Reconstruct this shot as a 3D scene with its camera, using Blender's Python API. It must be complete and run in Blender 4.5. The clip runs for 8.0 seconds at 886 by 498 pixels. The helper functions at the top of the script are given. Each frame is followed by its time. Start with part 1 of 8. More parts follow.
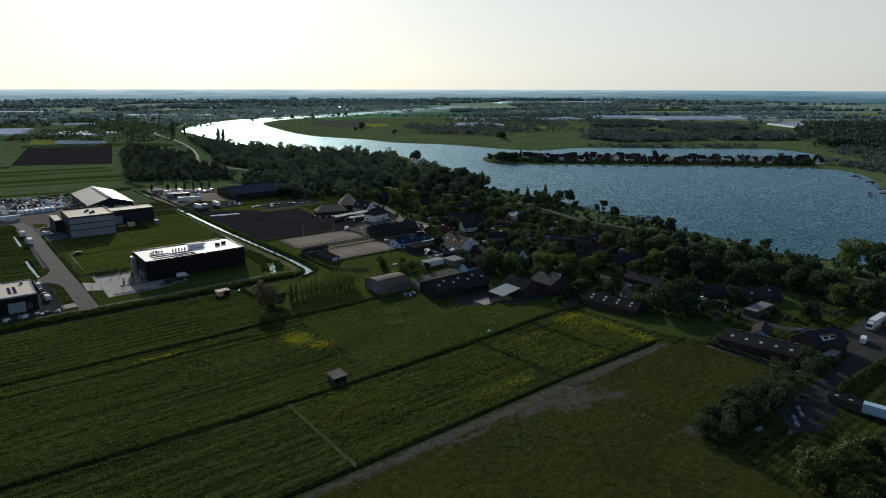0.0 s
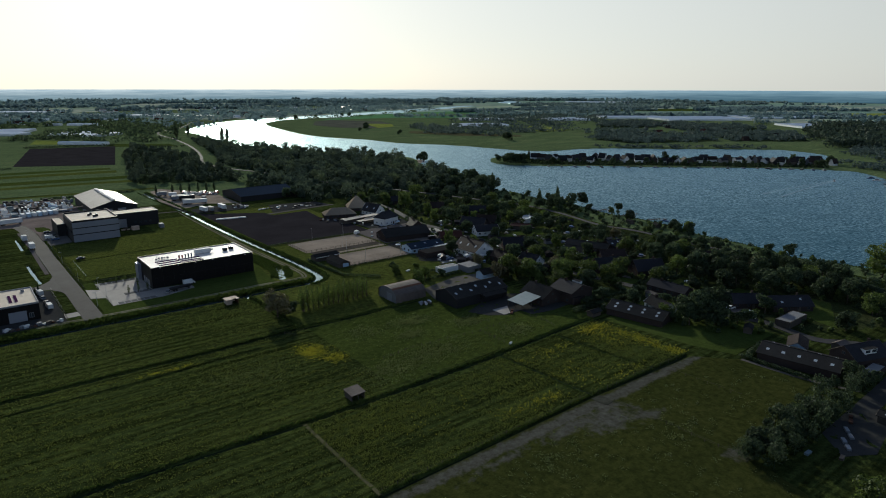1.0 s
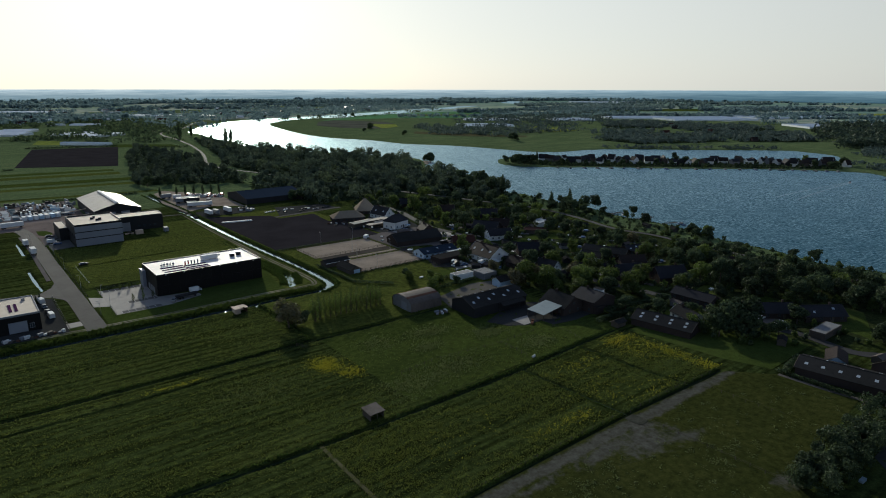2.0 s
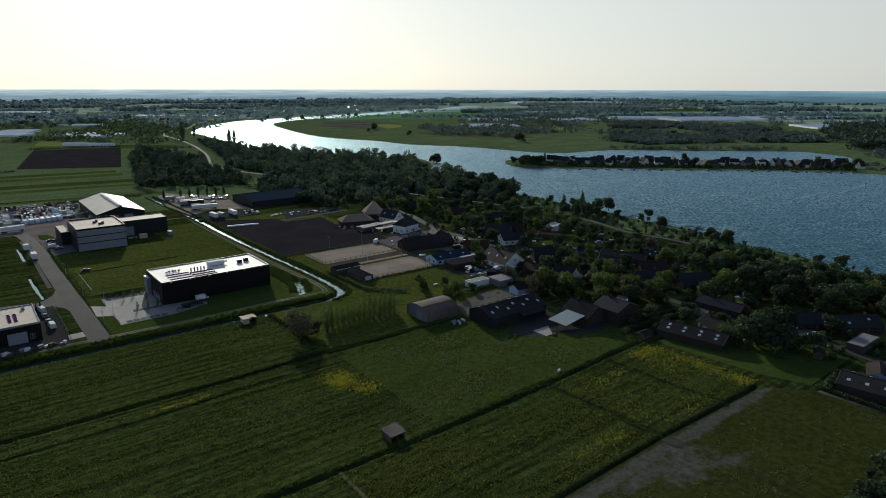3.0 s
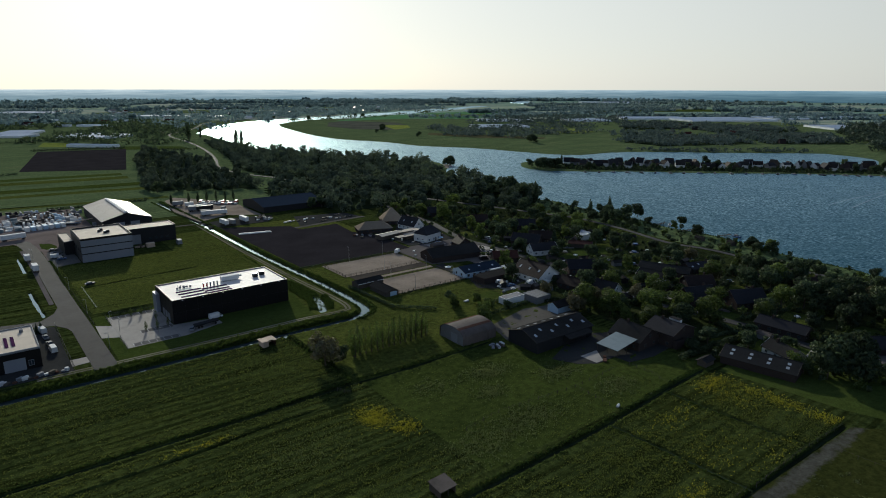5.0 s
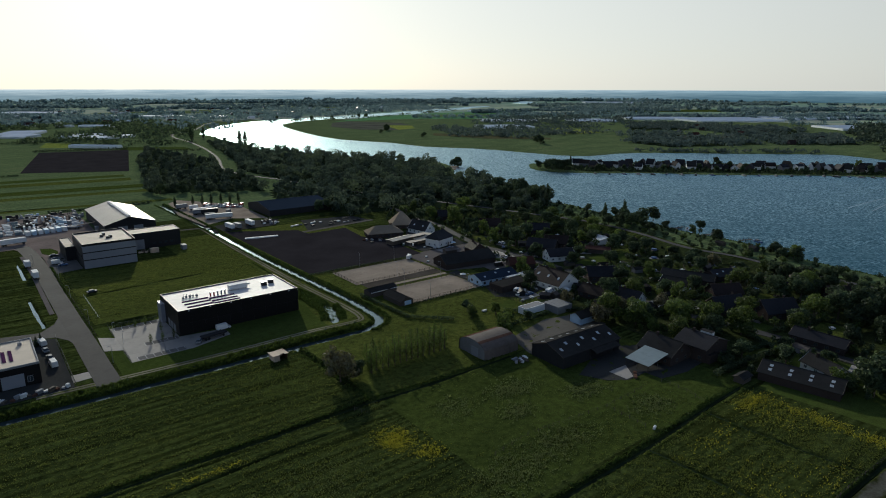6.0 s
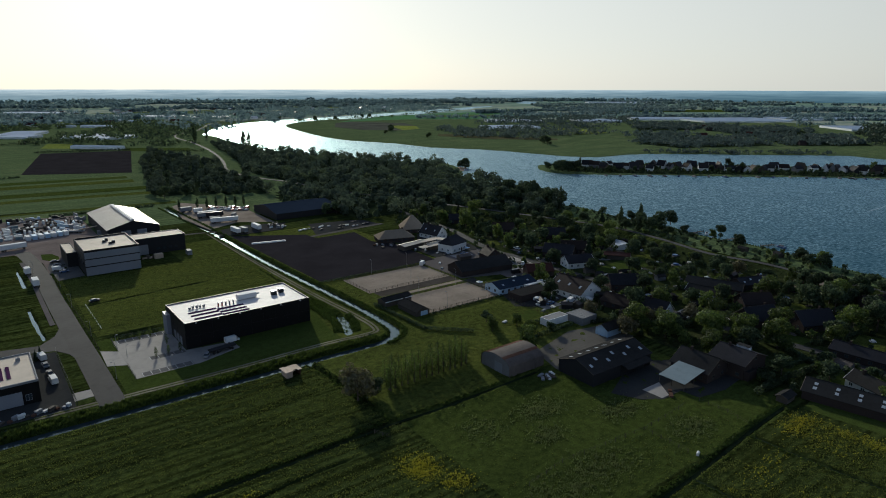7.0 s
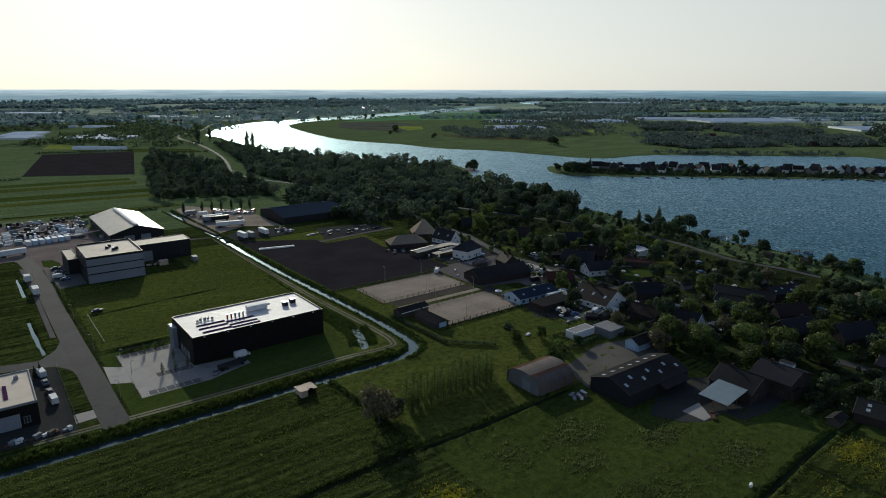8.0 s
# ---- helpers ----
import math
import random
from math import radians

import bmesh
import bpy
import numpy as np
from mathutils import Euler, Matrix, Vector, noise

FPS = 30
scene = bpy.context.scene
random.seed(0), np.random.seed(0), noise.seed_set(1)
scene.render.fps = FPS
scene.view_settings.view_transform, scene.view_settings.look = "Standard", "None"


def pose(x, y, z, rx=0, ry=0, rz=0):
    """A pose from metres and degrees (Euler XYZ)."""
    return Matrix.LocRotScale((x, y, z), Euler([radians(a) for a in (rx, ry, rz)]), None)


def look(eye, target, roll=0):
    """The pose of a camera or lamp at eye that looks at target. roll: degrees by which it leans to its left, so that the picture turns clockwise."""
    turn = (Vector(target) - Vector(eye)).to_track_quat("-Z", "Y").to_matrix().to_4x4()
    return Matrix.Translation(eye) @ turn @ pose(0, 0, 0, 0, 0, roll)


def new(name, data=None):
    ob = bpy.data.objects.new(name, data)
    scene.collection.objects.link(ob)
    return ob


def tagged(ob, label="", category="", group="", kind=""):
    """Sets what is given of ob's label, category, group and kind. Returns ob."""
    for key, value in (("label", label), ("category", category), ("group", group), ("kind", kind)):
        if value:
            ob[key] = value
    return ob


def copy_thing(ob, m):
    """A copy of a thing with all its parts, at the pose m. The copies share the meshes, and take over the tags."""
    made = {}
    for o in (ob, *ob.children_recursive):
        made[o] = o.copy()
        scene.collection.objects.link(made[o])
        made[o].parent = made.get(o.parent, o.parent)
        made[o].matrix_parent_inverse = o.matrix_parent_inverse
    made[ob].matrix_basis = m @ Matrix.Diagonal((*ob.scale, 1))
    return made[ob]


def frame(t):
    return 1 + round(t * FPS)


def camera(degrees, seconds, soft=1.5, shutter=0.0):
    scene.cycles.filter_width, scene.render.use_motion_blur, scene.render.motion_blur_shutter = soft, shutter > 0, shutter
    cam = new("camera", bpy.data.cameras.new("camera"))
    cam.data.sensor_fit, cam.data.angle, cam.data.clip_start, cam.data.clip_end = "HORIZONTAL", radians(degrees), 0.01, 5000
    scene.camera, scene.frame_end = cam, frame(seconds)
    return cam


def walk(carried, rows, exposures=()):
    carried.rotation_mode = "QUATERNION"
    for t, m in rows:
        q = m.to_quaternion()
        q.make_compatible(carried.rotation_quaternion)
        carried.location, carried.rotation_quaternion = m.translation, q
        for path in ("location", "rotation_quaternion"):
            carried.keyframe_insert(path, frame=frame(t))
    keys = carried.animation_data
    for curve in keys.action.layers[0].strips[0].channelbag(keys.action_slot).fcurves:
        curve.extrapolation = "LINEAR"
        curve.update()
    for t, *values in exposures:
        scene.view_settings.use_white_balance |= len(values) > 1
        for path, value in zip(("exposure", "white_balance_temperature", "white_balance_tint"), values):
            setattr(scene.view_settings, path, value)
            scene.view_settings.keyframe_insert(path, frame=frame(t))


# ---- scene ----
# camera: a drone flying ahead at about 90 m
cam = camera(70.3, 8.0, soft=1.0)
PATH = [
    (0.0, 0.00, 0.00, 90.00, -38.554, -14.489, -0.125),
    (0.5, 0.85, 6.34, 90.07, -38.468, -14.490, -0.125),
    (1.0, 1.75, 12.63, 90.14, -38.383, -14.491, -0.124),
    (1.5, 2.68, 18.88, 90.21, -38.299, -14.492, -0.123),
    (2.0, 3.64, 25.10, 90.28, -38.216, -14.493, -0.123),
    (2.5, 4.62, 31.32, 90.35, -38.134, -14.494, -0.122),
    (3.0, 5.64, 37.55, 90.42, -38.053, -14.495, -0.121),
    (3.5, 6.67, 43.82, 90.49, -37.973, -14.496, -0.121),
    (4.0, 7.72, 50.13, 90.56, -37.894, -14.498, -0.120),
    (4.5, 8.79, 56.50, 90.63, -37.816, -14.499, -0.119),
    (5.0, 9.86, 62.96, 90.70, -37.739, -14.500, -0.119),
    (5.5, 10.94, 69.53, 90.77, -37.663, -14.501, -0.118),
    (6.0, 12.03, 76.21, 90.84, -37.588, -14.502, -0.117),
    (6.5, 13.11, 83.02, 90.91, -37.514, -14.503, -0.117),
    (7.0, 14.19, 90.00, 90.98, -37.441, -14.504, -0.116),
    (7.5, 15.27, 97.14, 91.05, -37.369, -14.505, -0.115),
    (8.0, 16.33, 104.47, 91.12, -37.298, -14.506, -0.115),
]
walk(cam, [(t, pose(x, y, z, 90 + pitch, roll, yaw)) for t, x, y, z, yaw, pitch, roll in PATH], exposures=[(0.0, -0.55, 5480, 6), (8.0, -0.55, 5480, 6)])

# ---- light: a low sun ahead and to the left, clear hazy sky ----
SUN_X, SUN_Y, SUN_ELEV = 0.30, 0.954, radians(19.5)
world = bpy.data.worlds.new("sky")
scene.world = world
world.use_nodes = True
wn = world.node_tree
wn.nodes.clear()
sky = wn.nodes.new("ShaderNodeTexSky")
sky.sky_type = "NISHITA"
sky.sun_disc = False
sky.sun_elevation = SUN_ELEV
sky.sun_rotation = math.atan2(SUN_X, SUN_Y)
sky.altitude = 0
sky.air_density = 0.8
sky.dust_density = 1.3
sky.ozone_density = 1.0
bg = wn.nodes.new("ShaderNodeBackground")
bg.inputs["Strength"].default_value = 0.145
wout = wn.nodes.new("ShaderNodeOutputWorld")
hazy = wn.nodes.new("ShaderNodeHueSaturation")
hazy.inputs["Saturation"].default_value = 1.0
wn.links.new(sky.outputs[0], hazy.inputs["Color"])
veil = wn.nodes.new("ShaderNodeMix")
veil.data_type = "RGBA"
aim = wn.nodes.new("ShaderNodeTexCoord")
height = wn.nodes.new("ShaderNodeSeparateXYZ")
wn.links.new(aim.outputs["Generated"], height.inputs[0])
glow = wn.nodes.new("ShaderNodeVectorMath")  # the haze is brighter round the sun
glow.operation = "DOT_PRODUCT"
glow.inputs[1].default_value = (SUN_X, SUN_Y, 0)
wn.links.new(aim.outputs["Generated"], glow.inputs[0])
spread = wn.nodes.new("ShaderNodeMapRange")
spread.inputs[1].default_value, spread.inputs[2].default_value = 0.45, 0.95
wn.links.new(glow.outputs["Value"], spread.inputs[0])
tone = wn.nodes.new("ShaderNodeMix")
tone.data_type = "RGBA"
tone.inputs[6].default_value, tone.inputs[7].default_value = (6.75, 6.1, 4.95, 1), (9.1, 8.2, 6.5, 1)
wn.links.new(spread.outputs[0], tone.inputs[0])
wn.links.new(tone.outputs[2], veil.inputs[7])
thin = wn.nodes.new("ShaderNodeMapRange")  # the haze thins out upwards
thin.interpolation_type = "SMOOTHSTEP"
thin.inputs[1].default_value, thin.inputs[2].default_value = 0.13, 0.29
thin.inputs[3].default_value, thin.inputs[4].default_value = 0.87, 0.06
wn.links.new(height.outputs[2], thin.inputs[0])
wn.links.new(thin.outputs[0], veil.inputs[0])
wn.links.new(hazy.outputs[0], veil.inputs[6])
wn.links.new(veil.outputs[2], bg.inputs[0])
wn.links.new(bg.outputs[0], wout.inputs[0])

sun_data = bpy.data.lights.new("sun", "SUN")
sun_data.energy = 5.0
sun_data.angle = radians(0.6)
sun_data.color = (1.0, 0.865, 0.62)
sun = new("sun", sun_data)
ce = math.cos(SUN_ELEV)
sun.matrix_world = look((SUN_X * ce * 900, SUN_Y * ce * 900, math.sin(SUN_ELEV) * 900), (0, 0, 0))


# ---- materials ----
def nodes_of(name):
    m = bpy.data.materials.new(name)
    m.use_nodes = True
    nt = m.node_tree
    nt.nodes.clear()
    return m, nt, nt.nodes.new("ShaderNodeOutputMaterial")


def node(nt, kind, **values):
    n = nt.nodes.new(kind)
    for key, value in values.items():
        n.inputs[key].default_value = value
    return n


def noise_at(nt, vec, scale, detail=3.0, rough=0.6):
    n = node(nt, "ShaderNodeTexNoise", Scale=scale, Detail=detail, Roughness=rough)
    nt.links.new(vec, n.inputs["Vector"])
    return n.outputs["Fac"]


def ramp(nt, fac, stops):
    r = nt.nodes.new("ShaderNodeValToRGB")
    el = r.color_ramp.elements
    while len(el) < len(stops):
        el.new(0.5)
    for e, (at, col) in zip(el, stops):
        e.position, e.color = at, (*col, 1)
    nt.links.new(fac, r.inputs["Fac"])
    return r.outputs["Color"]


def mixed(nt, a, b, fac, how="MIX"):
    n = nt.nodes.new("ShaderNodeMix")
    n.data_type, n.blend_type = "RGBA", how
    for sock, v in ((n.inputs[6], a), (n.inputs[7], b), (n.inputs[0], fac)):
        if isinstance(v, bpy.types.NodeSocket):
            nt.links.new(v, sock)
        elif isinstance(v, tuple):
            sock.default_value = (*v, 1)
        else:
            sock.default_value = v
    return n.outputs[2]


def plain(name, col, rough=0.8, metal=0.0, big=0.05, small=1.2, vary=0.22, bump=0.0, rand=0.12, stain=0.0, spec=0.4):
    """A surface with two scales of variation, a little change from piece to piece, and fine relief."""
    m, nt, out = nodes_of(name)
    b = node(nt, "ShaderNodeBsdfPrincipled", Roughness=rough, Metallic=metal)
    b.inputs["Specular IOR Level"].default_value = spec
    pos = nt.nodes.new("ShaderNodeNewGeometry").outputs["Position"]
    lo = tuple(c * (1 - vary) for c in col)
    hi = tuple(min(1, c * (1 + vary)) for c in col)
    c1 = ramp(nt, noise_at(nt, pos, big, 4), [(0.3, lo), (0.7, hi)])
    c2 = ramp(nt, noise_at(nt, pos, small, 5, 0.7), [(0.25, (1 - vary,) * 3), (0.75, (1 + 0.0 * vary,) * 3)])
    c = mixed(nt, c1, c2, 1.0, "MULTIPLY")
    if stain:
        s = ramp(nt, noise_at(nt, pos, small * 0.33, 6, 0.75), [(0.52, (1, 1, 1)), (0.72, (1 - stain,) * 3)])
        c = mixed(nt, c, s, 1.0, "MULTIPLY")
    if rand:
        info = nt.nodes.new("ShaderNodeObjectInfo")
        r = ramp(nt, info.outputs["Random"], [(0, (1 - rand,) * 3), (1, (1, 1, 1))])
        c = mixed(nt, c, r, 1.0, "MULTIPLY")
    nt.links.new(c, b.inputs["Base Color"])
    if bump:
        bp = node(nt, "ShaderNodeBump", Strength=bump, Distance=0.15)
        nt.links.new(noise_at(nt, pos, small * 2, 4, 0.7), bp.inputs["Height"])
        nt.links.new(bp.outputs[0], b.inputs["Normal"])
    nt.links.new(b.outputs[0], out.inputs[0])
    return m


def foliage(name, dark, light, lit=0.35, rand=0.45, warm_from=0.86, gloss=0.012):
    """Leaves and blades: partly translucent, differing from tree to tree and from leaf to leaf."""
    m, nt, out = nodes_of(name)
    geo = nt.nodes.new("ShaderNodeNewGeometry")
    info = nt.nodes.new("ShaderNodeObjectInfo")
    c = ramp(nt, geo.outputs["Random Per Island"], [(0.0, dark), (1.0, light)])
    r = ramp(nt, info.outputs["Random"], [(0, (1 - rand,) * 3), (0.6, (1, 1, 1)), (warm_from, (1, 1, 1)), (1.0, (1.12, 1.05, 0.95))])
    c = mixed(nt, c, r, 1.0, "MULTIPLY")
    d = node(nt, "ShaderNodeBsdfDiffuse")
    tr = node(nt, "ShaderNodeBsdfTranslucent")
    g = node(nt, "ShaderNodeBsdfGlossy", Roughness=0.5)
    mx = node(nt, "ShaderNodeMixShader", Fac=lit)
    mg = node(nt, "ShaderNodeMixShader", Fac=gloss)
    nt.links.new(c, d.inputs[0])
    nt.links.new(c, tr.inputs[0])
    nt.links.new(d.outputs[0], mx.inputs[1])
    nt.links.new(tr.outputs[0], mx.inputs[2])
    nt.links.new(mx.outputs[0], mg.inputs[1])
    nt.links.new(g.outputs[0], mg.inputs[2])
    nt.links.new(mg.outputs[0], out.inputs[0])
    return m


def meadow(name, dark, light, dry, rows=0.0, bump=0.7, even=0.0):
    """Grassland: broad patches, clumps and fine grain; rows: how strongly mowing lines along x show."""
    m, nt, out = nodes_of(name)
    b = node(nt, "ShaderNodeBsdfPrincipled", Roughness=0.9)
    b.inputs["Specular IOR Level"].default_value = 0.0
    pos = nt.nodes.new("ShaderNodeNewGeometry").outputs["Position"]
    mp = nt.nodes.new("ShaderNodeMapping")
    mp.inputs["Scale"].default_value = (0.35, 1.0, 1.0)
    nt.links.new(pos, mp.inputs["Vector"])
    st = mp.outputs[0]
    c = ramp(nt, noise_at(nt, st, 0.035, 5, 0.6), [(0.3, dark), (0.55, light), (0.75, dry)])
    clump = noise_at(nt, pos, 0.45, 5, 0.7)
    c = mixed(nt, c, ramp(nt, clump, [(0.32, (0.42 + 0.5 * even, 0.45 + 0.47 * even, 0.45 + 0.47 * even)), (0.62, (1.3 - 0.25 * even, 1.3 - 0.25 * even, 1.1))]), 1.0, "MULTIPLY")
    grain = noise_at(nt, pos, 2.6, 4, 0.75)
    c = mixed(nt, c, ramp(nt, grain, [(0.3, (0.55, 0.56, 0.58)), (0.7, (1.35, 1.35, 1.2))]), 1.0, "MULTIPLY")
    if rows:
        mr = nt.nodes.new("ShaderNodeMapping")
        mr.inputs["Scale"].default_value = (0.02, 0.55, 0.5)
        nt.links.new(pos, mr.inputs["Vector"])
        c = mixed(nt, c, ramp(nt, noise_at(nt, mr.outputs[0], 1.0, 3, 0.5), [(0.4, (1 - rows,) * 3), (0.6, (1, 1, 1))]), 1.0, "MULTIPLY")
    nt.links.new(c, b.inputs["Base Color"])
    bp = node(nt, "ShaderNodeBump", Strength=bump, Distance=0.9)
    nt.links.new(clump, bp.inputs["Height"])
    nt.links.new(bp.outputs[0], b.inputs["Normal"])
    nt.links.new(b.outputs[0], out.inputs[0])
    return m


def water_material(name, deep, slope=1.0, rough=0.42, gloss=0.6):
    """Water whose small waves tilt its surface this way and that; slope: how steep they are."""
    m, nt, out = nodes_of(name)
    body = node(nt, "ShaderNodeBsdfDiffuse")
    body.inputs[0].default_value = (*deep, 1)
    sheen = node(nt, "ShaderNodeBsdfGlossy", Roughness=rough)
    sheen.inputs[0].default_value = (0.72, 0.92, 0.96, 1)
    edge = node(nt, "ShaderNodeFresnel", IOR=1.333)
    share = nt.nodes.new("ShaderNodeMath")
    share.operation = "MULTIPLY"
    share.inputs[1].default_value = gloss
    both = nt.nodes.new("ShaderNodeMixShader")
    pos = nt.nodes.new("ShaderNodeNewGeometry").outputs["Position"]
    stretch = nt.nodes.new("ShaderNodeMapping")
    stretch.vector_type = "TEXTURE"
    stretch.inputs["Rotation"].default_value = (0, 0, -0.62)
    stretch.inputs["Scale"].default_value = (2.6, 1.0, 1.0)
    nt.links.new(pos, stretch.inputs["Vector"])

    def tilt(scale, detail, much):
        n = node(nt, "ShaderNodeTexNoise", Scale=scale, Detail=detail, Roughness=0.6)
        nt.links.new(stretch.outputs[0], n.inputs["Vector"])
        off = nt.nodes.new("ShaderNodeVectorMath")
        off.operation = "SUBTRACT"
        off.inputs[1].default_value = (0.5, 0.5, 0.5)
        nt.links.new(n.outputs["Color"], off.inputs[0])
        by = nt.nodes.new("ShaderNodeVectorMath")
        by.operation = "MULTIPLY"
        by.inputs[1].default_value = (much, much, 0)
        nt.links.new(off.outputs[0], by.inputs[0])
        return by.outputs[0]

    def summed(a, c):
        n = nt.nodes.new("ShaderNodeVectorMath")
        n.operation = "ADD"
        nt.links.new(a, n.inputs[0])
        if isinstance(c, tuple):
            n.inputs[1].default_value = c
        else:
            nt.links.new(c, n.inputs[1])
        return n.outputs[0]

    waves = summed(tilt(1.1, 3, 1.2 * slope), tilt(0.22, 2, 0.22 * slope))
    gust = node(nt, "ShaderNodeMapRange")  # wind roughens the surface in broad patches
    gust.inputs[1].default_value, gust.inputs[2].default_value = 0.35, 0.65
    gust.inputs[3].default_value, gust.inputs[4].default_value = 0.6, 1.15
    nt.links.new(noise_at(nt, stretch.outputs[0], 0.016, 4, 0.6), gust.inputs[0])
    blown = nt.nodes.new("ShaderNodeVectorMath")
    blown.operation = "SCALE"
    nt.links.new(waves, blown.inputs[0])
    nt.links.new(gust.outputs[0], blown.inputs["Scale"])
    unit = nt.nodes.new("ShaderNodeVectorMath")
    unit.operation = "NORMALIZE"
    nt.links.new(summed(blown.outputs[0], (0, 0, 1)), unit.inputs[0])
    for shader in (body, sheen, edge):
        nt.links.new(unit.outputs[0], shader.inputs["Normal"])
    nt.links.new(edge.outputs[0], share.inputs[0])
    nt.links.new(share.outputs[0], both.inputs[0])
    nt.links.new(body.outputs[0], both.inputs[1])
    nt.links.new(sheen.outputs[0], both.inputs[2])
    nt.links.new(both.outputs[0], out.inputs[0])
    return m


def glass_material(name, tint=(0.03, 0.04, 0.05)):
    m, nt, out = nodes_of(name)
    b = node(nt, "ShaderNodeBsdfPrincipled", Roughness=0.06, IOR=1.5)
    b.inputs["Base Color"].default_value = (*tint, 1)
    nt.links.new(b.outputs[0], out.inputs[0])
    return m


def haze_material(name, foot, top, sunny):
    """The far edge of the land, kilometres off: a glowing painted gradient, wooded lines sinking into bright haze,
    whiter towards the sun.
    """
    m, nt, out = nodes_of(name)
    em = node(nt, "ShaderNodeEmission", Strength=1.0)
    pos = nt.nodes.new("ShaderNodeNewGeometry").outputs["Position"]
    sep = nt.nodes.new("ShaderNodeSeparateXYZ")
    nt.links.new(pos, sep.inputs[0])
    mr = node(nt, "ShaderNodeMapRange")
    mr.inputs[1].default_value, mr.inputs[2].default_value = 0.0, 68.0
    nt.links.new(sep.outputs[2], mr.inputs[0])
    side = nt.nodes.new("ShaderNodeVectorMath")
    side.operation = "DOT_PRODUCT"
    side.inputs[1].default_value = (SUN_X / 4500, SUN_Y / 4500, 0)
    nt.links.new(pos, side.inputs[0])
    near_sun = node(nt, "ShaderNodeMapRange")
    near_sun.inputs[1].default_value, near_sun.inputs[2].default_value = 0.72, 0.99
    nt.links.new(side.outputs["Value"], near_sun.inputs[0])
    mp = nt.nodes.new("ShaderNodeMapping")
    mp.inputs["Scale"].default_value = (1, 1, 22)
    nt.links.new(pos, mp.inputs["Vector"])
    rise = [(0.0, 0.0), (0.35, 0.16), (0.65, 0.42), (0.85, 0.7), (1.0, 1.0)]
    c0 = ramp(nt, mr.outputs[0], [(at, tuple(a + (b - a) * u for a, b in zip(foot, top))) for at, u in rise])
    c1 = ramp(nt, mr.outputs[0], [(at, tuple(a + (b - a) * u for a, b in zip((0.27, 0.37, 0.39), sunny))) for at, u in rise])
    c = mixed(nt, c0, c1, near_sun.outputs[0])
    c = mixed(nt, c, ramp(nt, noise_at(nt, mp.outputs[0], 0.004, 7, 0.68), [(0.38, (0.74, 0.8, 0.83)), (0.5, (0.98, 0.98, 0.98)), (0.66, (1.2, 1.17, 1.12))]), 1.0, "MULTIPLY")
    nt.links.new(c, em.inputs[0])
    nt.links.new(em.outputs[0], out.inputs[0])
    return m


def patchwork(name, colours, span, bump=0.1):
    """Far farmland: a patchwork of long fields, each of its own green, with grain in it."""
    m, nt, out = nodes_of(name)
    b = node(nt, "ShaderNodeBsdfPrincipled", Roughness=0.9)
    b.inputs["Specular IOR Level"].default_value = 0.0
    pos = nt.nodes.new("ShaderNodeNewGeometry").outputs["Position"]
    mp = nt.nodes.new("ShaderNodeMapping")
    mp.inputs["Rotation"].default_value = (0, 0, 0.62)
    mp.inputs["Scale"].default_value = (0.4, 1.0, 0.0)
    nt.links.new(pos, mp.inputs["Vector"])
    cell = node(nt, "ShaderNodeTexVoronoi", Scale=1 / span, Randomness=0.85)
    cell.distance = "CHEBYCHEV"
    nt.links.new(mp.outputs[0], cell.inputs["Vector"])
    pick = nt.nodes.new("ShaderNodeSeparateColor")
    nt.links.new(cell.outputs["Color"], pick.inputs[0])
    c = ramp(nt, pick.outputs[0], [(k / len(colours), col) for k, col in enumerate(colours)])
    c = mixed(nt, c, ramp(nt, noise_at(nt, pos, 0.02, 6, 0.7), [(0.3, (0.7, 0.72, 0.75)), (0.7, (1.25, 1.22, 1.15))]), 1.0, "MULTIPLY")
    nt.links.new(c, b.inputs["Base Color"])
    nt.links.new(b.outputs[0], out.inputs[0])
    return m


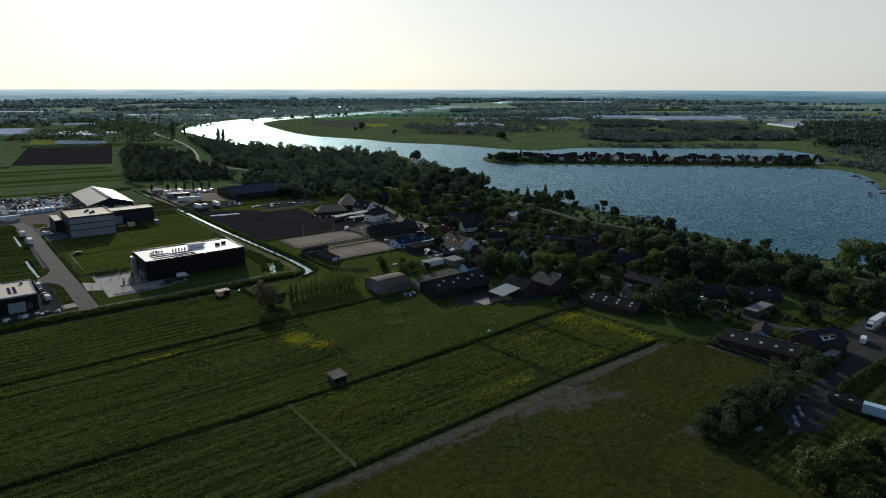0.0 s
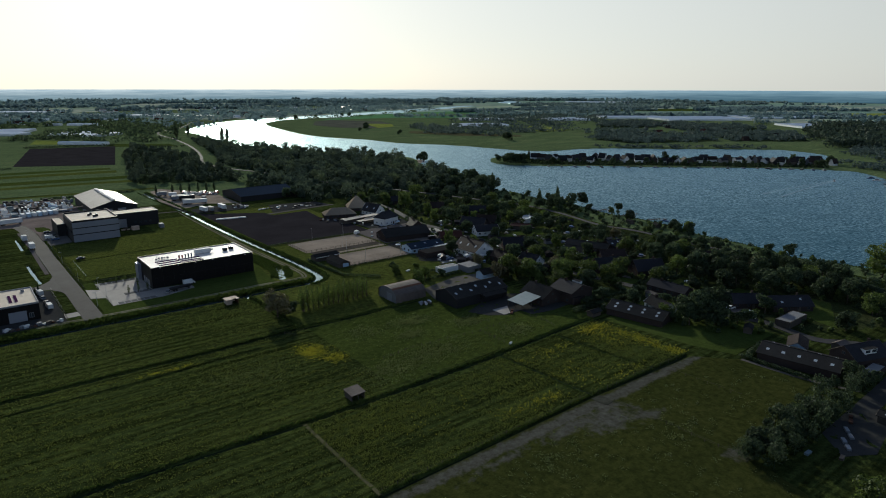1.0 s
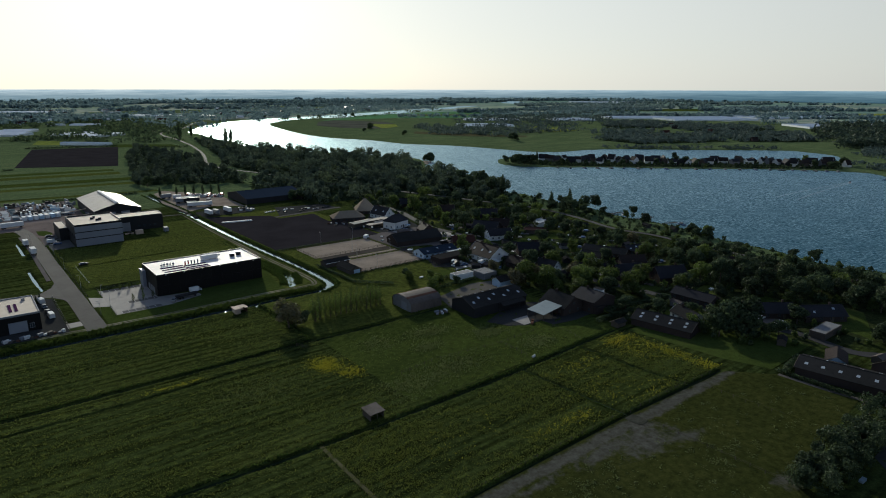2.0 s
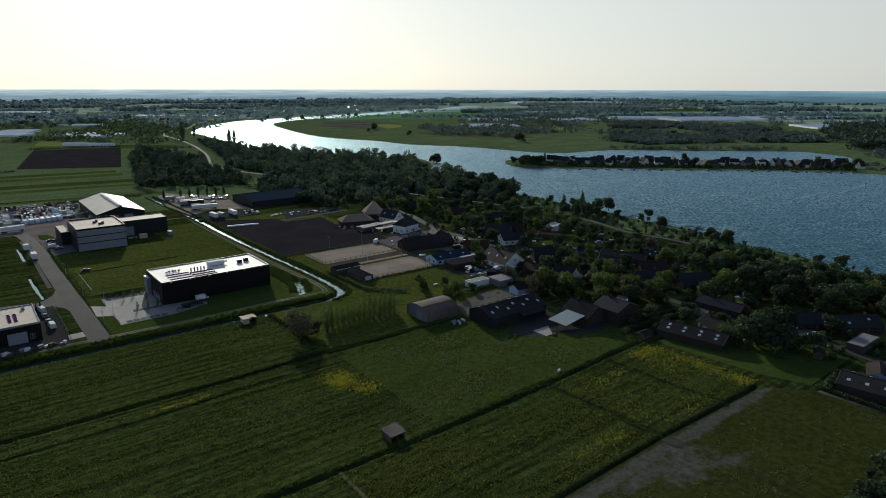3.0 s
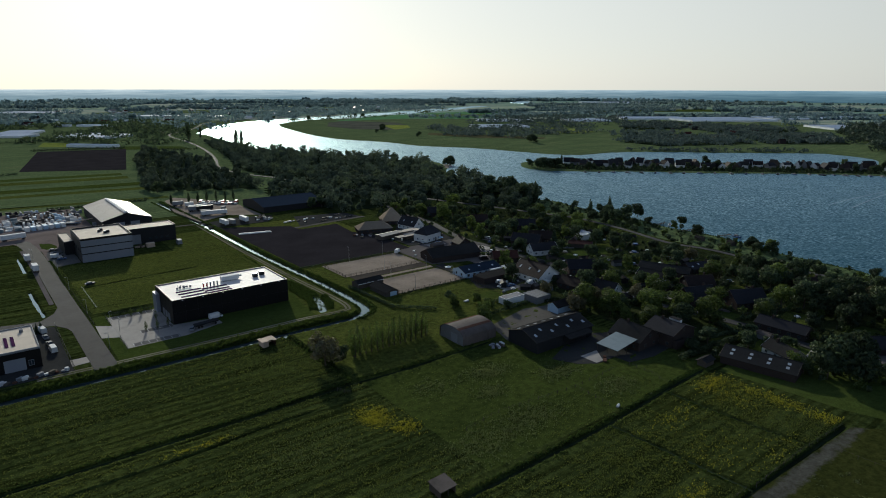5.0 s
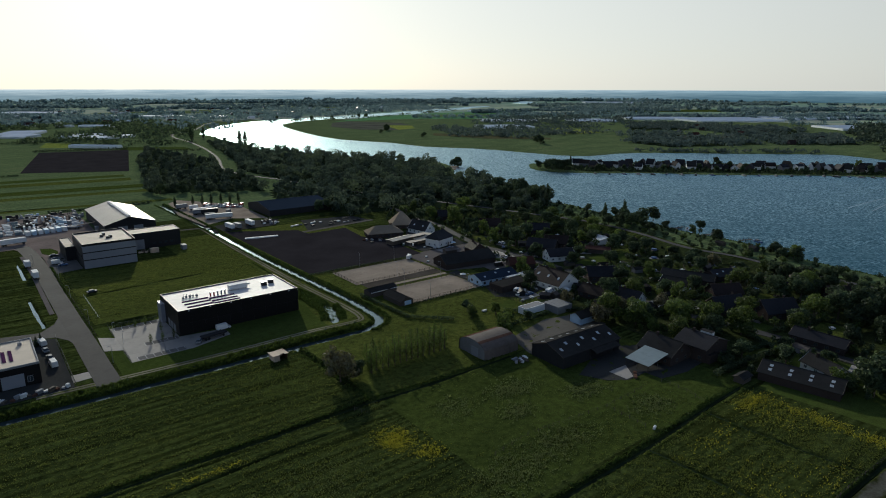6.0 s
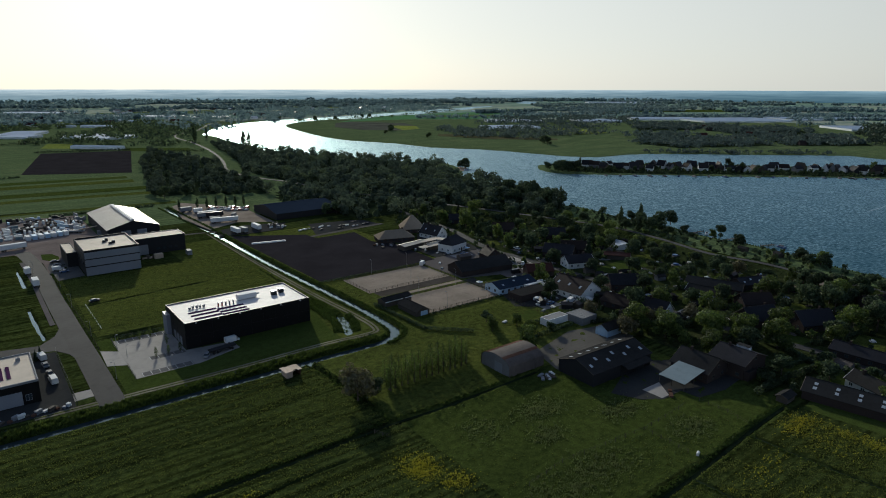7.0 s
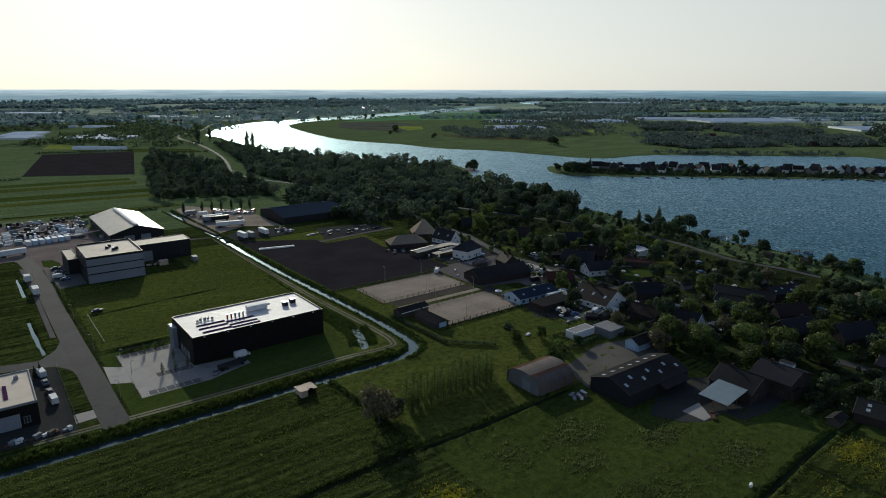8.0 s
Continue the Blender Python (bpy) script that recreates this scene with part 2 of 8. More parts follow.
def worn_grass(name, dark, light, earth, stone, bare):
    """Grazed turf worn through to earth and gravel in soft-edged patches; bare: centre, reach and turn of each."""
    m, nt, out = nodes_of(name)
    b = node(nt, "ShaderNodeBsdfPrincipled", Roughness=0.95)
    b.inputs["Specular IOR Level"].default_value = 0.0
    pos = nt.nodes.new("ShaderNodeNewGeometry").outputs["Position"]
    broad, clump, grain = noise_at(nt, pos, 0.045, 5, 0.6), noise_at(nt, pos, 0.5, 5, 0.7), noise_at(nt, pos, 2.4, 4, 0.75)
    c = ramp(nt, broad, [(0.32, dark), (0.68, light)])
    c = mixed(nt, c, ramp(nt, clump, [(0.34, (0.55, 0.58, 0.58)), (0.62, (1.2, 1.15, 1.05))]), 1.0, "MULTIPLY")
    c = mixed(nt, c, ramp(nt, grain, [(0.3, (0.72, 0.74, 0.75)), (0.7, (1.2, 1.2, 1.1))]), 1.0, "MULTIPLY")
    total = None
    for cx, cy, rx, ry, rz, power in bare:
        mp = nt.nodes.new("ShaderNodeMapping")
        mp.vector_type = "TEXTURE"
        mp.inputs["Location"].default_value = (cx, cy, 0)
        mp.inputs["Rotation"].default_value = (0, 0, radians(rz))
        mp.inputs["Scale"].default_value = (rx, ry, 1000)
        nt.links.new(pos, mp.inputs["Vector"])
        far = nt.nodes.new("ShaderNodeVectorMath")
        far.operation = "LENGTH"
        nt.links.new(mp.outputs[0], far.inputs[0])
        fall = node(nt, "ShaderNodeMapRange")
        fall.inputs[1].default_value, fall.inputs[2].default_value = 0.0, 1.6
        fall.inputs[3].default_value, fall.inputs[4].default_value = power, 0.0
        nt.links.new(far.outputs["Value"], fall.inputs[0])
        if total is None:
            total = fall.outputs[0]
        else:
            top = nt.nodes.new("ShaderNodeMath")
            top.operation = "MAXIMUM"
            nt.links.new(total, top.inputs[0])
            nt.links.new(fall.outputs[0], top.inputs[1])
            total = top.outputs[0]
    add = nt.nodes.new("ShaderNodeMath")
    add.operation = "ADD"
    nt.links.new(total, add.inputs[0])
    nt.links.new(noise_at(nt, pos, 0.32, 6, 0.72), add.inputs[1])
    ground_c = ramp(nt, noise_at(nt, pos, 0.5, 6, 0.75), [(0.35, earth), (0.68, stone)])
    c = mixed(nt, c, ground_c, ramp(nt, add.outputs[0], [(0.78, (0, 0, 0)), (1.0, (0.95, 0.95, 0.95))]))
    nt.links.new(c, b.inputs["Base Color"])
    bp = node(nt, "ShaderNodeBump", Strength=0.15, Distance=0.6)
    nt.links.new(clump, bp.inputs["Height"])
    nt.links.new(bp.outputs[0], b.inputs["Normal"])
    nt.links.new(b.outputs[0], out.inputs[0])
    return m


MEADOW = meadow("meadow", (0.030, 0.041, 0.016), (0.051, 0.0655, 0.022), (0.076, 0.0885, 0.0255), rows=0.55)
WORN_PADDOCK = worn_grass("worn_paddock", (0.030, 0.0365, 0.0115), (0.045, 0.050, 0.0155), (0.046, 0.045, 0.034), (0.098, 0.096, 0.085),
                          [(137, 108, 14, 7, 4, 0.62), (126, 112, 16, 4, 2, 0.6), (147, 103, 9, 5, -12, 0.5), (130, 115.6, 110, 2.6, 0, 0.74), (142, 113, 6, 3.4, 0, 0.75), (100, 112, 22, 3, 3, 0.45), (148.5, 77, 5, 4, 0, 0.6)])
PASTURE = meadow("pasture_grass", (0.052, 0.063, 0.019), (0.074, 0.087, 0.0245), (0.098, 0.104, 0.032), bump=0.3)
GRAZED = meadow("grazed_pasture", (0.037, 0.050, 0.014), (0.050, 0.066, 0.0175), (0.064, 0.074, 0.024), bump=0.35, even=0.3)
LANE = plain("trodden_lane", (0.095, 0.082, 0.068), 0.95, vary=0.25, stain=0.3, spec=0.0)
GARDEN = meadow("garden_ground", (0.024, 0.030, 0.015), (0.034, 0.043, 0.019), (0.05, 0.05, 0.034), bump=0.4)
LAWN = meadow("lawn", (0.040, 0.056, 0.0145), (0.051, 0.069, 0.0178), (0.063, 0.076, 0.023), bump=0.1, even=0.7)
# far grassland: base greens brightened and blued in place of haze
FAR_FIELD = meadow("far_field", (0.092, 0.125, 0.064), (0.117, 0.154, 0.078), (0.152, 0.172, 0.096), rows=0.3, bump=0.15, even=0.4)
EMERALD = meadow("green_crop", (0.09, 0.185, 0.09), (0.105, 0.21, 0.10), (0.12, 0.22, 0.11), bump=0.1, even=0.6)
PALE_FIELD = meadow("pale_field", (0.16, 0.19, 0.05), (0.2, 0.23, 0.06), (0.22, 0.22, 0.08), bump=0.2)
WATER = water_material("water", (0.002, 0.042, 0.064))
DITCH_WATER = water_material("ditch_water", (0.03, 0.042, 0.046), 0.06, 0.1, 0.9)
BLADES = foliage("grass_blades", (0.08, 0.1, 0.021), (0.136, 0.157, 0.032), 0.6, 0.0, gloss=0.02)
ROUGH_BLADES = foliage("rough_blades", (0.1, 0.124, 0.024), (0.145, 0.17, 0.034), 0.6, 0.0, gloss=0.02)
FLOWERS = foliage("buttercups", (0.25, 0.25, 0.02), (0.42, 0.39, 0.03), 0.5, 0.0)
REEDS = foliage("reeds", (0.03, 0.05, 0.012), (0.075, 0.11, 0.022), 0.4, 0.0)
TUSSOCK = foliage("tussocks", (0.085, 0.11, 0.036), (0.15, 0.175, 0.06), 0.6, 0.0, gloss=0.03)
LEAVES = foliage("leaves", (0.029, 0.047, 0.026), (0.090, 0.122, 0.054), 0.4, gloss=0.012)
YOUNG_LEAVES = foliage("young_leaves", (0.05, 0.08, 0.017), (0.125, 0.168, 0.034), 0.55, 0.5, gloss=0.02)
COPPER_LEAVES = foliage("copper_leaves", (0.075, 0.07, 0.034), (0.145, 0.132, 0.06), 0.3, 0.3, gloss=0.03)
NEEDLES = foliage("needles", (0.012, 0.028, 0.012), (0.03, 0.05, 0.02), 0.15, gloss=0.02)
# next three leaf colours are lifted and blued, partly for haze over the woods
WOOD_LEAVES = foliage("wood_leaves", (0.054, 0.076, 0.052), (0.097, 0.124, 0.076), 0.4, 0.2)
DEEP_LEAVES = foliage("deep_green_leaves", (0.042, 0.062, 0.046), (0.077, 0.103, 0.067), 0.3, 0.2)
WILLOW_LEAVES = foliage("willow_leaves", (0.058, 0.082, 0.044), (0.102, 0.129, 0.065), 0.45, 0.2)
# field patchwork whose greens are paled and blued with painted haze
HAZED_LAND = patchwork("hazed_land", ((0.15, 0.215, 0.175), (0.20, 0.28, 0.20), (0.17, 0.25, 0.21), (0.26, 0.32, 0.22), (0.19, 0.225, 0.20), (0.30, 0.33, 0.26)), 210)
# far trees: the haze is put into these pale bluish leaf colours
HAZED_WOOD = foliage("far_hazed_leaves", (0.13, 0.195, 0.2), (0.19, 0.26, 0.26), 0.45, 0.25)
# woods beyond the lake, greens greyed and blued to carry the haze
MID_HAZED_LEAVES = foliage("mid_hazed_leaves", (0.068, 0.096, 0.086), (0.106, 0.138, 0.116), 0.25, 0.2)
BARK = plain("bark", (0.09, 0.07, 0.05), 0.95, bump=0.4)
SOIL = plain("dark_soil", (0.034, 0.031, 0.034), 0.95, vary=0.2, bump=0.3, spec=0.0)
TILLED = plain("tilled_soil", (0.034, 0.031, 0.033), 0.95, vary=0.2, bump=0.4, spec=0.0)
PLOUGHLAND = plain("dry_ploughland", (0.105, 0.108, 0.085), 0.95, vary=0.3, stain=0.3, big=0.02, spec=0.0)
TRACK = plain("trodden_track", (0.21, 0.192, 0.145), 0.95, vary=0.3, stain=0.3, small=0.8, spec=0.0)
SAND = plain("arena_sand", (0.31, 0.258, 0.205), 0.95, vary=0.18, stain=0.24, big=0.08, spec=0.0)
WORN_GRAVEL = plain("worn_gravel", (0.060, 0.061, 0.048), 0.95, vary=0.45, stain=0.35, big=0.12, small=0.9, bump=0.3, spec=0.0)
DARK_FLOOR = plain("wood_floor", (0.022, 0.032, 0.016), 0.95, vary=0.35, spec=0.0)
PALE_EARTH = plain("pale_earth", (0.10, 0.095, 0.05), 0.95, vary=0.3, small=0.5, spec=0.0)
ASPHALT = plain("asphalt", (0.047, 0.046, 0.047), 0.88, vary=0.18, stain=0.25, small=0.5, spec=0.12)
DARK_PAVING = plain("dark_paving", (0.0525, 0.0526, 0.0506), 0.9, vary=0.18, stain=0.2, spec=0.0)
PAVING = plain("concrete_paving", (0.29, 0.27, 0.25), 0.85, vary=0.14, stain=0.22, small=0.6, spec=0.2)
BAY_PAVING = plain("bay_paving", (0.14, 0.135, 0.13), 0.9, vary=0.16, stain=0.22, spec=0.0)
YARD = plain("brick_paving", (0.14, 0.125, 0.118), 0.9, vary=0.15, stain=0.2, spec=0.0)
WORKS_PAVING = plain("works_brick_paving", (0.205, 0.168, 0.15), 0.9, vary=0.18, stain=0.28, small=0.5, spec=0.0)
GRAVEL = plain("gravel", (0.13, 0.12, 0.105), 0.95, vary=0.2, stain=0.2, spec=0.0)
CLAD_BLACK = plain("black_cladding", (0.010, 0.010, 0.011), 0.5, vary=0.15, small=0.4, spec=0.12)
CLAD_GREY = plain("grey_cladding", (0.21, 0.225, 0.265), 0.45, vary=0.06, small=0.3)
CLAD_DARK = plain("dark_grey_cladding", (0.021, 0.022, 0.025), 0.55, vary=0.15, small=0.4, spec=0.15)
ROOF_WHITE = plain("white_roof_membrane", (0.70, 0.65, 0.615), 0.6, vary=0.1, stain=0.18, small=0.25, spec=0.15)
ROOF_BEIGE = plain("gravelled_roof", (0.56, 0.475, 0.375), 0.7, vary=0.12, stain=0.2, small=0.3, spec=0.1)
ROOF_METAL = plain("pale_metal_roof", (0.31, 0.28, 0.235), 0.5, vary=0.1, stain=0.16, small=0.3, metal=0.5, spec=0.3)
ROOF_BLUE = plain("blue_metal_roof", (0.03, 0.041, 0.062), 0.9, vary=0.12, spec=0.0)
ROOF_DARK = plain("fibre_cement_roof", (0.038, 0.037, 0.036), 0.7, vary=0.2, stain=0.25, bump=0.2, spec=0.0)
TILE_RED = plain("red_roof_tiles", (0.075, 0.034, 0.028), 0.7, vary=0.25, stain=0.25, small=1.8, bump=0.3, spec=0.04)
TILE_BROWN = plain("brown_roof_tiles", (0.036, 0.027, 0.024), 0.65, vary=0.25, stain=0.25, small=1.8, bump=0.3, spec=0.04)
TILE_BLACK = plain("black_roof_tiles", (0.031, 0.031, 0.036), 0.55, vary=0.25, stain=0.2, small=1.8, bump=0.3, spec=0.04)
THATCH = plain("thatch", (0.30, 0.245, 0.18), 0.95, vary=0.2, stain=0.2, small=1.5, bump=0.5, spec=0.0)
OLD_METAL = plain("dull_old_metal", (0.125, 0.104, 0.092), 0.75, vary=0.3, stain=0.4, small=0.5, spec=0.1)
RUST = plain("rusty_metal", (0.12, 0.07, 0.052), 0.7, vary=0.35, stain=0.4, small=0.8, spec=0.0)
BRICK = plain("brick_wall", (0.056, 0.045, 0.041), 0.9, vary=0.2, small=2.0, spec=0.0)
GREY_WALL = plain("grey_render", (0.17, 0.17, 0.175), 0.85, vary=0.12, stain=0.25)
WHITE_WALL = plain("white_render", (0.72, 0.71, 0.68), 0.8, vary=0.06, stain=0.1)
PALE_BLUE = plain("pale_blue_paint", (0.42, 0.55, 0.68), 0.55, vary=0.08, stain=0.1)
TARP = plain("weathered_sheet", (0.15, 0.205, 0.235), 0.7, vary=0.14, stain=0.25, small=0.6)
WHITE_PAINT = plain("white_paint", (0.68, 0.68, 0.67), 0.7, vary=0.06, stain=0.06, spec=0.15)
GREY_PAINT = plain("grey_paint", (0.22, 0.23, 0.25), 0.7, vary=0.1, spec=0.15)
BLUE_PAINT = plain("blue_paint", (0.05, 0.10, 0.22), 0.35, vary=0.1)
RED_PAINT = plain("red_paint", (0.35, 0.05, 0.035), 0.4, vary=0.1)
BLACK_PAINT = plain("black_paint", (0.02, 0.02, 0.022), 0.35, vary=0.1)
RUBBER = plain("rubber", (0.02, 0.02, 0.02), 0.9)
WAKE = plain("wake_foam", (0.34, 0.42, 0.46), 0.5, vary=0.3, stain=0.5, small=0.6)
LINE_PAINT = plain("line_paint", (0.5, 0.5, 0.48), 0.8, vary=0.2, stain=0.3, spec=0.1)
STEEL = plain("galvanised_steel", (0.4, 0.41, 0.42), 0.4, metal=0.7)
WOOD = plain("weathered_wood", (0.085, 0.07, 0.055), 0.9, vary=0.25, small=2.0)
NEW_WOOD = plain("pale_wood", (0.52, 0.40, 0.30), 0.85, vary=0.2)
GLASS = glass_material("window_glass")
SKYLIGHT = plain("skylight_sheet", (0.42, 0.45, 0.48), 0.25, vary=0.05, spec=0.7)
GREENHOUSE = plain("greenhouse_glass", (0.72, 0.75, 0.74), 0.35, vary=0.08, small=0.02, spec=0.8)
SOLAR = plain("solar_cells", (0.065, 0.026, 0.07), 0.9, vary=0.1, spec=0.0)
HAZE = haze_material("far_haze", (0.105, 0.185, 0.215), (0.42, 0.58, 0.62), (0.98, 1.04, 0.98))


# ---- building blocks ----
class Form:
    """Collects verts and faces of one mesh."""

    def __init__(self):
        self.v, self.f = [], []

    def box(self, cx, cy, z0, sx, sy, sz, rz=0.0):
        c, s, n = math.cos(radians(rz)), math.sin(radians(rz)), len(self.v)
        for z in (z0, z0 + sz):
            for px, py in ((-sx / 2, -sy / 2), (sx / 2, -sy / 2), (sx / 2, sy / 2), (-sx / 2, sy / 2)):
                self.v.append((cx + px * c - py * s, cy + px * s + py * c, z))
        self.f += [(n + 3, n + 2, n + 1, n), (n + 4, n + 5, n + 6, n + 7), (n, n + 1, n + 5, n + 4), (n + 1, n + 2, n + 6, n + 5), (n + 2, n + 3, n + 7, n + 6), (n + 3, n, n + 4, n + 7)]
        return self

    def prism(self, pts, z0, z1):
        n, k = len(self.v), len(pts)
        self.v += [(x, y, z0) for x, y in pts] + [(x, y, z1) for x, y in pts]
        self.f += [tuple(range(n + k - 1, n - 1, -1)), tuple(range(n + k, n + 2 * k))]
        self.f += [(n + i, n + (i + 1) % k, n + k + (i + 1) % k, n + k + i) for i in range(k)]
        return self

    def extrude_x(self, section, x0, x1):
        """A section of (y, z) points carried from x0 to x1."""
        n, k = len(self.v), len(section)
        self.v += [(x0, y, z) for y, z in section] + [(x1, y, z) for y, z in section]
        self.f += [tuple(range(n + k - 1, n - 1, -1)), tuple(range(n + k, n + 2 * k))]
        self.f += [(n + i, n + (i + 1) % k, n + k + (i + 1) % k, n + k + i) for i in range(k)]
        return self

    def rod(self, a, b, r0, r1=None, sides=6):
        a, b = Vector(a), Vector(b)
        r1 = r0 if r1 is None else r1
        q = (b - a).to_track_quat("Z", "Y")
        n = len(self.v)
        for p, r in ((a, r0), (b, r1)):
            for i in range(sides):
                w = 2 * math.pi * i / sides
                self.v.append(tuple(p + q @ Vector((r * math.cos(w), r * math.sin(w), 0))))
        self.f += [(n + i, n + (i + 1) % sides, n + sides + (i + 1) % sides, n + sides + i) for i in range(sides)]
        self.f += [tuple(range(n + sides - 1, n - 1, -1)), tuple(range(n + sides, n + 2 * sides))]
        return self

    def face(self, *pts):
        n = len(self.v)
        self.v += list(pts)
        self.f.append(tuple(range(n, n + len(pts))))
        return self

    def slab(self, quad, thick):
        """A sheet over four corners (counter-clockwise from above) with thickness downwards."""
        n = len(self.v)
        self.v += [(x, y, z - thick) for x, y, z in quad] + list(quad)
        self.f += [(n + 3, n + 2, n + 1, n), (n + 4, n + 5, n + 6, n + 7), (n, n + 1, n + 5, n + 4), (n + 1, n + 2, n + 6, n + 5), (n + 2, n + 3, n + 7, n + 6), (n + 3, n, n + 4, n + 7)]
        return self

    def mesh(self, name, material):
        me = bpy.data.meshes.new(name)
        me.from_pydata([tuple(p) for p in self.v], [], self.f)
        me.materials.append(material)
        me.update()
        return me


def part(name, form, material, parent, label=""):
    ob = new(name, form.mesh(name, material) if isinstance(form, Form) else form)
    ob.parent = parent
    if label:
        ob["label"] = label
    return ob


def thing(name, x, y, z, rz, label, category, group=""):
    ob = new(name)
    ob.empty_display_size = 0.2
    ob.matrix_basis = pose(x, y, z, 0, 0, rz)
    return tagged(ob, label, category, group)


def solid(name, form, material, label, category, group="", kind=""):
    return tagged(new(name, form.mesh(name, material)), label, category, group, kind)


def array_mesh(name, verts, faces, material):
    """A mesh straight from arrays: verts (n, 3), faces (m, 3) or (m, 4)."""
    me = bpy.data.meshes.new(name)
    k = faces.shape[1]
    me.vertices.add(len(verts))
    me.vertices.foreach_set("co", np.ascontiguousarray(verts, dtype=np.float32).ravel())
    me.loops.add(faces.size)
    me.loops.foreach_set("vertex_index", np.ascontiguousarray(faces, dtype=np.int32).ravel())
    me.polygons.add(len(faces))
    me.polygons.foreach_set("loop_start", np.arange(0, faces.size, k, dtype=np.int32))
    me.materials.append(material)
    me.update(calc_edges=True)
    return me


def smooth_line(pts, per=4, closed=False):
    """Catmull-Rom through the points."""
    p = np.array(pts, float)
    if closed:
        q = np.vstack([p[-1:], p, p[:2]])
    else:
        q = np.vstack([2 * p[:1] - p[1:2], p, 2 * p[-1:] - p[-2:-1]])
    out = []
    for i in range(1, len(q) - 2):
        a, b, c, d = q[i - 1], q[i], q[i + 1], q[i + 2]
        for u in np.arange(per) / per:
            out.append(0.5 * (2 * b + (c - a) * u + (2 * a - 5 * b + 4 * c - d) * u * u + (3 * b - a - 3 * c + d) * u ** 3))
    if not closed:
        out.append(p[-1])
    return np.array(out)


def dist_to_line(X, Y, line, closed=False):
    best = np.full(X.shape, 1e9)
    n = len(line)
    for i in range(n if closed else n - 1):
        (ax, ay), (bx, by) = line[i], line[(i + 1) % n]
        dx, dy = bx - ax, by - ay
        u = np.clip(((X - ax) * dx + (Y - ay) * dy) / (dx * dx + dy * dy + 1e-9), 0, 1)
        best = np.minimum(best, np.hypot(X - ax - u * dx, Y - ay - u * dy))
    return best


def inside(X, Y, poly):
    r = np.zeros(np.shape(X), bool)
    n = len(poly)
    for i in range(n):
        (ax, ay), (bx, by) = poly[i], poly[(i + 1) % n]
        if ay == by:
            continue
        r ^= ((ay > Y) != (by > Y)) & (X < (bx - ax) * (Y - ay) / (by - ay) + ax)
    return r


def step(a, b, x):
    u = np.clip((x - a) / (b - a), 0, 1)
    return u * u * (3 - 2 * u)


# ---- the lie of the land ----
NEAR_BANK = [(400, 1367), (400, 1302), (379, 1114), (370, 984), (392, 908), (430, 835), (457, 755), (480, 719), (487, 695), (471, 648), (440, 612), (422, 578),
             (425, 540), (413, 483), (393, 432), (396, 408), (387, 356), (388, 322), (383, 300), (384, 260), (373, 218), (370, 180), (362, 150), (370, 124), (372, 60), (400, -30),
             (480, -80), (600, 0), (648, 110)]
ISLAND_SHORE = [(654, 188), (689, 203), (747, 229), (781, 259), (793, 280), (774, 321), (732, 367), (657, 431), (607, 483), (558, 521), (529, 558), (536, 590),
                (575, 627), (612, 582), (653, 559), (720, 517), (774, 467), (821, 413), (874, 364), (890, 345)]
FAR_BANK = [(960, 371), (984, 436), (965, 461), (884, 534), (781, 624), (693, 636), (665, 678), (656, 731), (638, 806), (597, 877), (589, 971), (556, 1078), (567, 1221), (616, 1450),
            (641, 1520), (661, 1567), (760, 1670), (898, 1733), (1017, 1738), (1277, 1871), (1582, 2067), (2000, 2330), (2040, 2400), (1709, 2234), (1431, 2097), (1206, 1982), (969, 1870), (762, 1789), (614, 1703), (489, 1544)]
SHORE = smooth_line(NEAR_BANK + ISLAND_SHORE + FAR_BANK, 3, True)
DIKE = smooth_line([(330, 60), (334, 198), (337, 239), (333, 266), (342, 305), (345, 344), (336, 378), (318, 440), (295, 510), (272, 578), (261, 652), (247, 698), (241, 764), (265, 850),
                    (284, 931), (302, 1032), (317, 1160), (320, 1239), (335, 1318), (367, 1376), (401, 1417), (440, 1500), (540, 1700), (760, 1850)], 4)
# ditches: centre line, half width, depth (water stands at -0.9)
DITCHES = [
    ([(-160, 278), (-40, 276.5), (12, 276), (60, 275.5), (105, 275.5), (128, 275), (135, 277.5), (138.6, 283), (139.8, 300), (139.5, 323), (138, 360), (136.5, 400), (136.3, 433), (136, 500), (133, 600)], 2.8, 1.5),
    ([(-160, 167), (-1, 161.8), (67, 158.4), (100, 158.2), (143, 159), (175, 161.2), (196, 162)], 1.1, 0.82),
    ([(-160, 224), (4, 223.6), (67, 223), (97, 223.8), (120, 222.4), (155, 223)], 1.2, 0.82),
    ([(-160, 122), (20, 119), (69, 118.4), (145, 119.2), (194, 118.4)], 1.0, 0.75),
    ([(98, 274), (99, 256), (100, 235), (100.5, 223)], 1.2, 0.8),
    ([(142.7, 159), (143.8, 138), (145, 119.5)], 0.85, 0.7),
    ([(172.6, 161), (173.5, 138), (176, 119)], 0.85, 0.7),
    ([(27.8, 394), (28, 376), (29, 353)], 1.1, 1.4),
    ([(49, 383), (64, 385), (80, 386.5), (106, 389)], 1.0, 0.6),
    ([(28.6, 463), (29.4, 429)], 1.1, 1.4),
    ([(51, 339.5), (63, 340.5)], 1.8, 1.5),
    ([(128, 308), (126, 299), (122.5, 290.5)], 3.2, 1.5),
    ([(126.4, 394), (126.2, 364), (126, 338)], 1.1, 1.15),
    ([(-60, 213.6), (5, 213.8), (51, 213.8), (67, 215.2), (81, 215.3)], 0.6, 0.4),
    ([(-60, 219), (5, 219.4), (40, 221.0), (64, 219.9)], 0.5, 0.25),
]


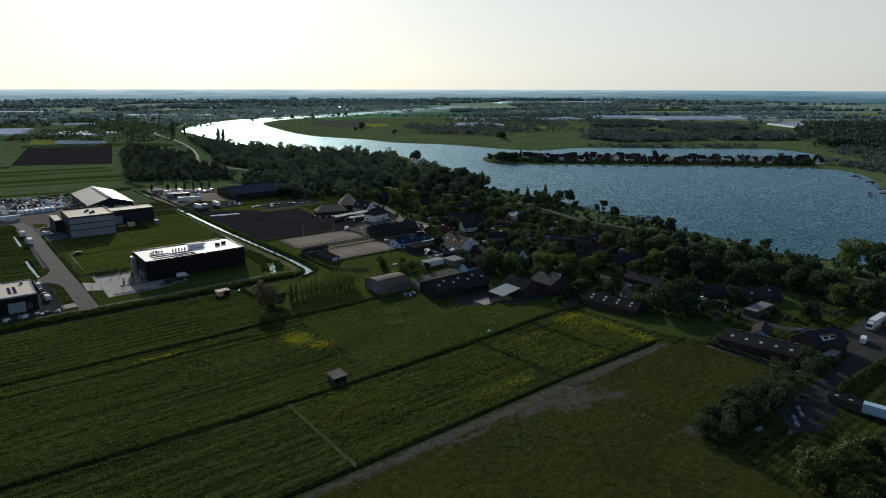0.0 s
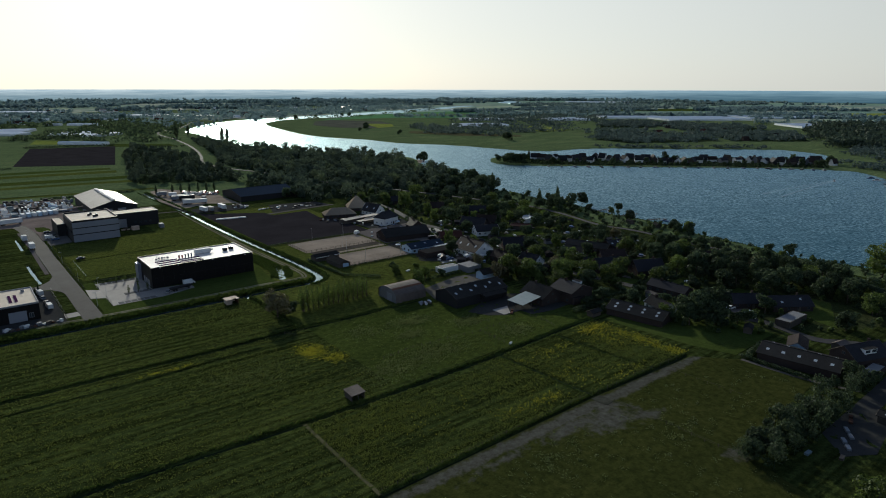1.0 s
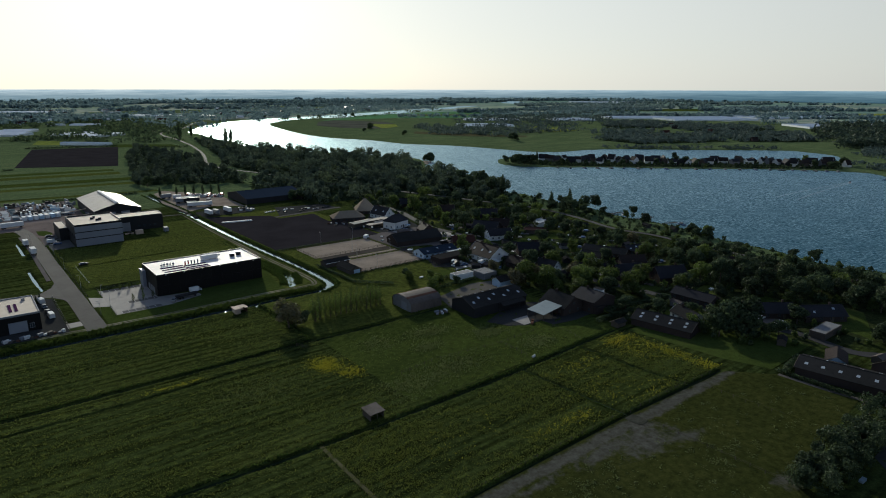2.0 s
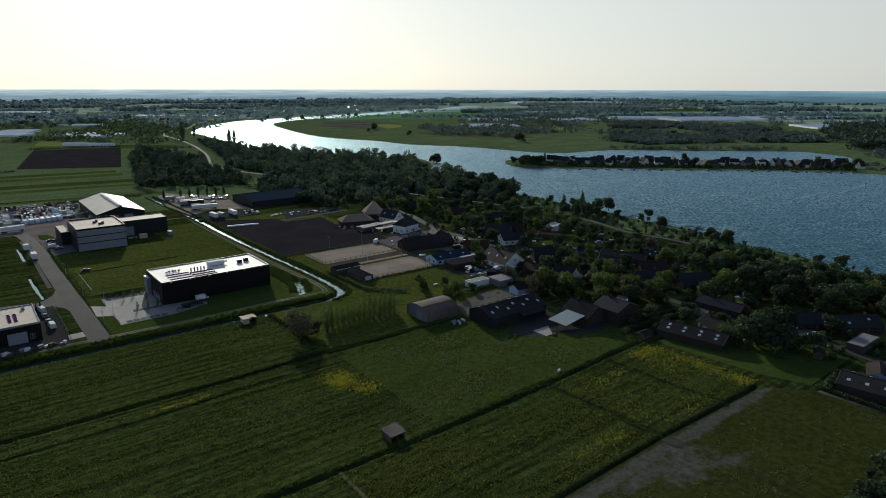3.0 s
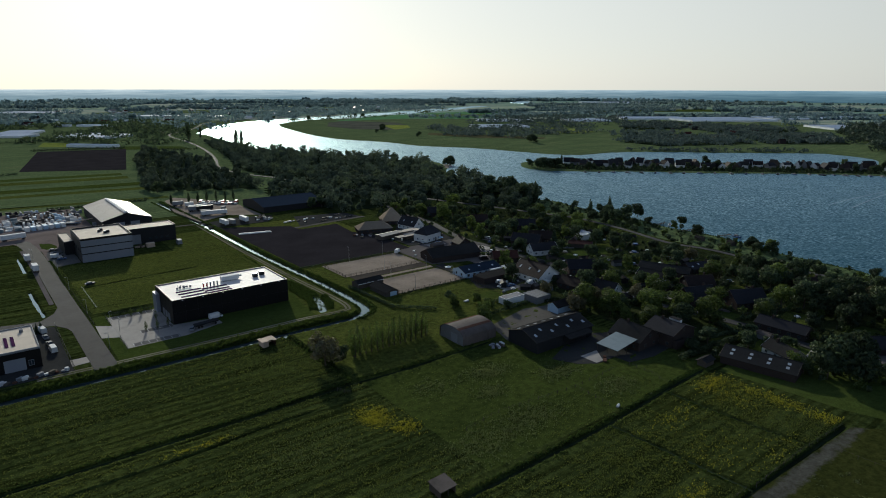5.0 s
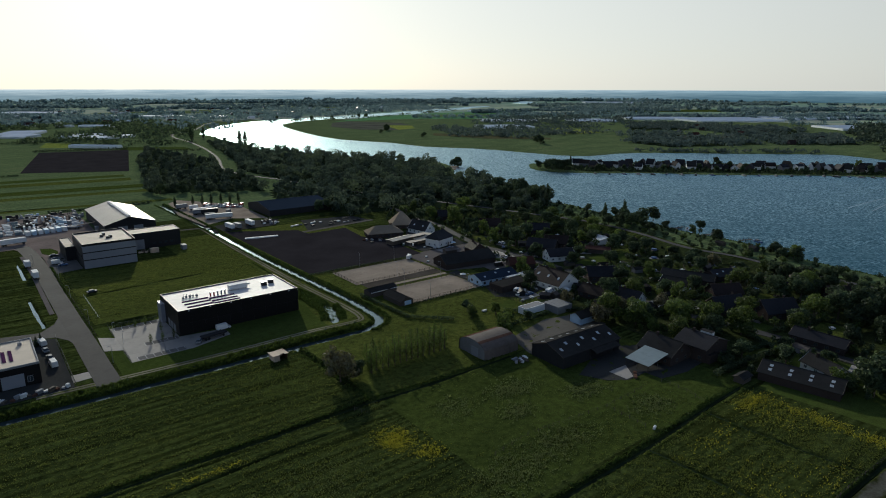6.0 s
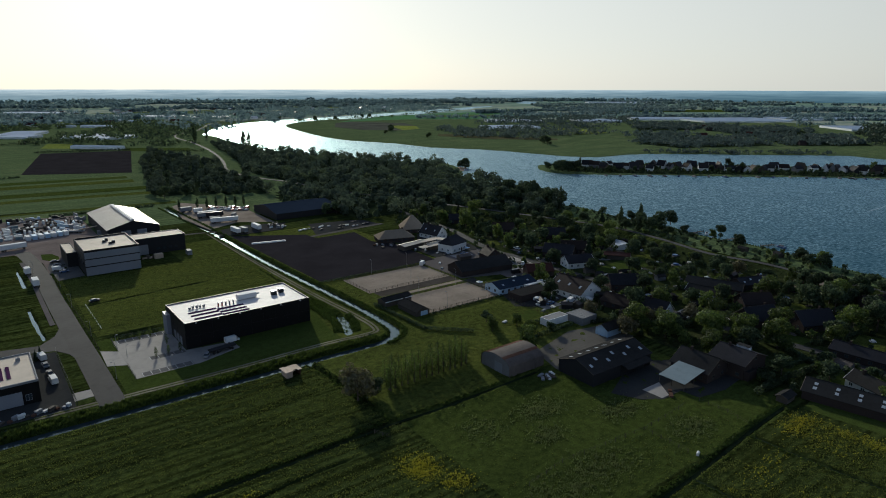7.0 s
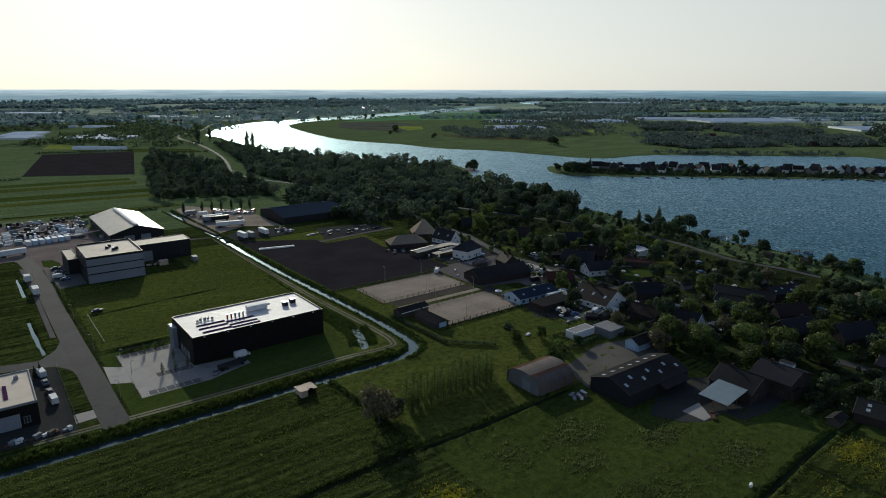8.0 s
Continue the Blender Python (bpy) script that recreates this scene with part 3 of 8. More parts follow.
def lines_of(fine0, fine1, fine, mid0, mid1, mid, end0, end1, extra):
    vals = list(np.arange(fine0, fine1 + 0.1, fine)) + list(np.arange(mid0, fine0, mid)) + list(np.arange(fine1 + mid, mid1, mid)) + list(extra)
    s, v = mid, mid1
    while v < end1:
        vals.append(v)
        s *= 1.12
        v += s
    s, v = mid, mid0 - mid
    while v > end0:
        vals.append(v)
        s *= 1.25
        v -= s
    vals += [end0, end1]
    vals = np.unique(np.round(vals, 2))
    return vals[np.concatenate([[True], np.diff(vals) > 0.3])]


def land_height(X, Y):
    d = dist_to_line(X, Y, SHORE, True)
    sd = np.where(inside(X, Y, SHORE), d, -d)
    z = -0.9 * step(-7, 0, sd) - 2.0 * step(0, 8, sd)
    dk = dist_to_line(X, Y, DIKE)
    z = z + 2.4 * (1 - step(3.0, 11.0, dk)) * (sd < -2)
    for line, half, deep in DITCHES:
        dd = dist_to_line(X, Y, np.array(line, float))
        z = z - deep * (1 - step(0.35 * half, half, dd))
    return z, sd


extra_x = np.concatenate([np.arange(96.5, 102.6, 0.7), np.arange(132, 143, 0.8), np.arange(141.5, 146.6, 0.5), np.arange(171.5, 177.5, 0.5), np.arange(25.5, 31.5, 0.8)])
extra_y = np.concatenate([np.arange(271.5, 281, 0.8), np.arange(156.5, 163.6, 0.6), np.arange(221, 226, 0.6), np.arange(117, 120.6, 0.5), np.arange(337, 343, 0.8), np.arange(212.6, 222.4, 0.45)])
gx = lines_of(-60, 440, 2.5, -200, 1100, 12, -5000, 5000, extra_x)
gy = lines_of(40, 460, 2.5, -100, 1900, 12, -5000, 5000, extra_y)
GX, GY = np.meshgrid(gx, gy)
GZ, GSD = land_height(GX.ravel(), GY.ravel())
GZ = GZ.reshape(GX.shape)
rng = np.random.default_rng(7)
PADDOCK = [(69, 117.6), (100, 118.2), (145, 118.8), (194, 117), (206, 104), (206, 82), (150, 76), (146, 63), (140, 44), (0, 44), (0, 117.4)]
GRAZED_PASTURE = [(103, 220.5), (158, 220), (160, 203), (170, 190), (172, 181), (160, 174), (140, 178), (122, 182), (112, 186), (105, 200)]
in_meadow = ~inside(GX, GY, PADDOCK) & (GX > -60) & (GX < 196) & (GY > 42) & (GY < 270)
rough = sum(np.sin(GX * a + GY * b + c) for a, b, c in ((0.9, 0.5, 0), (0.4, -1.1, 2), (1.7, 0.8, 1), (-0.6, 1.6, 4))) * 0.035
GZ = GZ + np.where(in_meadow, rough + rng.normal(0, 0.03, GX.shape), 0)
idx = np.arange(GX.size).reshape(GX.shape)
quads = np.stack([idx[:-1, :-1], idx[:-1, 1:], idx[1:, 1:], idx[1:, :-1]], -1).reshape(-1, 4)
ground = tagged(new("ground", array_mesh("ground", np.stack([GX.ravel(), GY.ravel(), GZ.ravel()], -1), quads, MEADOW)), "flat green meadow land with ditches, a dike and shores", "ground", kind="structure")
ground.data.materials.append(FAR_FIELD)
ground.data.materials.append(HAZED_LAND)
ground.data.materials.append(GARDEN)
ground.data.materials.append(PASTURE)
ground.data.materials.append(GRAZED)
ground.data.materials.append(DARK_FLOOR)
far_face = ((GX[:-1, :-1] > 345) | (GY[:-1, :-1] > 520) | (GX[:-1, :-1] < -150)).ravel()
garden_face = (inside(GX[:-1, :-1], GY[:-1, :-1], [(206, 168), (222, 118), (262, 92), (328, 62), (332, 300), (338, 380), (315, 440), (270, 470), (240, 440), (246, 345), (236, 300), (206, 255)])).ravel()
rough_face = ((GX > 100) & (GX < 212) & (GY > 223) & (GY < 470))[:-1, :-1].ravel()
grazed_face = ((GX > 101) & (GX < 200) & (GY > 162) & (GY < 221.5))[:-1, :-1].ravel()
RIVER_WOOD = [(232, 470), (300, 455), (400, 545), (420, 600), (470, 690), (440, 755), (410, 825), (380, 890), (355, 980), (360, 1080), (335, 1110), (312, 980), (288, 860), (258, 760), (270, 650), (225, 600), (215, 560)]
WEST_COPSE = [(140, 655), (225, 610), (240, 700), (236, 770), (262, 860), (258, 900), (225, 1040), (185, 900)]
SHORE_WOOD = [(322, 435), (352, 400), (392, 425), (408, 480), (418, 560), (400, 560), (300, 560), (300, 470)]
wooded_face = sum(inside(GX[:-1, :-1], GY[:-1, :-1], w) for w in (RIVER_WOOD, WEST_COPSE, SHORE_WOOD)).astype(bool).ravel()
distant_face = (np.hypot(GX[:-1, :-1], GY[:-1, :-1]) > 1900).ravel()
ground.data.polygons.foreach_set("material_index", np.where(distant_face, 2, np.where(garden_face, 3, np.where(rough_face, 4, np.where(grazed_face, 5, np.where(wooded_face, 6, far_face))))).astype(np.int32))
ground.data.polygons.foreach_set("use_smooth", np.ones(len(quads), dtype=bool))

wf = Form()
wf.face((-4900, -4900, -0.9), (4900, -4900, -0.9), (4900, 4900, -0.9), (-4900, 4900, -0.9))
solid("water", wf, WATER, "wide river, lake and ditches with small ripples", "water", kind="structure")

wf = Form()
wf.face((-200, 100, -0.87), (220, 100, -0.87), (220, 640, -0.87), (-200, 640, -0.87))
solid("ditch_water", wf, DITCH_WATER, "still dark water in the ditches", "water", kind="structure")

# the far edge of the land: a glowing ring with the haze painted on
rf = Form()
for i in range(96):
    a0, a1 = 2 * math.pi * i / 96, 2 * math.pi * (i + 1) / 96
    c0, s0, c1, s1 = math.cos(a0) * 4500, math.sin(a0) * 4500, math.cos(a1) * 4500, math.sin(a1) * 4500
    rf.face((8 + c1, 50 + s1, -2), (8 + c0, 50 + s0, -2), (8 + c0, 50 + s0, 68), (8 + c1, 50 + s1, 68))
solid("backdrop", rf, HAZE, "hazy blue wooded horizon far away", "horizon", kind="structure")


# ---- surfaces laid on the land ----
def patch(name, pts, z, material, label, category="ground", thick=0.6):
    f = Form()
    a = sum(pts[i][0] * pts[(i + 1) % len(pts)][1] - pts[(i + 1) % len(pts)][0] * pts[i][1] for i in range(len(pts)))
    f.prism(pts if a > 0 else pts[::-1], z - thick, z)
    return solid(name, f, material, label, category, kind="structure")


def ribbon(name, pts, width, z, material, label, category="road", per=4, lift=None):
    line = smooth_line(pts, per)
    d = np.gradient(line, axis=0)
    d /= np.linalg.norm(d, axis=1)[:, None] + 1e-9
    nrm = np.stack([-d[:, 1], d[:, 0]], -1) * width / 2
    zz = np.full(len(line), z) if lift is None else lift(line) + z
    f = Form()
    for k, (a, b) in enumerate(zip(line + nrm, line - nrm)):
        f.v += [(a[0], a[1], zz[k]), (b[0], b[1], zz[k]), (a[0], a[1], zz[k] - 0.4), (b[0], b[1], zz[k] - 0.4)]
    for k in range(len(line) - 1):
        n = 4 * k
        f.f += [(n + 1, n + 5, n + 4, n), (n, n + 4, n + 6, n + 2), (n + 5, n + 1, n + 3, n + 7)]
    return solid(name, f, material, label, category, kind="structure")


def rect(x0, y0, x1, y1):
    return [(x0, y0), (x1, y0), (x1, y1), (x0, y1)]


patch("field_soil", [(141, 474), (143, 353), (211, 354), (213, 398), (205, 410), (209, 438), (182, 437), (181, 450)], 0.06, SOIL, "bare black tilled field beside the canal", "field")
patch("field_verge", [(44, 284), (117, 284), (118.5, 300), (121, 314), (130.5, 317), (131, 337.6), (44, 337.6)], 0.03, LAWN, "mown lawn round the black hall", "lawn")
patch("hall_yard", [(48.7, 296), (69, 296.2), (84, 301), (84, 308), (68, 310), (68, 334), (48.7, 334)], 0.09, PAVING, "pale concrete parking yard of the black hall", "pavement")
for k, (a, b, c, d) in enumerate(((50, 330.2, 66, 333.6), (56, 308.4, 67.6, 311.6), (51, 296.5, 67, 299.6))):
    patch("parking_bays", rect(a, b, c, d), 0.10, BAY_PAVING, "row of darker paved parking bays", "parking bays", 0.2)
    for j in range(int((c - a) / 2.6) + 1):
        patch("bay_line", rect(a + 2.6 * j, b + 0.05, a + 2.6 * j + 0.14, d - 0.05), 0.106, LINE_PAINT, "thin white line between parking bays", "road marking", 0.05)
patch("yard_entry", [(43, 312), (48.7, 309), (48.7, 323), (43.5, 327)], 0.08, PAVING, "concrete entry between road and yard", "pavement")
ribbon("road", [(39.5, 282.5), (39.3, 300), (39.0, 330), (38.5, 358), (38.0, 406), (37.8, 440), (36.5, 480), (34, 505)], 7.2, 0.08, ASPHALT, "grey asphalt estate road")
patch("road_mouth", [(36, 324), (34.5, 331), (31, 337), (24, 339.5), (12, 343.5), (12, 349.5), (27, 345.5), (32.5, 352.5), (36, 364)], 0.072, ASPHALT, "asphalt mouth of a side road", "road")
patch("side_yard", [(23, 287), (30.6, 287.5), (30.8, 336), (24, 338.5), (-30, 340), (-30, 287)], 0.065, DARK_PAVING, "dark paved yard beside the flat-roofed hall", "pavement")
patch("side_entry", [(30.6, 291), (36, 291.5), (36, 297), (30.7, 297)], 0.078, PAVING, "pale paved strip to the road", "pavement")
ribbon("towpath", [(20, 286.4), (54, 285.2), (80, 284.8), (110, 285.4), (128, 284.2), (132.6, 288), (133.4, 304), (131.6, 348), (131.5, 429), (132.5, 490)], 2.5, 0.06, TRACK, "trodden earth path along the ditch", "path")
ribbon("grass_strip", [(20, 286.4), (54, 285.2), (80, 284.8), (110, 285.4), (128, 284.2), (132.6, 288), (133.4, 304), (131.6, 348), (131.5, 429), (132.5, 490)], 0.6, 0.075, PASTURE, "grassy middle of the trodden track", "lawn")
patch("works_yard", [(30, 500), (41, 472), (41.5, 432), (55, 434), (55, 492), (76, 500), (76, 606), (-60, 612), (-60, 500)], 0.07, WORKS_PAVING, "paved works yard crowded with stacks", "pavement")
patch("forecourt", [(42, 431), (55, 434), (55, 470), (50, 474), (44, 470), (41.8, 460)], 0.078, BAY_PAVING, "pale paved forecourt of the works", "pavement")
patch("planting_island", [(42, 493), (47, 491), (49.5, 482), (49, 476), (45, 473), (41.6, 480)], 0.13, LAWN, "grassed island with low shrubs on the forecourt", "lawn")
for y in (449.5, 455.5, 461.5):
    patch("planting_bed", [(44.6, y), (49.6, y - 0.5), (50.2, y + 1.2), (45.2, y + 1.8)], 0.13, GARDEN, "narrow planting bed on the forecourt", "flower bed")
ribbon("cross_path", [(84, 494), (118, 495.5), (141, 491.5), (150, 489)], 3.0, 0.05, GRAVEL, "gravel path across the grass", "path")
patch("depot_yard", [(133, 548), (137, 500), (160, 513), (181, 499), (182, 553), (170, 584), (150, 612), (140, 600)], 0.07, SAND, "paved depot yard with parked vehicles", "pavement")
patch("truck_yard", [(136, 478), (150, 474), (176, 474), (186, 492), (160, 500), (140, 494)], 0.066, DARK_PAVING, "dark yard with parked trailers", "pavement")
patch("track_field", [(186, 446), (236, 447), (232, 470), (196, 478)], 0.05, DARK_PAVING, "dark yard behind the tilled field", "pavement")
ribbon("field_road", [(181, 443), (208, 446.5), (237, 449.5)], 3.4, 0.09, GRAVEL, "pale lane along the tilled field")
patch("arena_north", rect(152.5, 325, 198.5, 349.5), 0.07, SAND, "sandy riding arena, trodden and bare", "riding arena")
patch("arena_path", rect(154.5, 314.4, 198.5, 317.2), 0.05, SAND, "pale path between the arenas", "path")
patch("arena_lane", rect(154.5, 318, 198.5, 325), 0.05, LANE, "trodden lane between the arenas", "path")
patch("arena_south", rect(158, 288, 198.5, 311.5), 0.08, SAND, "pale sandy riding arena", "riding arena")
patch("farm_court", [(161, 219), (190, 216), (206, 222), (206, 236), (190, 240), (166, 234)], 0.07, GRAVEL, "worn concrete farm courtyard", "pavement")
patch("farm_apron", [(162, 198), (166, 190), (171.5, 186), (180.5, 186), (181, 180), (192, 178), (203, 179), (200, 200), (190, 206), (176, 204)], 0.07, DARK_PAVING, "worn paved apron in front of the barns", "pavement")
patch("farm_slab", [(171.5, 193.5), (180, 193.4), (175, 186.5), (171.6, 186.6)], 0.12, PAVING, "pale worn concrete slab", "pavement")
patch("paddock", PADDOCK, 0.06, WORN_PADDOCK, "grazed dull green paddock worn bare by the gate", "paddock", 0.5)

patch("estate_meadow", [(45, 342.6), (121, 342.6), (119, 387.2), (106, 388.1), (80, 385.6), (64, 384.1), (49, 382.1), (45, 382)], 0.035, PASTURE, "rough green meadow between the halls", "meadow")
patch("estate_meadow", [(45, 384), (49, 384.1), (64, 386.1), (80, 387.6), (106, 390.1), (117.5, 389.8), (115, 428), (112, 440), (112, 430), (45, 429)], 0.035, PASTURE, "rough green meadow between the halls", "meadow")
# dark ribbon laid in the ditch to deepen its shade
ribbon("ditch_bed", [(46, 383), (64, 385.1), (80, 386.6), (106, 389.1), (128, 388.6)], 2.4, -0.25, DARK_FLOOR, "dark strip for the shade in a dry ditch", "ditch")
ribbon("sidewalk", [(33.4, 366), (33.3, 400), (33.2, 440), (32, 480)], 1.8, 0.11, YARD, "brick footway beside the road", "pavement")
patch("hard_standing", [(142.4, 118.6), (146, 118.6), (146.6, 116.4), (146.3, 113.6), (143, 113.2), (142.2, 115.6)], 0.12, WORN_GRAVEL, "worn concrete hard standing at the field gate", "pavement", 0.2)
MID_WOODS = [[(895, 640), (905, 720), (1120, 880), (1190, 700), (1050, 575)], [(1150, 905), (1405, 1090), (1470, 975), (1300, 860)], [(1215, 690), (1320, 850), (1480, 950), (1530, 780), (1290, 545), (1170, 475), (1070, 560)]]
# dark ground so that no pale field shows between these trees
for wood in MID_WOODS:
    patch("wood_floor", wood, 0.2, DARK_FLOOR, "dark wood floor under the far trees", "ground")
patch("wood_floor", [(550, 575), (562, 535), (660, 445), (775, 336), (800, 308), (850, 345), (716, 502), (616, 570), (580, 604)], 0.04, DARK_FLOOR, "dark ground under the island scrub", "ground")
# field ditches: dark ribbons painted in for the shade between the banks
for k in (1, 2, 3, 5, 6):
    ribbon("ditch_bed", DITCHES[k][0], 1.0 if k < 4 else 0.8, -0.42 if k < 4 else -0.3, DARK_FLOOR, "dark strip for the shade in a field ditch", "ditch", 6)
ribbon("village_street", [(262, 60), (252, 85), (244, 97), (247, 116), (243, 131), (245, 160), (245.5, 175), (243, 195), (239.4, 217), (243, 241), (246, 257), (250, 273), (251, 294), (249, 308), (251, 326), (249, 349), (256, 380), (263, 406), (266, 440), (272, 480)], 4.6, 0.1, ASPHALT, "village street between gardens")
patch("street_yard", [(243, 305), (250, 318), (250, 334), (238, 330), (236, 314)], 0.08, PAVING, "paved forecourt by the street", "pavement")
patch("works_court", rect(236, 56, 300, 80), 0.075, DARK_PAVING, "dark paved court with trucks", "pavement")
patch("rear_yard", [(176, 68), (215, 69), (236, 70), (236, 63), (204, 63), (190, 57), (176, 55), (168, 60)], 0.07, DARK_PAVING, "untidy yard behind the hedge", "pavement")
ribbon("garden_lane", [(205.3, 105), (206, 89.3), (208.3, 77.4), (211, 71)], 1.6, 0.1, GRAVEL, "pale concrete path below the barn hedge", "path")
patch("stable_yard", [(199.5, 315), (206, 316), (201.5, 298.5), (221, 297), (224, 288), (227, 281), (219, 268), (204, 264), (193, 273), (199, 286)], 0.062, DARK_PAVING, "dark paved stable yard strewn with clutter", "pavement")
patch("orchard_lawn", [(199, 158), (203, 122), (207.5, 108), (238, 109), (243, 130), (238, 163)], 0.045, LAWN, "dark shaded lawn between paddock and street", "lawn")
patch("farmyard", [(214, 357), (246, 357), (252, 392), (238, 409), (227, 393), (215, 398)], 0.058, DARK_PAVING, "dark paved farmyard by the tilled field", "pavement")
patch("barn_yard", [(200.5, 352), (200.5, 318), (206, 316.5), (240, 305), (247.5, 335), (246, 356.5), (214, 356.5)], 0.054, YARD, "brick-paved yard round the village barn", "pavement")
patch("lawn_behind", [(262, 96), (292, 110), (292, 126), (268, 122)], 0.06, LAWN, "mown green garden lawn", "lawn")
patch("village_lawn", [(262, 283), (292, 276), (300, 284), (290, 292), (266, 289)], 0.06, LAWN, "small sunlit garden lawn", "lawn")
patch("pony_meadow", [(158, 262), (186, 256), (196, 268), (197, 285), (160, 286)], 0.045, PASTURE, "small paddock below the arena", "paddock")
ribbon("dike_road", [tuple(p) for p in DIKE[::4]], 3.6, 0.12, ASPHALT, "narrow road on the crown of the dike", lift=lambda line: land_height(line[:, 0], line[:, 1])[0])
patch("dark_acre", [(63, 880), (104, 1115), (213, 1090), (160, 833)], 0.15, TILLED, "dark brown ploughed field", "field")
patch("pale_acre", [(113, 1200), (130, 1286), (167, 1245), (154, 1172)], 0.15, PALE_FIELD, "pale yellow-green distant field", "field")
patch("green_acre", [(200, 1085), (290, 1035), (290, 1085), (214, 1140)], 0.14, LAWN, "bright green strip of field", "field")
patch("peninsula_acre", [(782, 1539), (850, 1580), (925, 1440), (885, 1330), (835, 1385), (770, 1215), (712, 1280), (706, 1400)], 0.2, PLOUGHLAND, "brown arable strip on the foreland", "field")
patch("crop_acre", [(815, 1585), (1085, 1800), (1400, 1870), (1690, 1860), (1440, 1570), (1200, 1490), (1090, 1590), (985, 1595)], 0.21, EMERALD, "bright green crop on the foreland", "field")
patch("young_crop", [(838, 1384), (882, 1328), (832, 1244), (776, 1222)], 0.22, PALE_FIELD, "yellow-green young crop", "field")
patch("reed_strip", [(774, 1097), (829, 970), (874, 874), (850, 852), (772, 936), (738, 1052)], 0.18, PALE_EARTH, "dry pale strip along the hamlet trees", "field")
patch("pale_acre", [(1097, 1074), (1118, 970), (1024, 920), (1034, 1030)], 0.21, PALE_FIELD, "pale yellow-green distant field", "field")
patch("far_water", [(2400, 2350), (2540, 2715), (2840, 3000), (2880, 2900), (2620, 2600), (2480, 2340)], 0.5, WATER, "far reach of the river", "water")
patch("bright_acre", [(992, 970), (1120, 996), (1066, 915), (977, 915)], 0.2, PALE_FIELD, "bright yellow-green distant field", "field")
patch("yellow_acre", [(1204, 556), (1247, 524), (1331, 550), (1277, 591)], 0.2, PALE_FIELD, "yellow-green strip of field", "field")
for k, (u, v, w, h, a) in enumerate(((300, 2050, 260, 160, 12), (620, 2450, 420, 260, 10), (-120, 1500, 210, 120, 8), (1180, 2700, 500, 240, -20), (1350, 1650, 380, 150, -30), (2300, 1500, 700, 260, -35), (2700, 700, 700, 200, -30), (1900, 1900, 520, 180, -28))):
    c, s = math.cos(radians(a)), math.sin(radians(a))
    q = [(u + px * c - py * s, v + px * s + py * c) for px, py in ((-w / 2, -h / 2), (w / 2, -h / 2), (w / 2, h / 2), (-w / 2, h / 2))]
    patch("far_acre", q, 0.25 + 0.01 * k, (PALE_FIELD, FAR_FIELD, LAWN)[k % 3], "distant flat green field", "field")


# ---- trees ----
def leaf_quads(rng, centres, radii, count, size, flat=0.85, shell=0.55, ruffle=0.45):
    """Small leaf clumps spread over a crown of overlapping lumps."""
    centres, radii = np.array(centres, float), np.array(radii, float)
    vol = radii[:, 0] * radii[:, 1] * radii[:, 2]
    pick = rng.choice(len(centres), count, p=vol ** 0.75 / (vol ** 0.75).sum())
    d = rng.normal(size=(count, 3))
    d /= np.linalg.norm(d, axis=1)[:, None]
    rad = shell + (1.08 - shell) * rng.random(count) ** 0.6
    p = centres[pick] + d * radii[pick] * rad[:, None]
    face = d + rng.normal(0, ruffle, (count, 3))
    a = np.cross(face, rng.normal(size=(count, 3)))
    a /= np.linalg.norm(a, axis=1)[:, None]
    b = np.cross(face, a)
    b /= np.linalg.norm(b, axis=1)[:, None]
    s = size * rng.uniform(0.55, 1.35, (count, 1))
    v = np.stack([p - a * s, p - b * s * flat, p + a * s, p + b * s * flat], 1).reshape(-1, 3)
    f = np.arange(count * 4).reshape(-1, 4)
    return v, f


def crown_lumps(rng, kind, h, r):
    if kind == "poplar":
        return [((rng.normal(0, 0.12) * r, rng.normal(0, 0.12) * r, h * z), (r * w, r * w, h * 0.13)) for z, w in ((0.2, 0.7), (0.35, 1.0), (0.5, 1.0), (0.65, 0.85), (0.8, 0.6), (0.92, 0.32))]
    if kind == "conifer":
        return [((0, 0, h * z), (r * w, r * w, h * 0.09)) for z, w in ((0.15, 1.0), (0.3, 0.85), (0.45, 0.68), (0.6, 0.5), (0.75, 0.33), (0.9, 0.17))]
    if kind == "bush":
        return [((rng.uniform(-0.45, 0.45) * r, rng.uniform(-0.45, 0.45) * r, h * rng.uniform(0.38, 0.6)), (r * rng.uniform(0.45, 0.65), r * rng.uniform(0.45, 0.65), h * rng.uniform(0.32, 0.42))) for _ in range(6)]
    lumps = [((0, 0, h * 0.6), (r * 0.62, r * 0.62, h * 0.26))]
    for k in range(9):
        a, z = 2 * math.pi * k / 9 * 1.9 + rng.uniform(-0.4, 0.4), rng.uniform(0.2, 0.86)
        o = r * (0.62 - 0.55 * max(0, z - 0.55)) * rng.uniform(0.75, 1.15)
        w = r * rng.uniform(0.3, 0.46)
        lumps.append(((o * math.cos(a), o * math.sin(a), h * z), (w, w, w * rng.uniform(0.7, 1.0))))
    return lumps


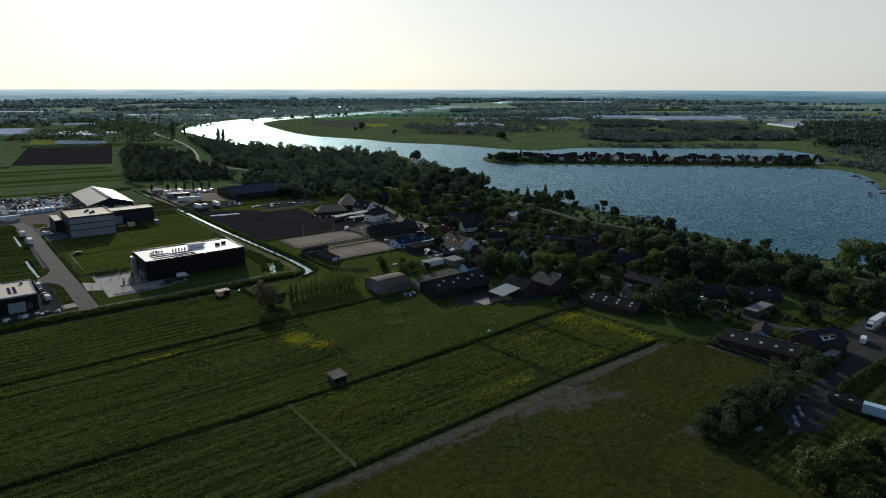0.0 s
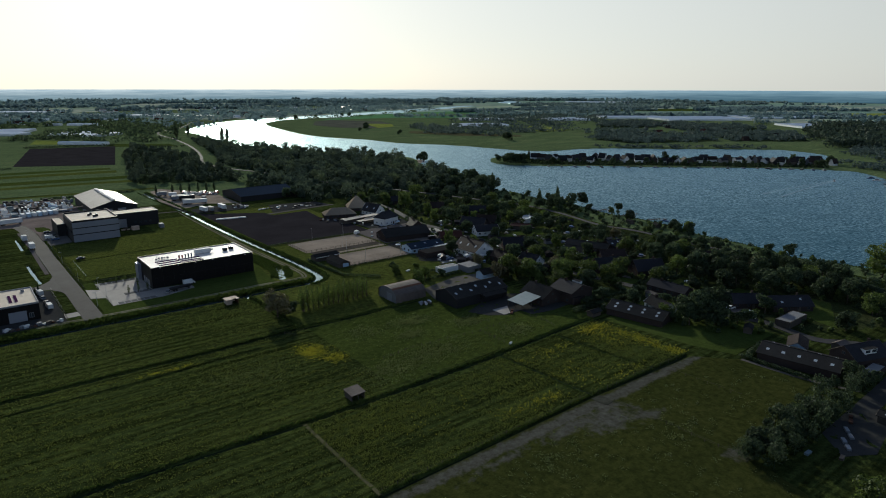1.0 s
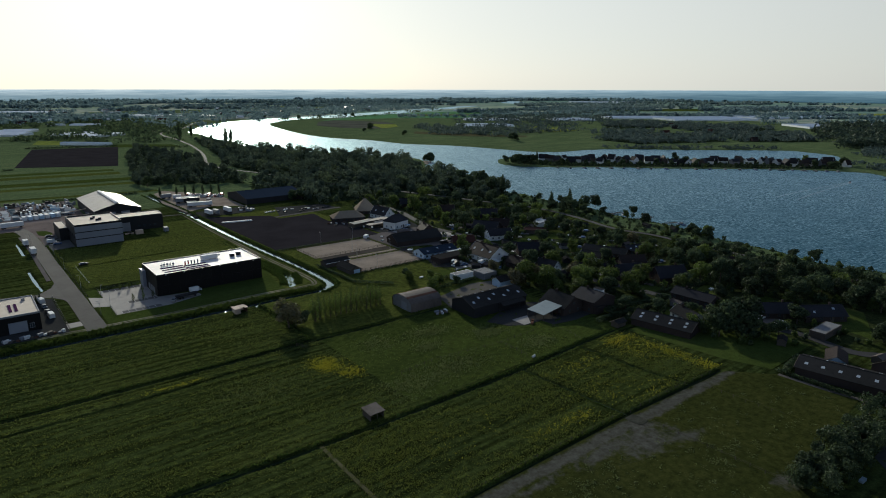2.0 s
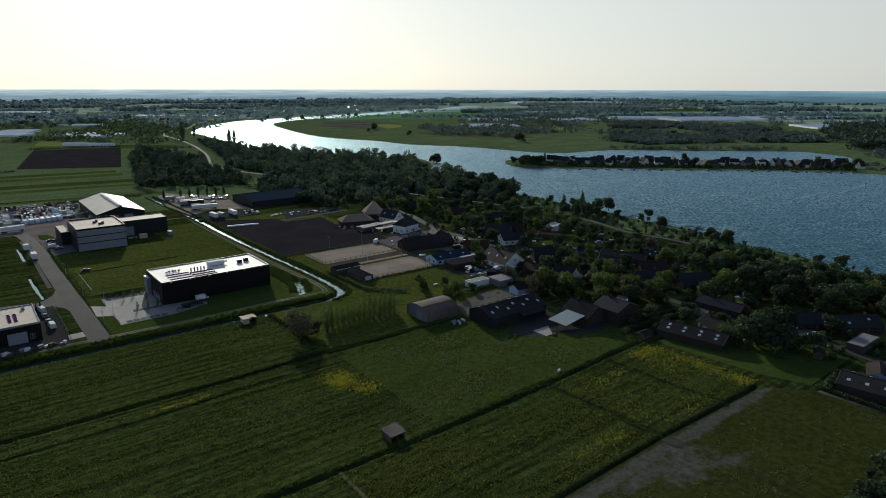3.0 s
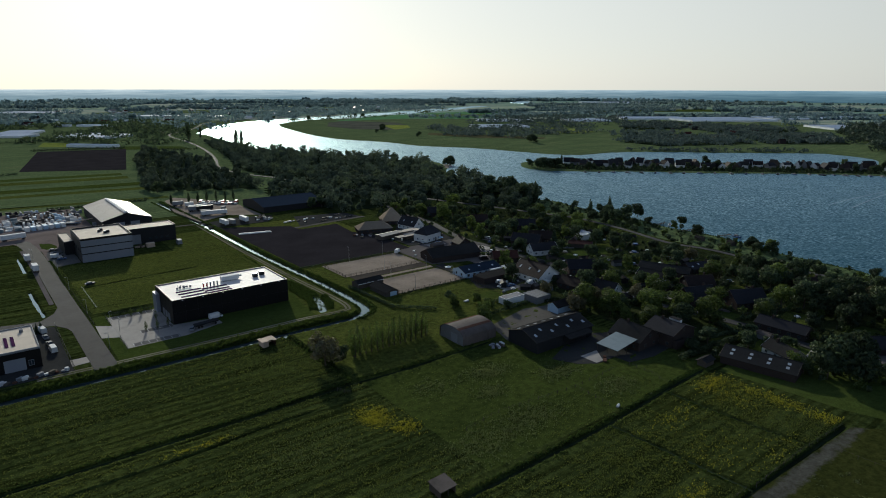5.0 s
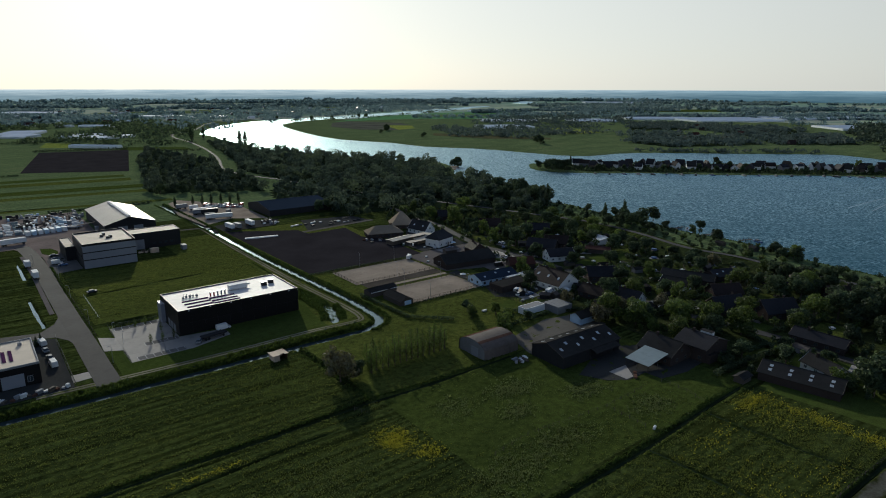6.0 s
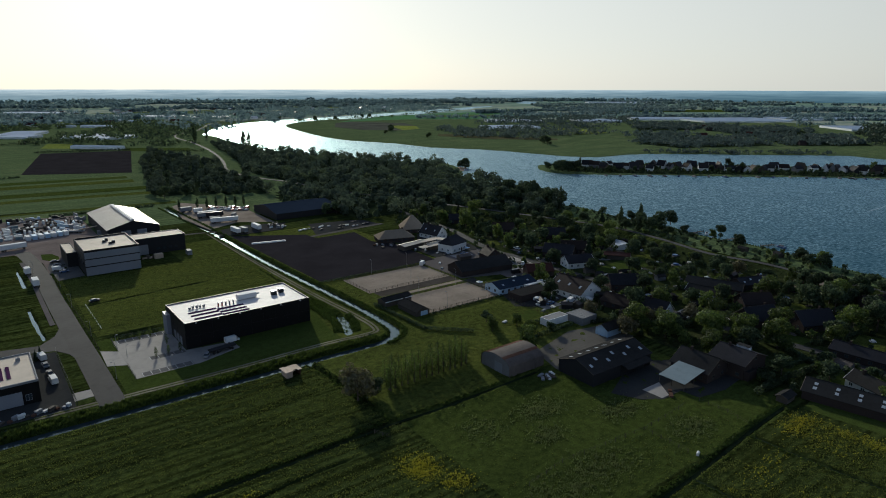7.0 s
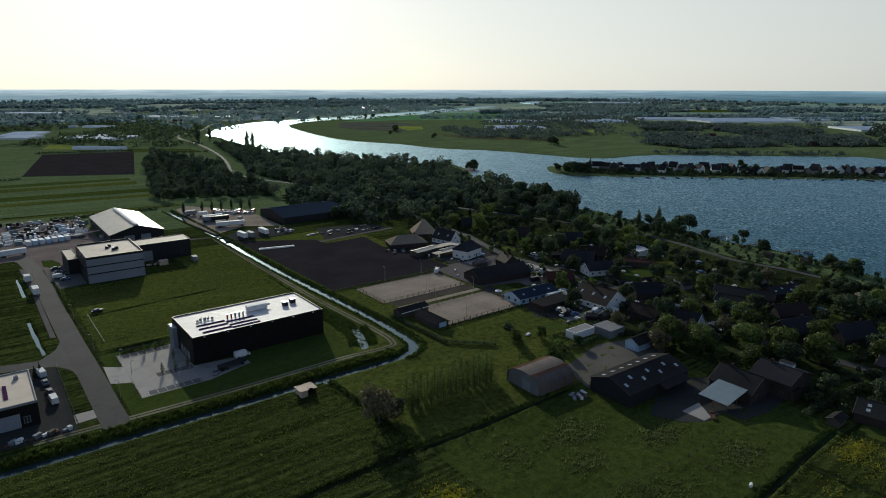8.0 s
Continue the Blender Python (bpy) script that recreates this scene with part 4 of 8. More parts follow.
def tree(x, y, z, kind, h, r, leaves, size, material, label, seed, name="tree", category="tree", group=""):
    rng = np.random.default_rng(seed)
    lumps = crown_lumps(rng, kind, h, r)
    t = thing(name, x, y, z, 0, label, category, group)
    f = Form()
    top = h * (0.95 if kind in ("poplar", "conifer") else 0.62)
    tr = 0.022 * h + 0.05
    if kind != "bush":
        f.rod((0, 0, -0.3), (0.04 * h * rng.normal(0, 0.3), 0.04 * h * rng.normal(0, 0.3), top * 0.55), tr, tr * 0.7, 7)
        f.rod((0, 0, top * 0.5), (0, 0, top), tr * 0.7, tr * 0.2, 6)
    for c, w in lumps[1:] if kind == "broad" else lumps[:3]:
        base = 0.3 * h if kind != "bush" else 0.0
        f.rod((0, 0, min(base + 0.1 * h, c[2] * 0.7)), c, tr * 0.4, tr * 0.12, 5)
    part("trunk", f, BARK, t)
    v, q = leaf_quads(rng, [c for c, w in lumps], [w for c, w in lumps], leaves, size)
    v[:, 2] = np.maximum(v[:, 2], 0.05)
    part("crown", array_mesh("crown", v, q, material), None, t)
    return t


def place(proto, x, y, z=0.0, s=1.0, tall=1.0, rz=0.0):
    return copy_thing(proto, pose(x, y, z, 0, 0, rz) @ Matrix.Diagonal((s, s, s * tall, 1)))


# the first of each kind stands where one is seen; the rest are set out from it
BROAD = [tree(387.7, 455, 0, "broad", 11, 4.8, 1700, 0.4, LEAVES, "broad green tree with an open leafy crown", 11),
         tree(300, 398, 0, "broad", 9, 4.6, 1500, 0.39, LEAVES, "round dark green broadleaf tree", 12),
         tree(318, 360, 0, "broad", 12, 4.8, 1700, 0.4, LEAVES, "tall dark green broadleaf tree", 13)]
YOUNG = [tree(237.4, 183.7, 0, "broad", 13, 6.0, 2400, 0.36, YOUNG_LEAVES, "bright young-leaved green tree", 21),
         tree(166, 238, 0, "broad", 9.5, 3.8, 1400, 0.33, YOUNG_LEAVES, "light green feathery tree", 22)]
COPPER = [tree(202.6, 223, 0, "broad", 9.5, 4.8, 1400, 0.36, COPPER_LEAVES, "brownish copper-leaved broad tree", 31)]
POPLAR = [tree(384, 347, 0, "poplar", 13, 1.9, 900, 0.36, LEAVES, "slender upright poplar tree", 41)]
SAPLING = [tree(109, 240, 0, "poplar", 8.8, 1.5, 480, 0.2, YOUNG_LEAVES, "thin sparse young tree in a row", 43, group="young trees in the strip")]
FIR = [tree(355, 357, 0, "conifer", 10, 2.4, 1100, 0.34, NEEDLES, "dark pointed conifer tree", 51)]
BUSH = [tree(372, 300, 0, "bush", 3.2, 2.4, 320, 0.36, LEAVES, "low dense green bush", 61, "bush", "bush"),
        tree(352, 240, 0, "bush", 3.6, 3.0, 360, 0.38, YOUNG_LEAVES, "spreading light green bush", 62, "bush", "bush")]

BLOCKED = []  # footprints (x0, y0, x1, y1) kept free of trees


def free_spot(x, y, m):
    return all(not (a - m < x < c + m and b - m < y < d + m) for a, b, c, d in BLOCKED)


STREETS = [smooth_line([(262, 60), (252, 85), (244, 97), (247, 116), (243, 131), (245, 160), (245.5, 175), (243, 195), (239.4, 217), (243, 241), (246, 257), (250, 273), (251, 294), (249, 308), (251, 326), (249, 349), (256, 380), (263, 406), (266, 440), (272, 480)], 2), DIKE]


def scatter(poly, gap, seed, margin=3.0, street=4.5):
    rng = np.random.default_rng(seed)
    xs, ys = [p[0] for p in poly], [p[1] for p in poly]
    out = []
    tries = int((max(xs) - min(xs)) * (max(ys) - min(ys)) / gap ** 2 * 5)
    cx, cy = rng.uniform(min(xs), max(xs), tries), rng.uniform(min(ys), max(ys), tries)
    ok = inside(cx, cy, poly)
    for line in STREETS:
        ok &= dist_to_line(cx, cy, line) > street
    for x, y in zip(cx[ok], cy[ok]):
        if all((x - a) ** 2 + (y - b) ** 2 > gap * gap for a, b in out) and free_spot(x, y, margin):
            out.append((x, y))
    return out, rng


def grow(poly, gap, seed, kinds, lo, hi, margin=3.0, street=4.5):
    spots, rng = scatter(poly, gap, seed, margin, street)
    zs = land_height(np.array([p[0] for p in spots] or [0.0]), np.array([p[1] for p in spots] or [0.0]))[0]
    for (x, y), z in zip(spots, zs):
        proto = kinds[rng.integers(len(kinds))]
        s = rng.uniform(lo, hi)
        place(proto, x, y, max(z, -0.8), s, rng.uniform(0.85, 1.15), rng.uniform(0, 360))


def far_wood(name, poly, gap, seed, h, label, quads=26, size=2.0, material=None):
    """Woods far off, too many trees to count."""
    spots, rng = scatter(poly, gap, seed, 0, 6)
    if not spots:
        return
    vs, fs, n = [], [], 0
    for x, y in spots:
        if math.sin(x * 0.021 + 2 * math.sin(y * 0.013)) + math.sin(y * 0.027 + x * 0.009) < -1.1 and gap > 5 and name != "far_shore_wood":
            continue
        if gap > 5:
            x, y = x + rng.normal(0, 0.8) * gap, y + rng.normal(0, 0.8) * gap
        hh, r = h * rng.uniform(0.6, 1.25), gap * rng.uniform(0.55, 0.9)
        cs = [(x + rng.normal(0, 0.3) * r, y + rng.normal(0, 0.3) * r, hh * u) for u in (0.3, 0.55, 0.78)]
        v, f = leaf_quads(rng, cs, [(r * 0.8, r * 0.8, hh * 0.28), (r, r, hh * 0.26), (r * 0.6, r * 0.6, hh * 0.22)], quads, size, 0.9, 0.4)
        v[:, 2] = np.maximum(v[:, 2], -0.2)
        vs.append(v)
        fs.append(f + n)
        n += len(v)
    tagged(new(name, array_mesh(name, np.vstack(vs), np.vstack(fs), material or LEAVES)), label, "wood", kind="stuff")


def near_wood(name, poly, gap, seed, h, label, leaves=240, size=0.85, material=None, margin=1.0, kind="broad"):
    """A wood of trees standing so close that they cannot be counted: full crowns on trunks, in one mesh, each of one leaf colour."""
    spots, rng = scatter(poly, gap, seed, margin, 4.0)
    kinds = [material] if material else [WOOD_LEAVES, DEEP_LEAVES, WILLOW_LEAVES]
    vs, fs, ms, n = [], [], [], 0
    for x, y in spots:
        hh = h * (rng.uniform(0.5, 0.9) if rng.random() < 0.6 else rng.uniform(0.85, 1.3))
        r = min(hh * rng.uniform(0.38, 0.55), gap * 0.8)
        lumps = crown_lumps(rng, "poplar" if rng.random() < 0.04 else kind, hh, r)
        v, f = leaf_quads(rng, [a for a, b in lumps], [b for a, b in lumps], leaves, size * rng.uniform(0.8, 1.15), shell=0.7)
        t = np.array([(-0.2, -0.2, -0.5), (0.2, 0.2, -0.5), (0.12, 0.12, hh * 0.6), (-0.12, -0.12, hh * 0.6)])
        v = np.vstack([v, t])
        f = np.vstack([f, [[len(v) - 4, len(v) - 3, len(v) - 2, len(v) - 1]]])
        vs.append(v + (x, y, 0))
        fs.append(f + n)
        ms.append(np.full(len(f), rng.choice(len(kinds), p=(0.45, 0.42, 0.13) if len(kinds) == 3 else None)))
        n += len(v)
    me = array_mesh(name, np.vstack(vs), np.vstack(fs), kinds[0])
    for extra in kinds[1:]:
        me.materials.append(extra)
    me.polygons.foreach_set("material_index", np.concatenate(ms).astype(np.int32))
    tagged(new(name, me), label, "wood" if kind == "broad" else "shrubs", kind="stuff")


# ---- buildings ----
def window_on(parent, x, y, z, w, h, face, frame_mat=None):
    """A window on a wall: frame with a pane; face: the wall's outward axis, x+ x- y+ y-."""
    sx, sy = (0.12, w) if face[0] == "x" else (w, 0.12)
    f = Form()
    for dz, hh in ((0, 0.09), (h - 0.09, 0.09)):
        f.box(x, y, z + dz, sx, sy, hh)
    for o in (-w / 2 + 0.05, w / 2 - 0.05, 0):
        f.box(x + (0 if face[0] == "x" else o), y + (o if face[0] == "x" else 0), z + 0.09, 0.12 if face[0] == "x" else 0.09, 0.09 if face[0] == "x" else 0.12, h - 0.18)
    win = part("window", f, frame_mat or WHITE_PAINT, parent)
    p = Form()
    p.box(x, y, z + 0.08, 0.05 if face[0] == "x" else w - 0.1, w - 0.1 if face[0] == "x" else 0.05, h - 0.16)
    part("pane", p, GLASS, win)
    return win


def chimney(parent, x, y, z, h=1.4):
    f = Form()
    f.box(x, y, z, 0.7, 0.7, h)
    f.box(x, y, z + h, 0.85, 0.85, 0.12)
    part("chimney", f, BRICK, parent)


def house(x, y, length, width, eave, ridge, rz, roof_mat, wall_mat, label, over=0.4, hip=0.0, windows=True, chim=True, dormer=False, lights=0, paired=False, name="house", category="house", group="", pale_side=None):
    """A house or barn with a pitched roof whose ridge runs along its own x. hip: how far the ridge stops short of each end."""
    a = radians(rz)
    ex = abs(length / 2 * math.cos(a)) + abs(width / 2 * math.sin(a))
    ey = abs(length / 2 * math.sin(a)) + abs(width / 2 * math.cos(a))
    BLOCKED.append((x - ex, y - ey, x + ex, y + ey))
    t = thing(name, x, y, 0, rz, label, category, group)
    L, W = length / 2, width / 2
    f = Form()
    if hip:
        f.box(0, 0, -0.3, length, width, eave + 0.3)
    else:
        f.extrude_x([(-W, -0.3), (W, -0.3), (W, eave), (0, ridge - 0.12), (-W, eave)], -L, L)
    part("wall", f, wall_mat, t)
    g = Form()
    dz = (ridge - eave) / W * over
    e, r = eave - dz, ridge
    Lo, Wo, hp = L + over, W + over, hip
    g.slab([(-Lo, -Wo, e), (Lo, -Wo, e), (Lo - hp, 0, r), (-Lo + hp, 0, r)], 0.16)
    g.slab([(-Lo + hp, 0, r), (Lo - hp, 0, r), (Lo, Wo, e), (-Lo, Wo, e)], 0.16)
    if hip:
        g.slab([(-Lo, Wo, e), (-Lo, -Wo, e), (-Lo + hp, 0, r), (-Lo + hp, 0.01, r)], 0.16)
        g.slab([(Lo, -Wo, e), (Lo, Wo, e), (Lo - hp, 0.01, r), (Lo - hp, 0, r)], 0.16)
    roof = part("roof", g, roof_mat, t)
    if not hip:
        c = Form()
        c.rod((-Lo, 0, r + 0.02), (Lo, 0, r + 0.02), 0.14, 0.14, 6)
        part("ridge_cap", c, roof_mat, roof)
        for sx in (-1, 1):
            b = Form()
            for sy in (-1, 1):
                b.rod((sx * (Lo + 0.03), 0, r - 0.05), (sx * (Lo + 0.03), sy * Wo, e - 0.05), 0.09, 0.09, 4)
            part("bargeboard", b, WHITE_PAINT if wall_mat is WHITE_WALL else WOOD, roof)
    if windows:
        n = max(2, int(length / 3.6))
        frames = WHITE_PAINT if wall_mat is WHITE_WALL else WOOD
        for k in range(n):
            px = -L + (k + 0.5) * length / n
            for sy, fc in ((-1, "y-"), (1, "y+")):
                window_on(t, px, sy * (W + 0.02), 0.9, 1.3, 1.2, fc, frames)
        for sx, fc in ((-1, "x-"), (1, "x+")):
            for py in (-width * 0.2, width * 0.2):
                window_on(t, sx * (L + 0.02), py, 0.9, 1.2, 1.2, fc, frames)
            if ridge - eave > 2.4 and not hip:
                window_on(t, sx * (L + 0.02), 0, eave + 0.3, 1.2, 1.1, fc, frames)
        d = Form()
        d.box(L * 0.3, -W - 0.03, 0, 1.0, 0.1, 2.1)
        part("door", d, WOOD, t)
    if chim:
        chimney(t, L * 0.45, 0.3, r - 0.5)
    if dormer:
        m = Form()
        yy = -W * 0.55
        zz = eave + (ridge - eave) * 0.35
        m.box(0, yy, zz - 0.5, length * 0.35, 1.8, 1.9)
        dm = part("dormer", m, WHITE_PAINT, t)
        mm = Form()
        mm.box(0, yy, zz + 1.4, length * 0.35 + 0.3, 2.2, 0.12)
        part("dormer_roof", mm, ROOF_DARK, dm)
        for o in (-0.12, 0.12):
            q = Form()
            q.box(o * length * 0.8, yy - 0.92, zz + 0.15, length * 0.13, 0.06, 0.95)
            part("dormer_window", q, GLASS, dm)
    for k in range(lights):
        px = -L + (k + 0.5) * length / lights
        for sy, u in (((-1, 0.3), (-1, 0.6), (1, 0.3), (1, 0.6)) if paired else ((-1, 0.35 + 0.25 * (k % 2)), (1, 0.4))):
            y0, y1 = sy * Wo * (1 - u), sy * Wo * (1 - u - 0.16)
            z0, z1 = e + (r - e) * u + 0.05, e + (r - e) * (u + 0.16) + 0.05
            q = Form()
            quad = [(px - 0.5, y0, z0), (px + 0.5, y0, z0), (px + 0.5, y1, z1), (px - 0.5, y1, z1)]
            q.slab(quad if sy < 0 else quad[::-1], 0.06)
            part("skylight", q, SKYLIGHT, roof)
    return t


def flat_block(x0, y0, x1, y1, h, wall_mat, roof_mat, label, name="hall", category="building", rim=0.5, rim_mat=None, group=""):
    """A flat-roofed block with a parapet. Its own origin is its centre on the ground."""
    BLOCKED.append((x0, y0, x1, y1))
    cx, cy, sx, sy = (x0 + x1) / 2, (y0 + y1) / 2, x1 - x0, y1 - y0
    t = thing(name, cx, cy, 0, 0, label, category, group)
    f = Form()
    f.box(0, 0, -0.3, sx, sy, h - 0.2)
    part("wall", f, wall_mat, t)
    g = Form()
    g.box(0, 0, h - 0.5, sx - 0.6, sy - 0.6, 0.32)
    part("roof", g, roof_mat, t)
    p = Form()
    for bx, by, wx, wy in ((0, -sy / 2 + 0.14, sx + 0.06, 0.3), (0, sy / 2 - 0.14, sx + 0.06, 0.3), (-sx / 2 + 0.14, 0, 0.3, sy - 0.55), (sx / 2 - 0.14, 0, 0.3, sy - 0.55)):
        p.box(bx, by, h - 0.5, wx, wy, rim)
    part("parapet", p, rim_mat or wall_mat, t)
    return t


# the large black hall with a white roof
hall = flat_block(68.4, 310.3, 116.1, 335.4, 9.5, CLAD_BLACK, ROOF_WHITE, "large black-clad hall with a white flat roof", rim=0.75)
panel = Form()
panel.box(0, 0, 0, 4.68, 0.10, 4.3)
panel_mesh = panel.mesh("cladding_panel", CLAD_BLACK)
for k in range(10):
    for row in range(2):
        for sy in (-1, 1):
            ob = part("cladding_panel", panel_mesh, None, hall)
            ob.matrix_basis = pose(-23.85 + 2.385 + 4.77 * k, sy * 12.6, 0.25 + row * 4.36)
side = Form()
side.box(0, 0, 0, 0.10, 4.92, 4.3)
side_mesh = side.mesh("cladding_panel", CLAD_BLACK)
for k in range(5):
    for row in range(2):
        for sx in (-1, 1):
            ob = part("cladding_panel", side_mesh, None, hall)
            ob.matrix_basis = pose(sx * 23.9, -12.55 + 2.51 + 5.02 * k, 0.25 + row * 4.36)
dock = Form()
dock.box(-24.6, 9.0, 0, 1.6, 5.5, 7.6)
part("entrance_block", dock, CLAD_GREY, hall, "pale grey entrance block")
for k in range(3):
    w = Form()
    w.box(-24.0, -6.5 + 3.8 * k, 0.1, 0.12, 2.6, 3.0)
    part("roller_door", w, GREY_PAINT, hall)
for k in range(6):
    lp = Form()
    lp.box(-20 + 8 * k, -12.8, 9.2, 0.5, 0.35, 0.25)
    part("wall_lamp", lp, WHITE_PAINT, hall)
solar = Form()
solar.slab([(-0.82, -0.5, 0.12), (0.82, -0.5, 0.12), (0.82, 0.5, 0.3), (-0.82, 0.5, 0.3)], 0.05)
solar.box(0, 0.4, 0.0, 1.5, 0.06, 0.22)
solar_mesh = solar.mesh("solar_panel", SOLAR)
for x0, n, ys in ((73.6, 6, (320.8, 317.4, 313.6)), (83.6, 6, (319.2, 315.6, 312.7))):
    for yy in ys:
        for k in range(n):
            ob = tagged(new("solar_panel", solar_mesh), "dark solar panel tilted on a white roof", "solar panel", "solar panels on the hall")
            ob.matrix_basis = pose(x0 + 1.68 * k, yy, 9.32)
for k in range(5):
    v = thing("roof_vent", 84.2 + 1.45 * k, 322.1, 9.32, 0, "dark upright roof vent pipe", "roof vent", "vents on the hall roof")
    f = Form()
    f.rod((0, 0, 0), (0, 0, 1.5), 0.32, 0.32, 10)
    part("pipe", f, RED_PAINT if k < 2 else GREY_PAINT, v)
    f = Form()
    f.rod((0, 0, 1.5), (0, 0, 1.85), 0.44, 0.24, 10)
    part("cowl", f, STEEL, v)
hv = thing("air_handler", 96.4, 325.4, 9.32, 0, "long white air-handling unit on the roof", "air handler")
f = Form()
f.box(0, 0, 0.3, 7.6, 2.3, 1.9)
part("casing", f, WHITE_PAINT, hv)
f = Form()
for o in (-3, 0, 3):
    f.box(o, 0, 0, 0.3, 2.3, 0.3)
part("feet", f, STEEL, hv)["kind"] = "stuff"
f = Form()
f.rod((3.8, 0, 1.2), (5.2, 0, 1.2), 0.35, 0.35, 8)
part("duct", f, STEEL, hv)
for px, py in ((106.9, 323.4), (110.5, 324.8)):
    b = thing("roof_unit", px, py, 9.32, 0, "dark louvred roof unit", "roof unit", "roof units")
    f = Form()
    f.box(0, 0, 0, 1.9, 1.9, 1.5)
    part("casing", f, CLAD_DARK, b)
    f = Form()
    f.box(0, 0, 1.5, 2.1, 2.1, 0.15)
    part("lid", f, STEEL, b)
for k in range(5):
    b = thing("roof_unit", 74.5 + 1.3 * k, 325.2 + 0.6 * (k % 2), 9.32, 0, "small grey condenser with pipes on the roof", "roof unit", "condensers on the hall roof")
    f = Form()
    f.box(0, 0, 0.15, 0.8, 0.6, 0.6 + 0.2 * (k % 3))
    part("casing", f, GREY_PAINT, b)
    f = Form()
    f.rod((0.3, 0, 0), (0.3, 0, 1.9 - 0.2 * k), 0.07, 0.07, 6)
    part("pipe", f, STEEL, b)

# the grey works building with dark bands, and its wings
works = flat_block(55.5, 432, 80.5, 464, 12.2, CLAD_GREY, ROOF_BEIGE, "pale grey clad works building with dark bands and flat roof", rim=1.1, rim_mat=CLAD_BLACK)
for z in (4.2, 8.0):
    f = Form()
    f.box(0, -16.03, z, 25.1, 0.14, 0.5)
    part("window_band", f, CLAD_DARK, works)
f = Form()
f.box(-12.53, 0, 0, 0.14, 31.8, 11.4)
part("dark_flank", f, CLAD_DARK, works, "dark clad flank")
for k in range(5):
    window_on(works, -12.62, -12 + 6 * k, 5.0, 2.6, 1.6, "x-", CLAD_DARK)
for k, (px, py) in enumerate(((67.5, 449.6), (69, 452.5), (69.5, 444), (71.2, 445.5))):
    b = thing("roof_unit", px, py, 12.02, 0, "dark roof unit with a fan", "roof unit", "roof units of the works")
    f = Form()
    f.box(0, 0, 0, 1.5, 1.3, 1.0 + 0.2 * (k % 2))
    part("casing", f, CLAD_DARK, b)
    f = Form()
    f.rod((0, 0, 1.0 + 0.2 * (k % 2)), (0, 0, 1.4 + 0.2 * (k % 2)), 0.5, 0.5, 10)
    part("fan", f, STEEL, b)
flat_block(50.5, 455, 55.3, 480, 7.5, CLAD_DARK, ROOF_BEIGE, "low dark wing with a flat roof beside the works", "annex", rim=0.6)
wing = flat_block(80.7, 458, 110, 472.5, 9.2, CLAD_DARK, ROOF_BEIGE, "long dark-walled hall with a pale flat roof", rim=0.7)
f = Form()
f.box(-8, -7.3, 0.2, 5.5, 0.14, 5.5)
part("roller_door", f, GREY_PAINT, wing)
for k in range(4):
    window_on(wing, 0 + 3.2 * k, -7.27, 2.0, 1.6, 1.4, "y-", CLAD_DARK)

# the gabled storage hall
BLOCKED.append((77, 500, 108, 574))
gh = house(92.8, 538, 68, 29.5, 7.0, 11.2, 90, ROOF_METAL, CLAD_DARK, "wide gabled storage hall with a pale metal roof", windows=False, chim=False, name="storage_hall", category="building", over=0.5)
f = Form()
f.box(-2, 0, 11.15, 63, 2.6, 0.5)
f.box(-2, 0, 11.65, 63, 1.6, 0.3)
part("ridge_light", f, WHITE_PAINT, gh, "white ridge skylight strip")
f = Form()
for sy in (-4.5, 4.5):
    f.box(-34.05, sy, 0.2, 0.14, 5.5, 5.2)
part("roller_door", f, GREY_PAINT, gh)
seam = Form()
seam.slab([(-0.05, -15.2, 6.93), (0.05, -15.2, 6.93), (0.05, -1.5, 10.86), (-0.05, -1.5, 10.86)], 0.02)
seam_mesh = seam.mesh("roof_seam", ROOF_METAL)
for k in range(16):
    for turn in (0, 180):
        ob = part("roof_seam", seam_mesh, None, gh)
        ob.matrix_basis = pose(-32 + 4.2 * k, 0, 0.06, 0, 0, turn)

# the flat-roofed hall by the ditch
corner = flat_block(-34, 297.5, 22.9, 322, 7.0, CLAD_BLACK, ROOF_BEIGE, "black flat-roofed hall beside the ditch", rim=0.7, rim_mat=GREY_PAINT)
f = Form()
f.box(21, -12.3, 0.2, 6, 0.14, 4.2)
part("roller_door", f, CLAD_GREY, corner)
for px in (12, 25.5):
    window_on(corner, px, -12.27, 1.2, 1.6, 2.0, "y-", GREY_PAINT)
for k in range(6):
    for row in range(2):
        ob = tagged(new("solar_panel", solar_mesh), "dark solar panel tilted on a beige roof", "solar panel", "solar panels on the corner hall")
        ob.matrix_basis = pose(14.2 + row * 1.9, 304 + 1.7 * k, 6.82, 0, 0, 90)
b = thing("roof_unit", 19.3, 317, 6.82, 0, "small roof unit with a pipe", "roof unit")
f = Form()
f.box(0, 0, 0, 1.2, 1.0, 1.0)
part("casing", f, GREY_PAINT, b)
f = Form()
f.rod((0.2, 0, 1.0), (0.2, 0, 1.7), 0.12, 0.12, 8)
part("pipe", f, STEEL, b)

# blue-roofed hall of the depot
house(208, 523.5, 48, 42, 4.5, 8.0, 0, ROOF_BLUE, CLAD_DARK, "low broad hall with a dark blue metal roof", windows=False, chim=False, name="depot_hall", category="building")

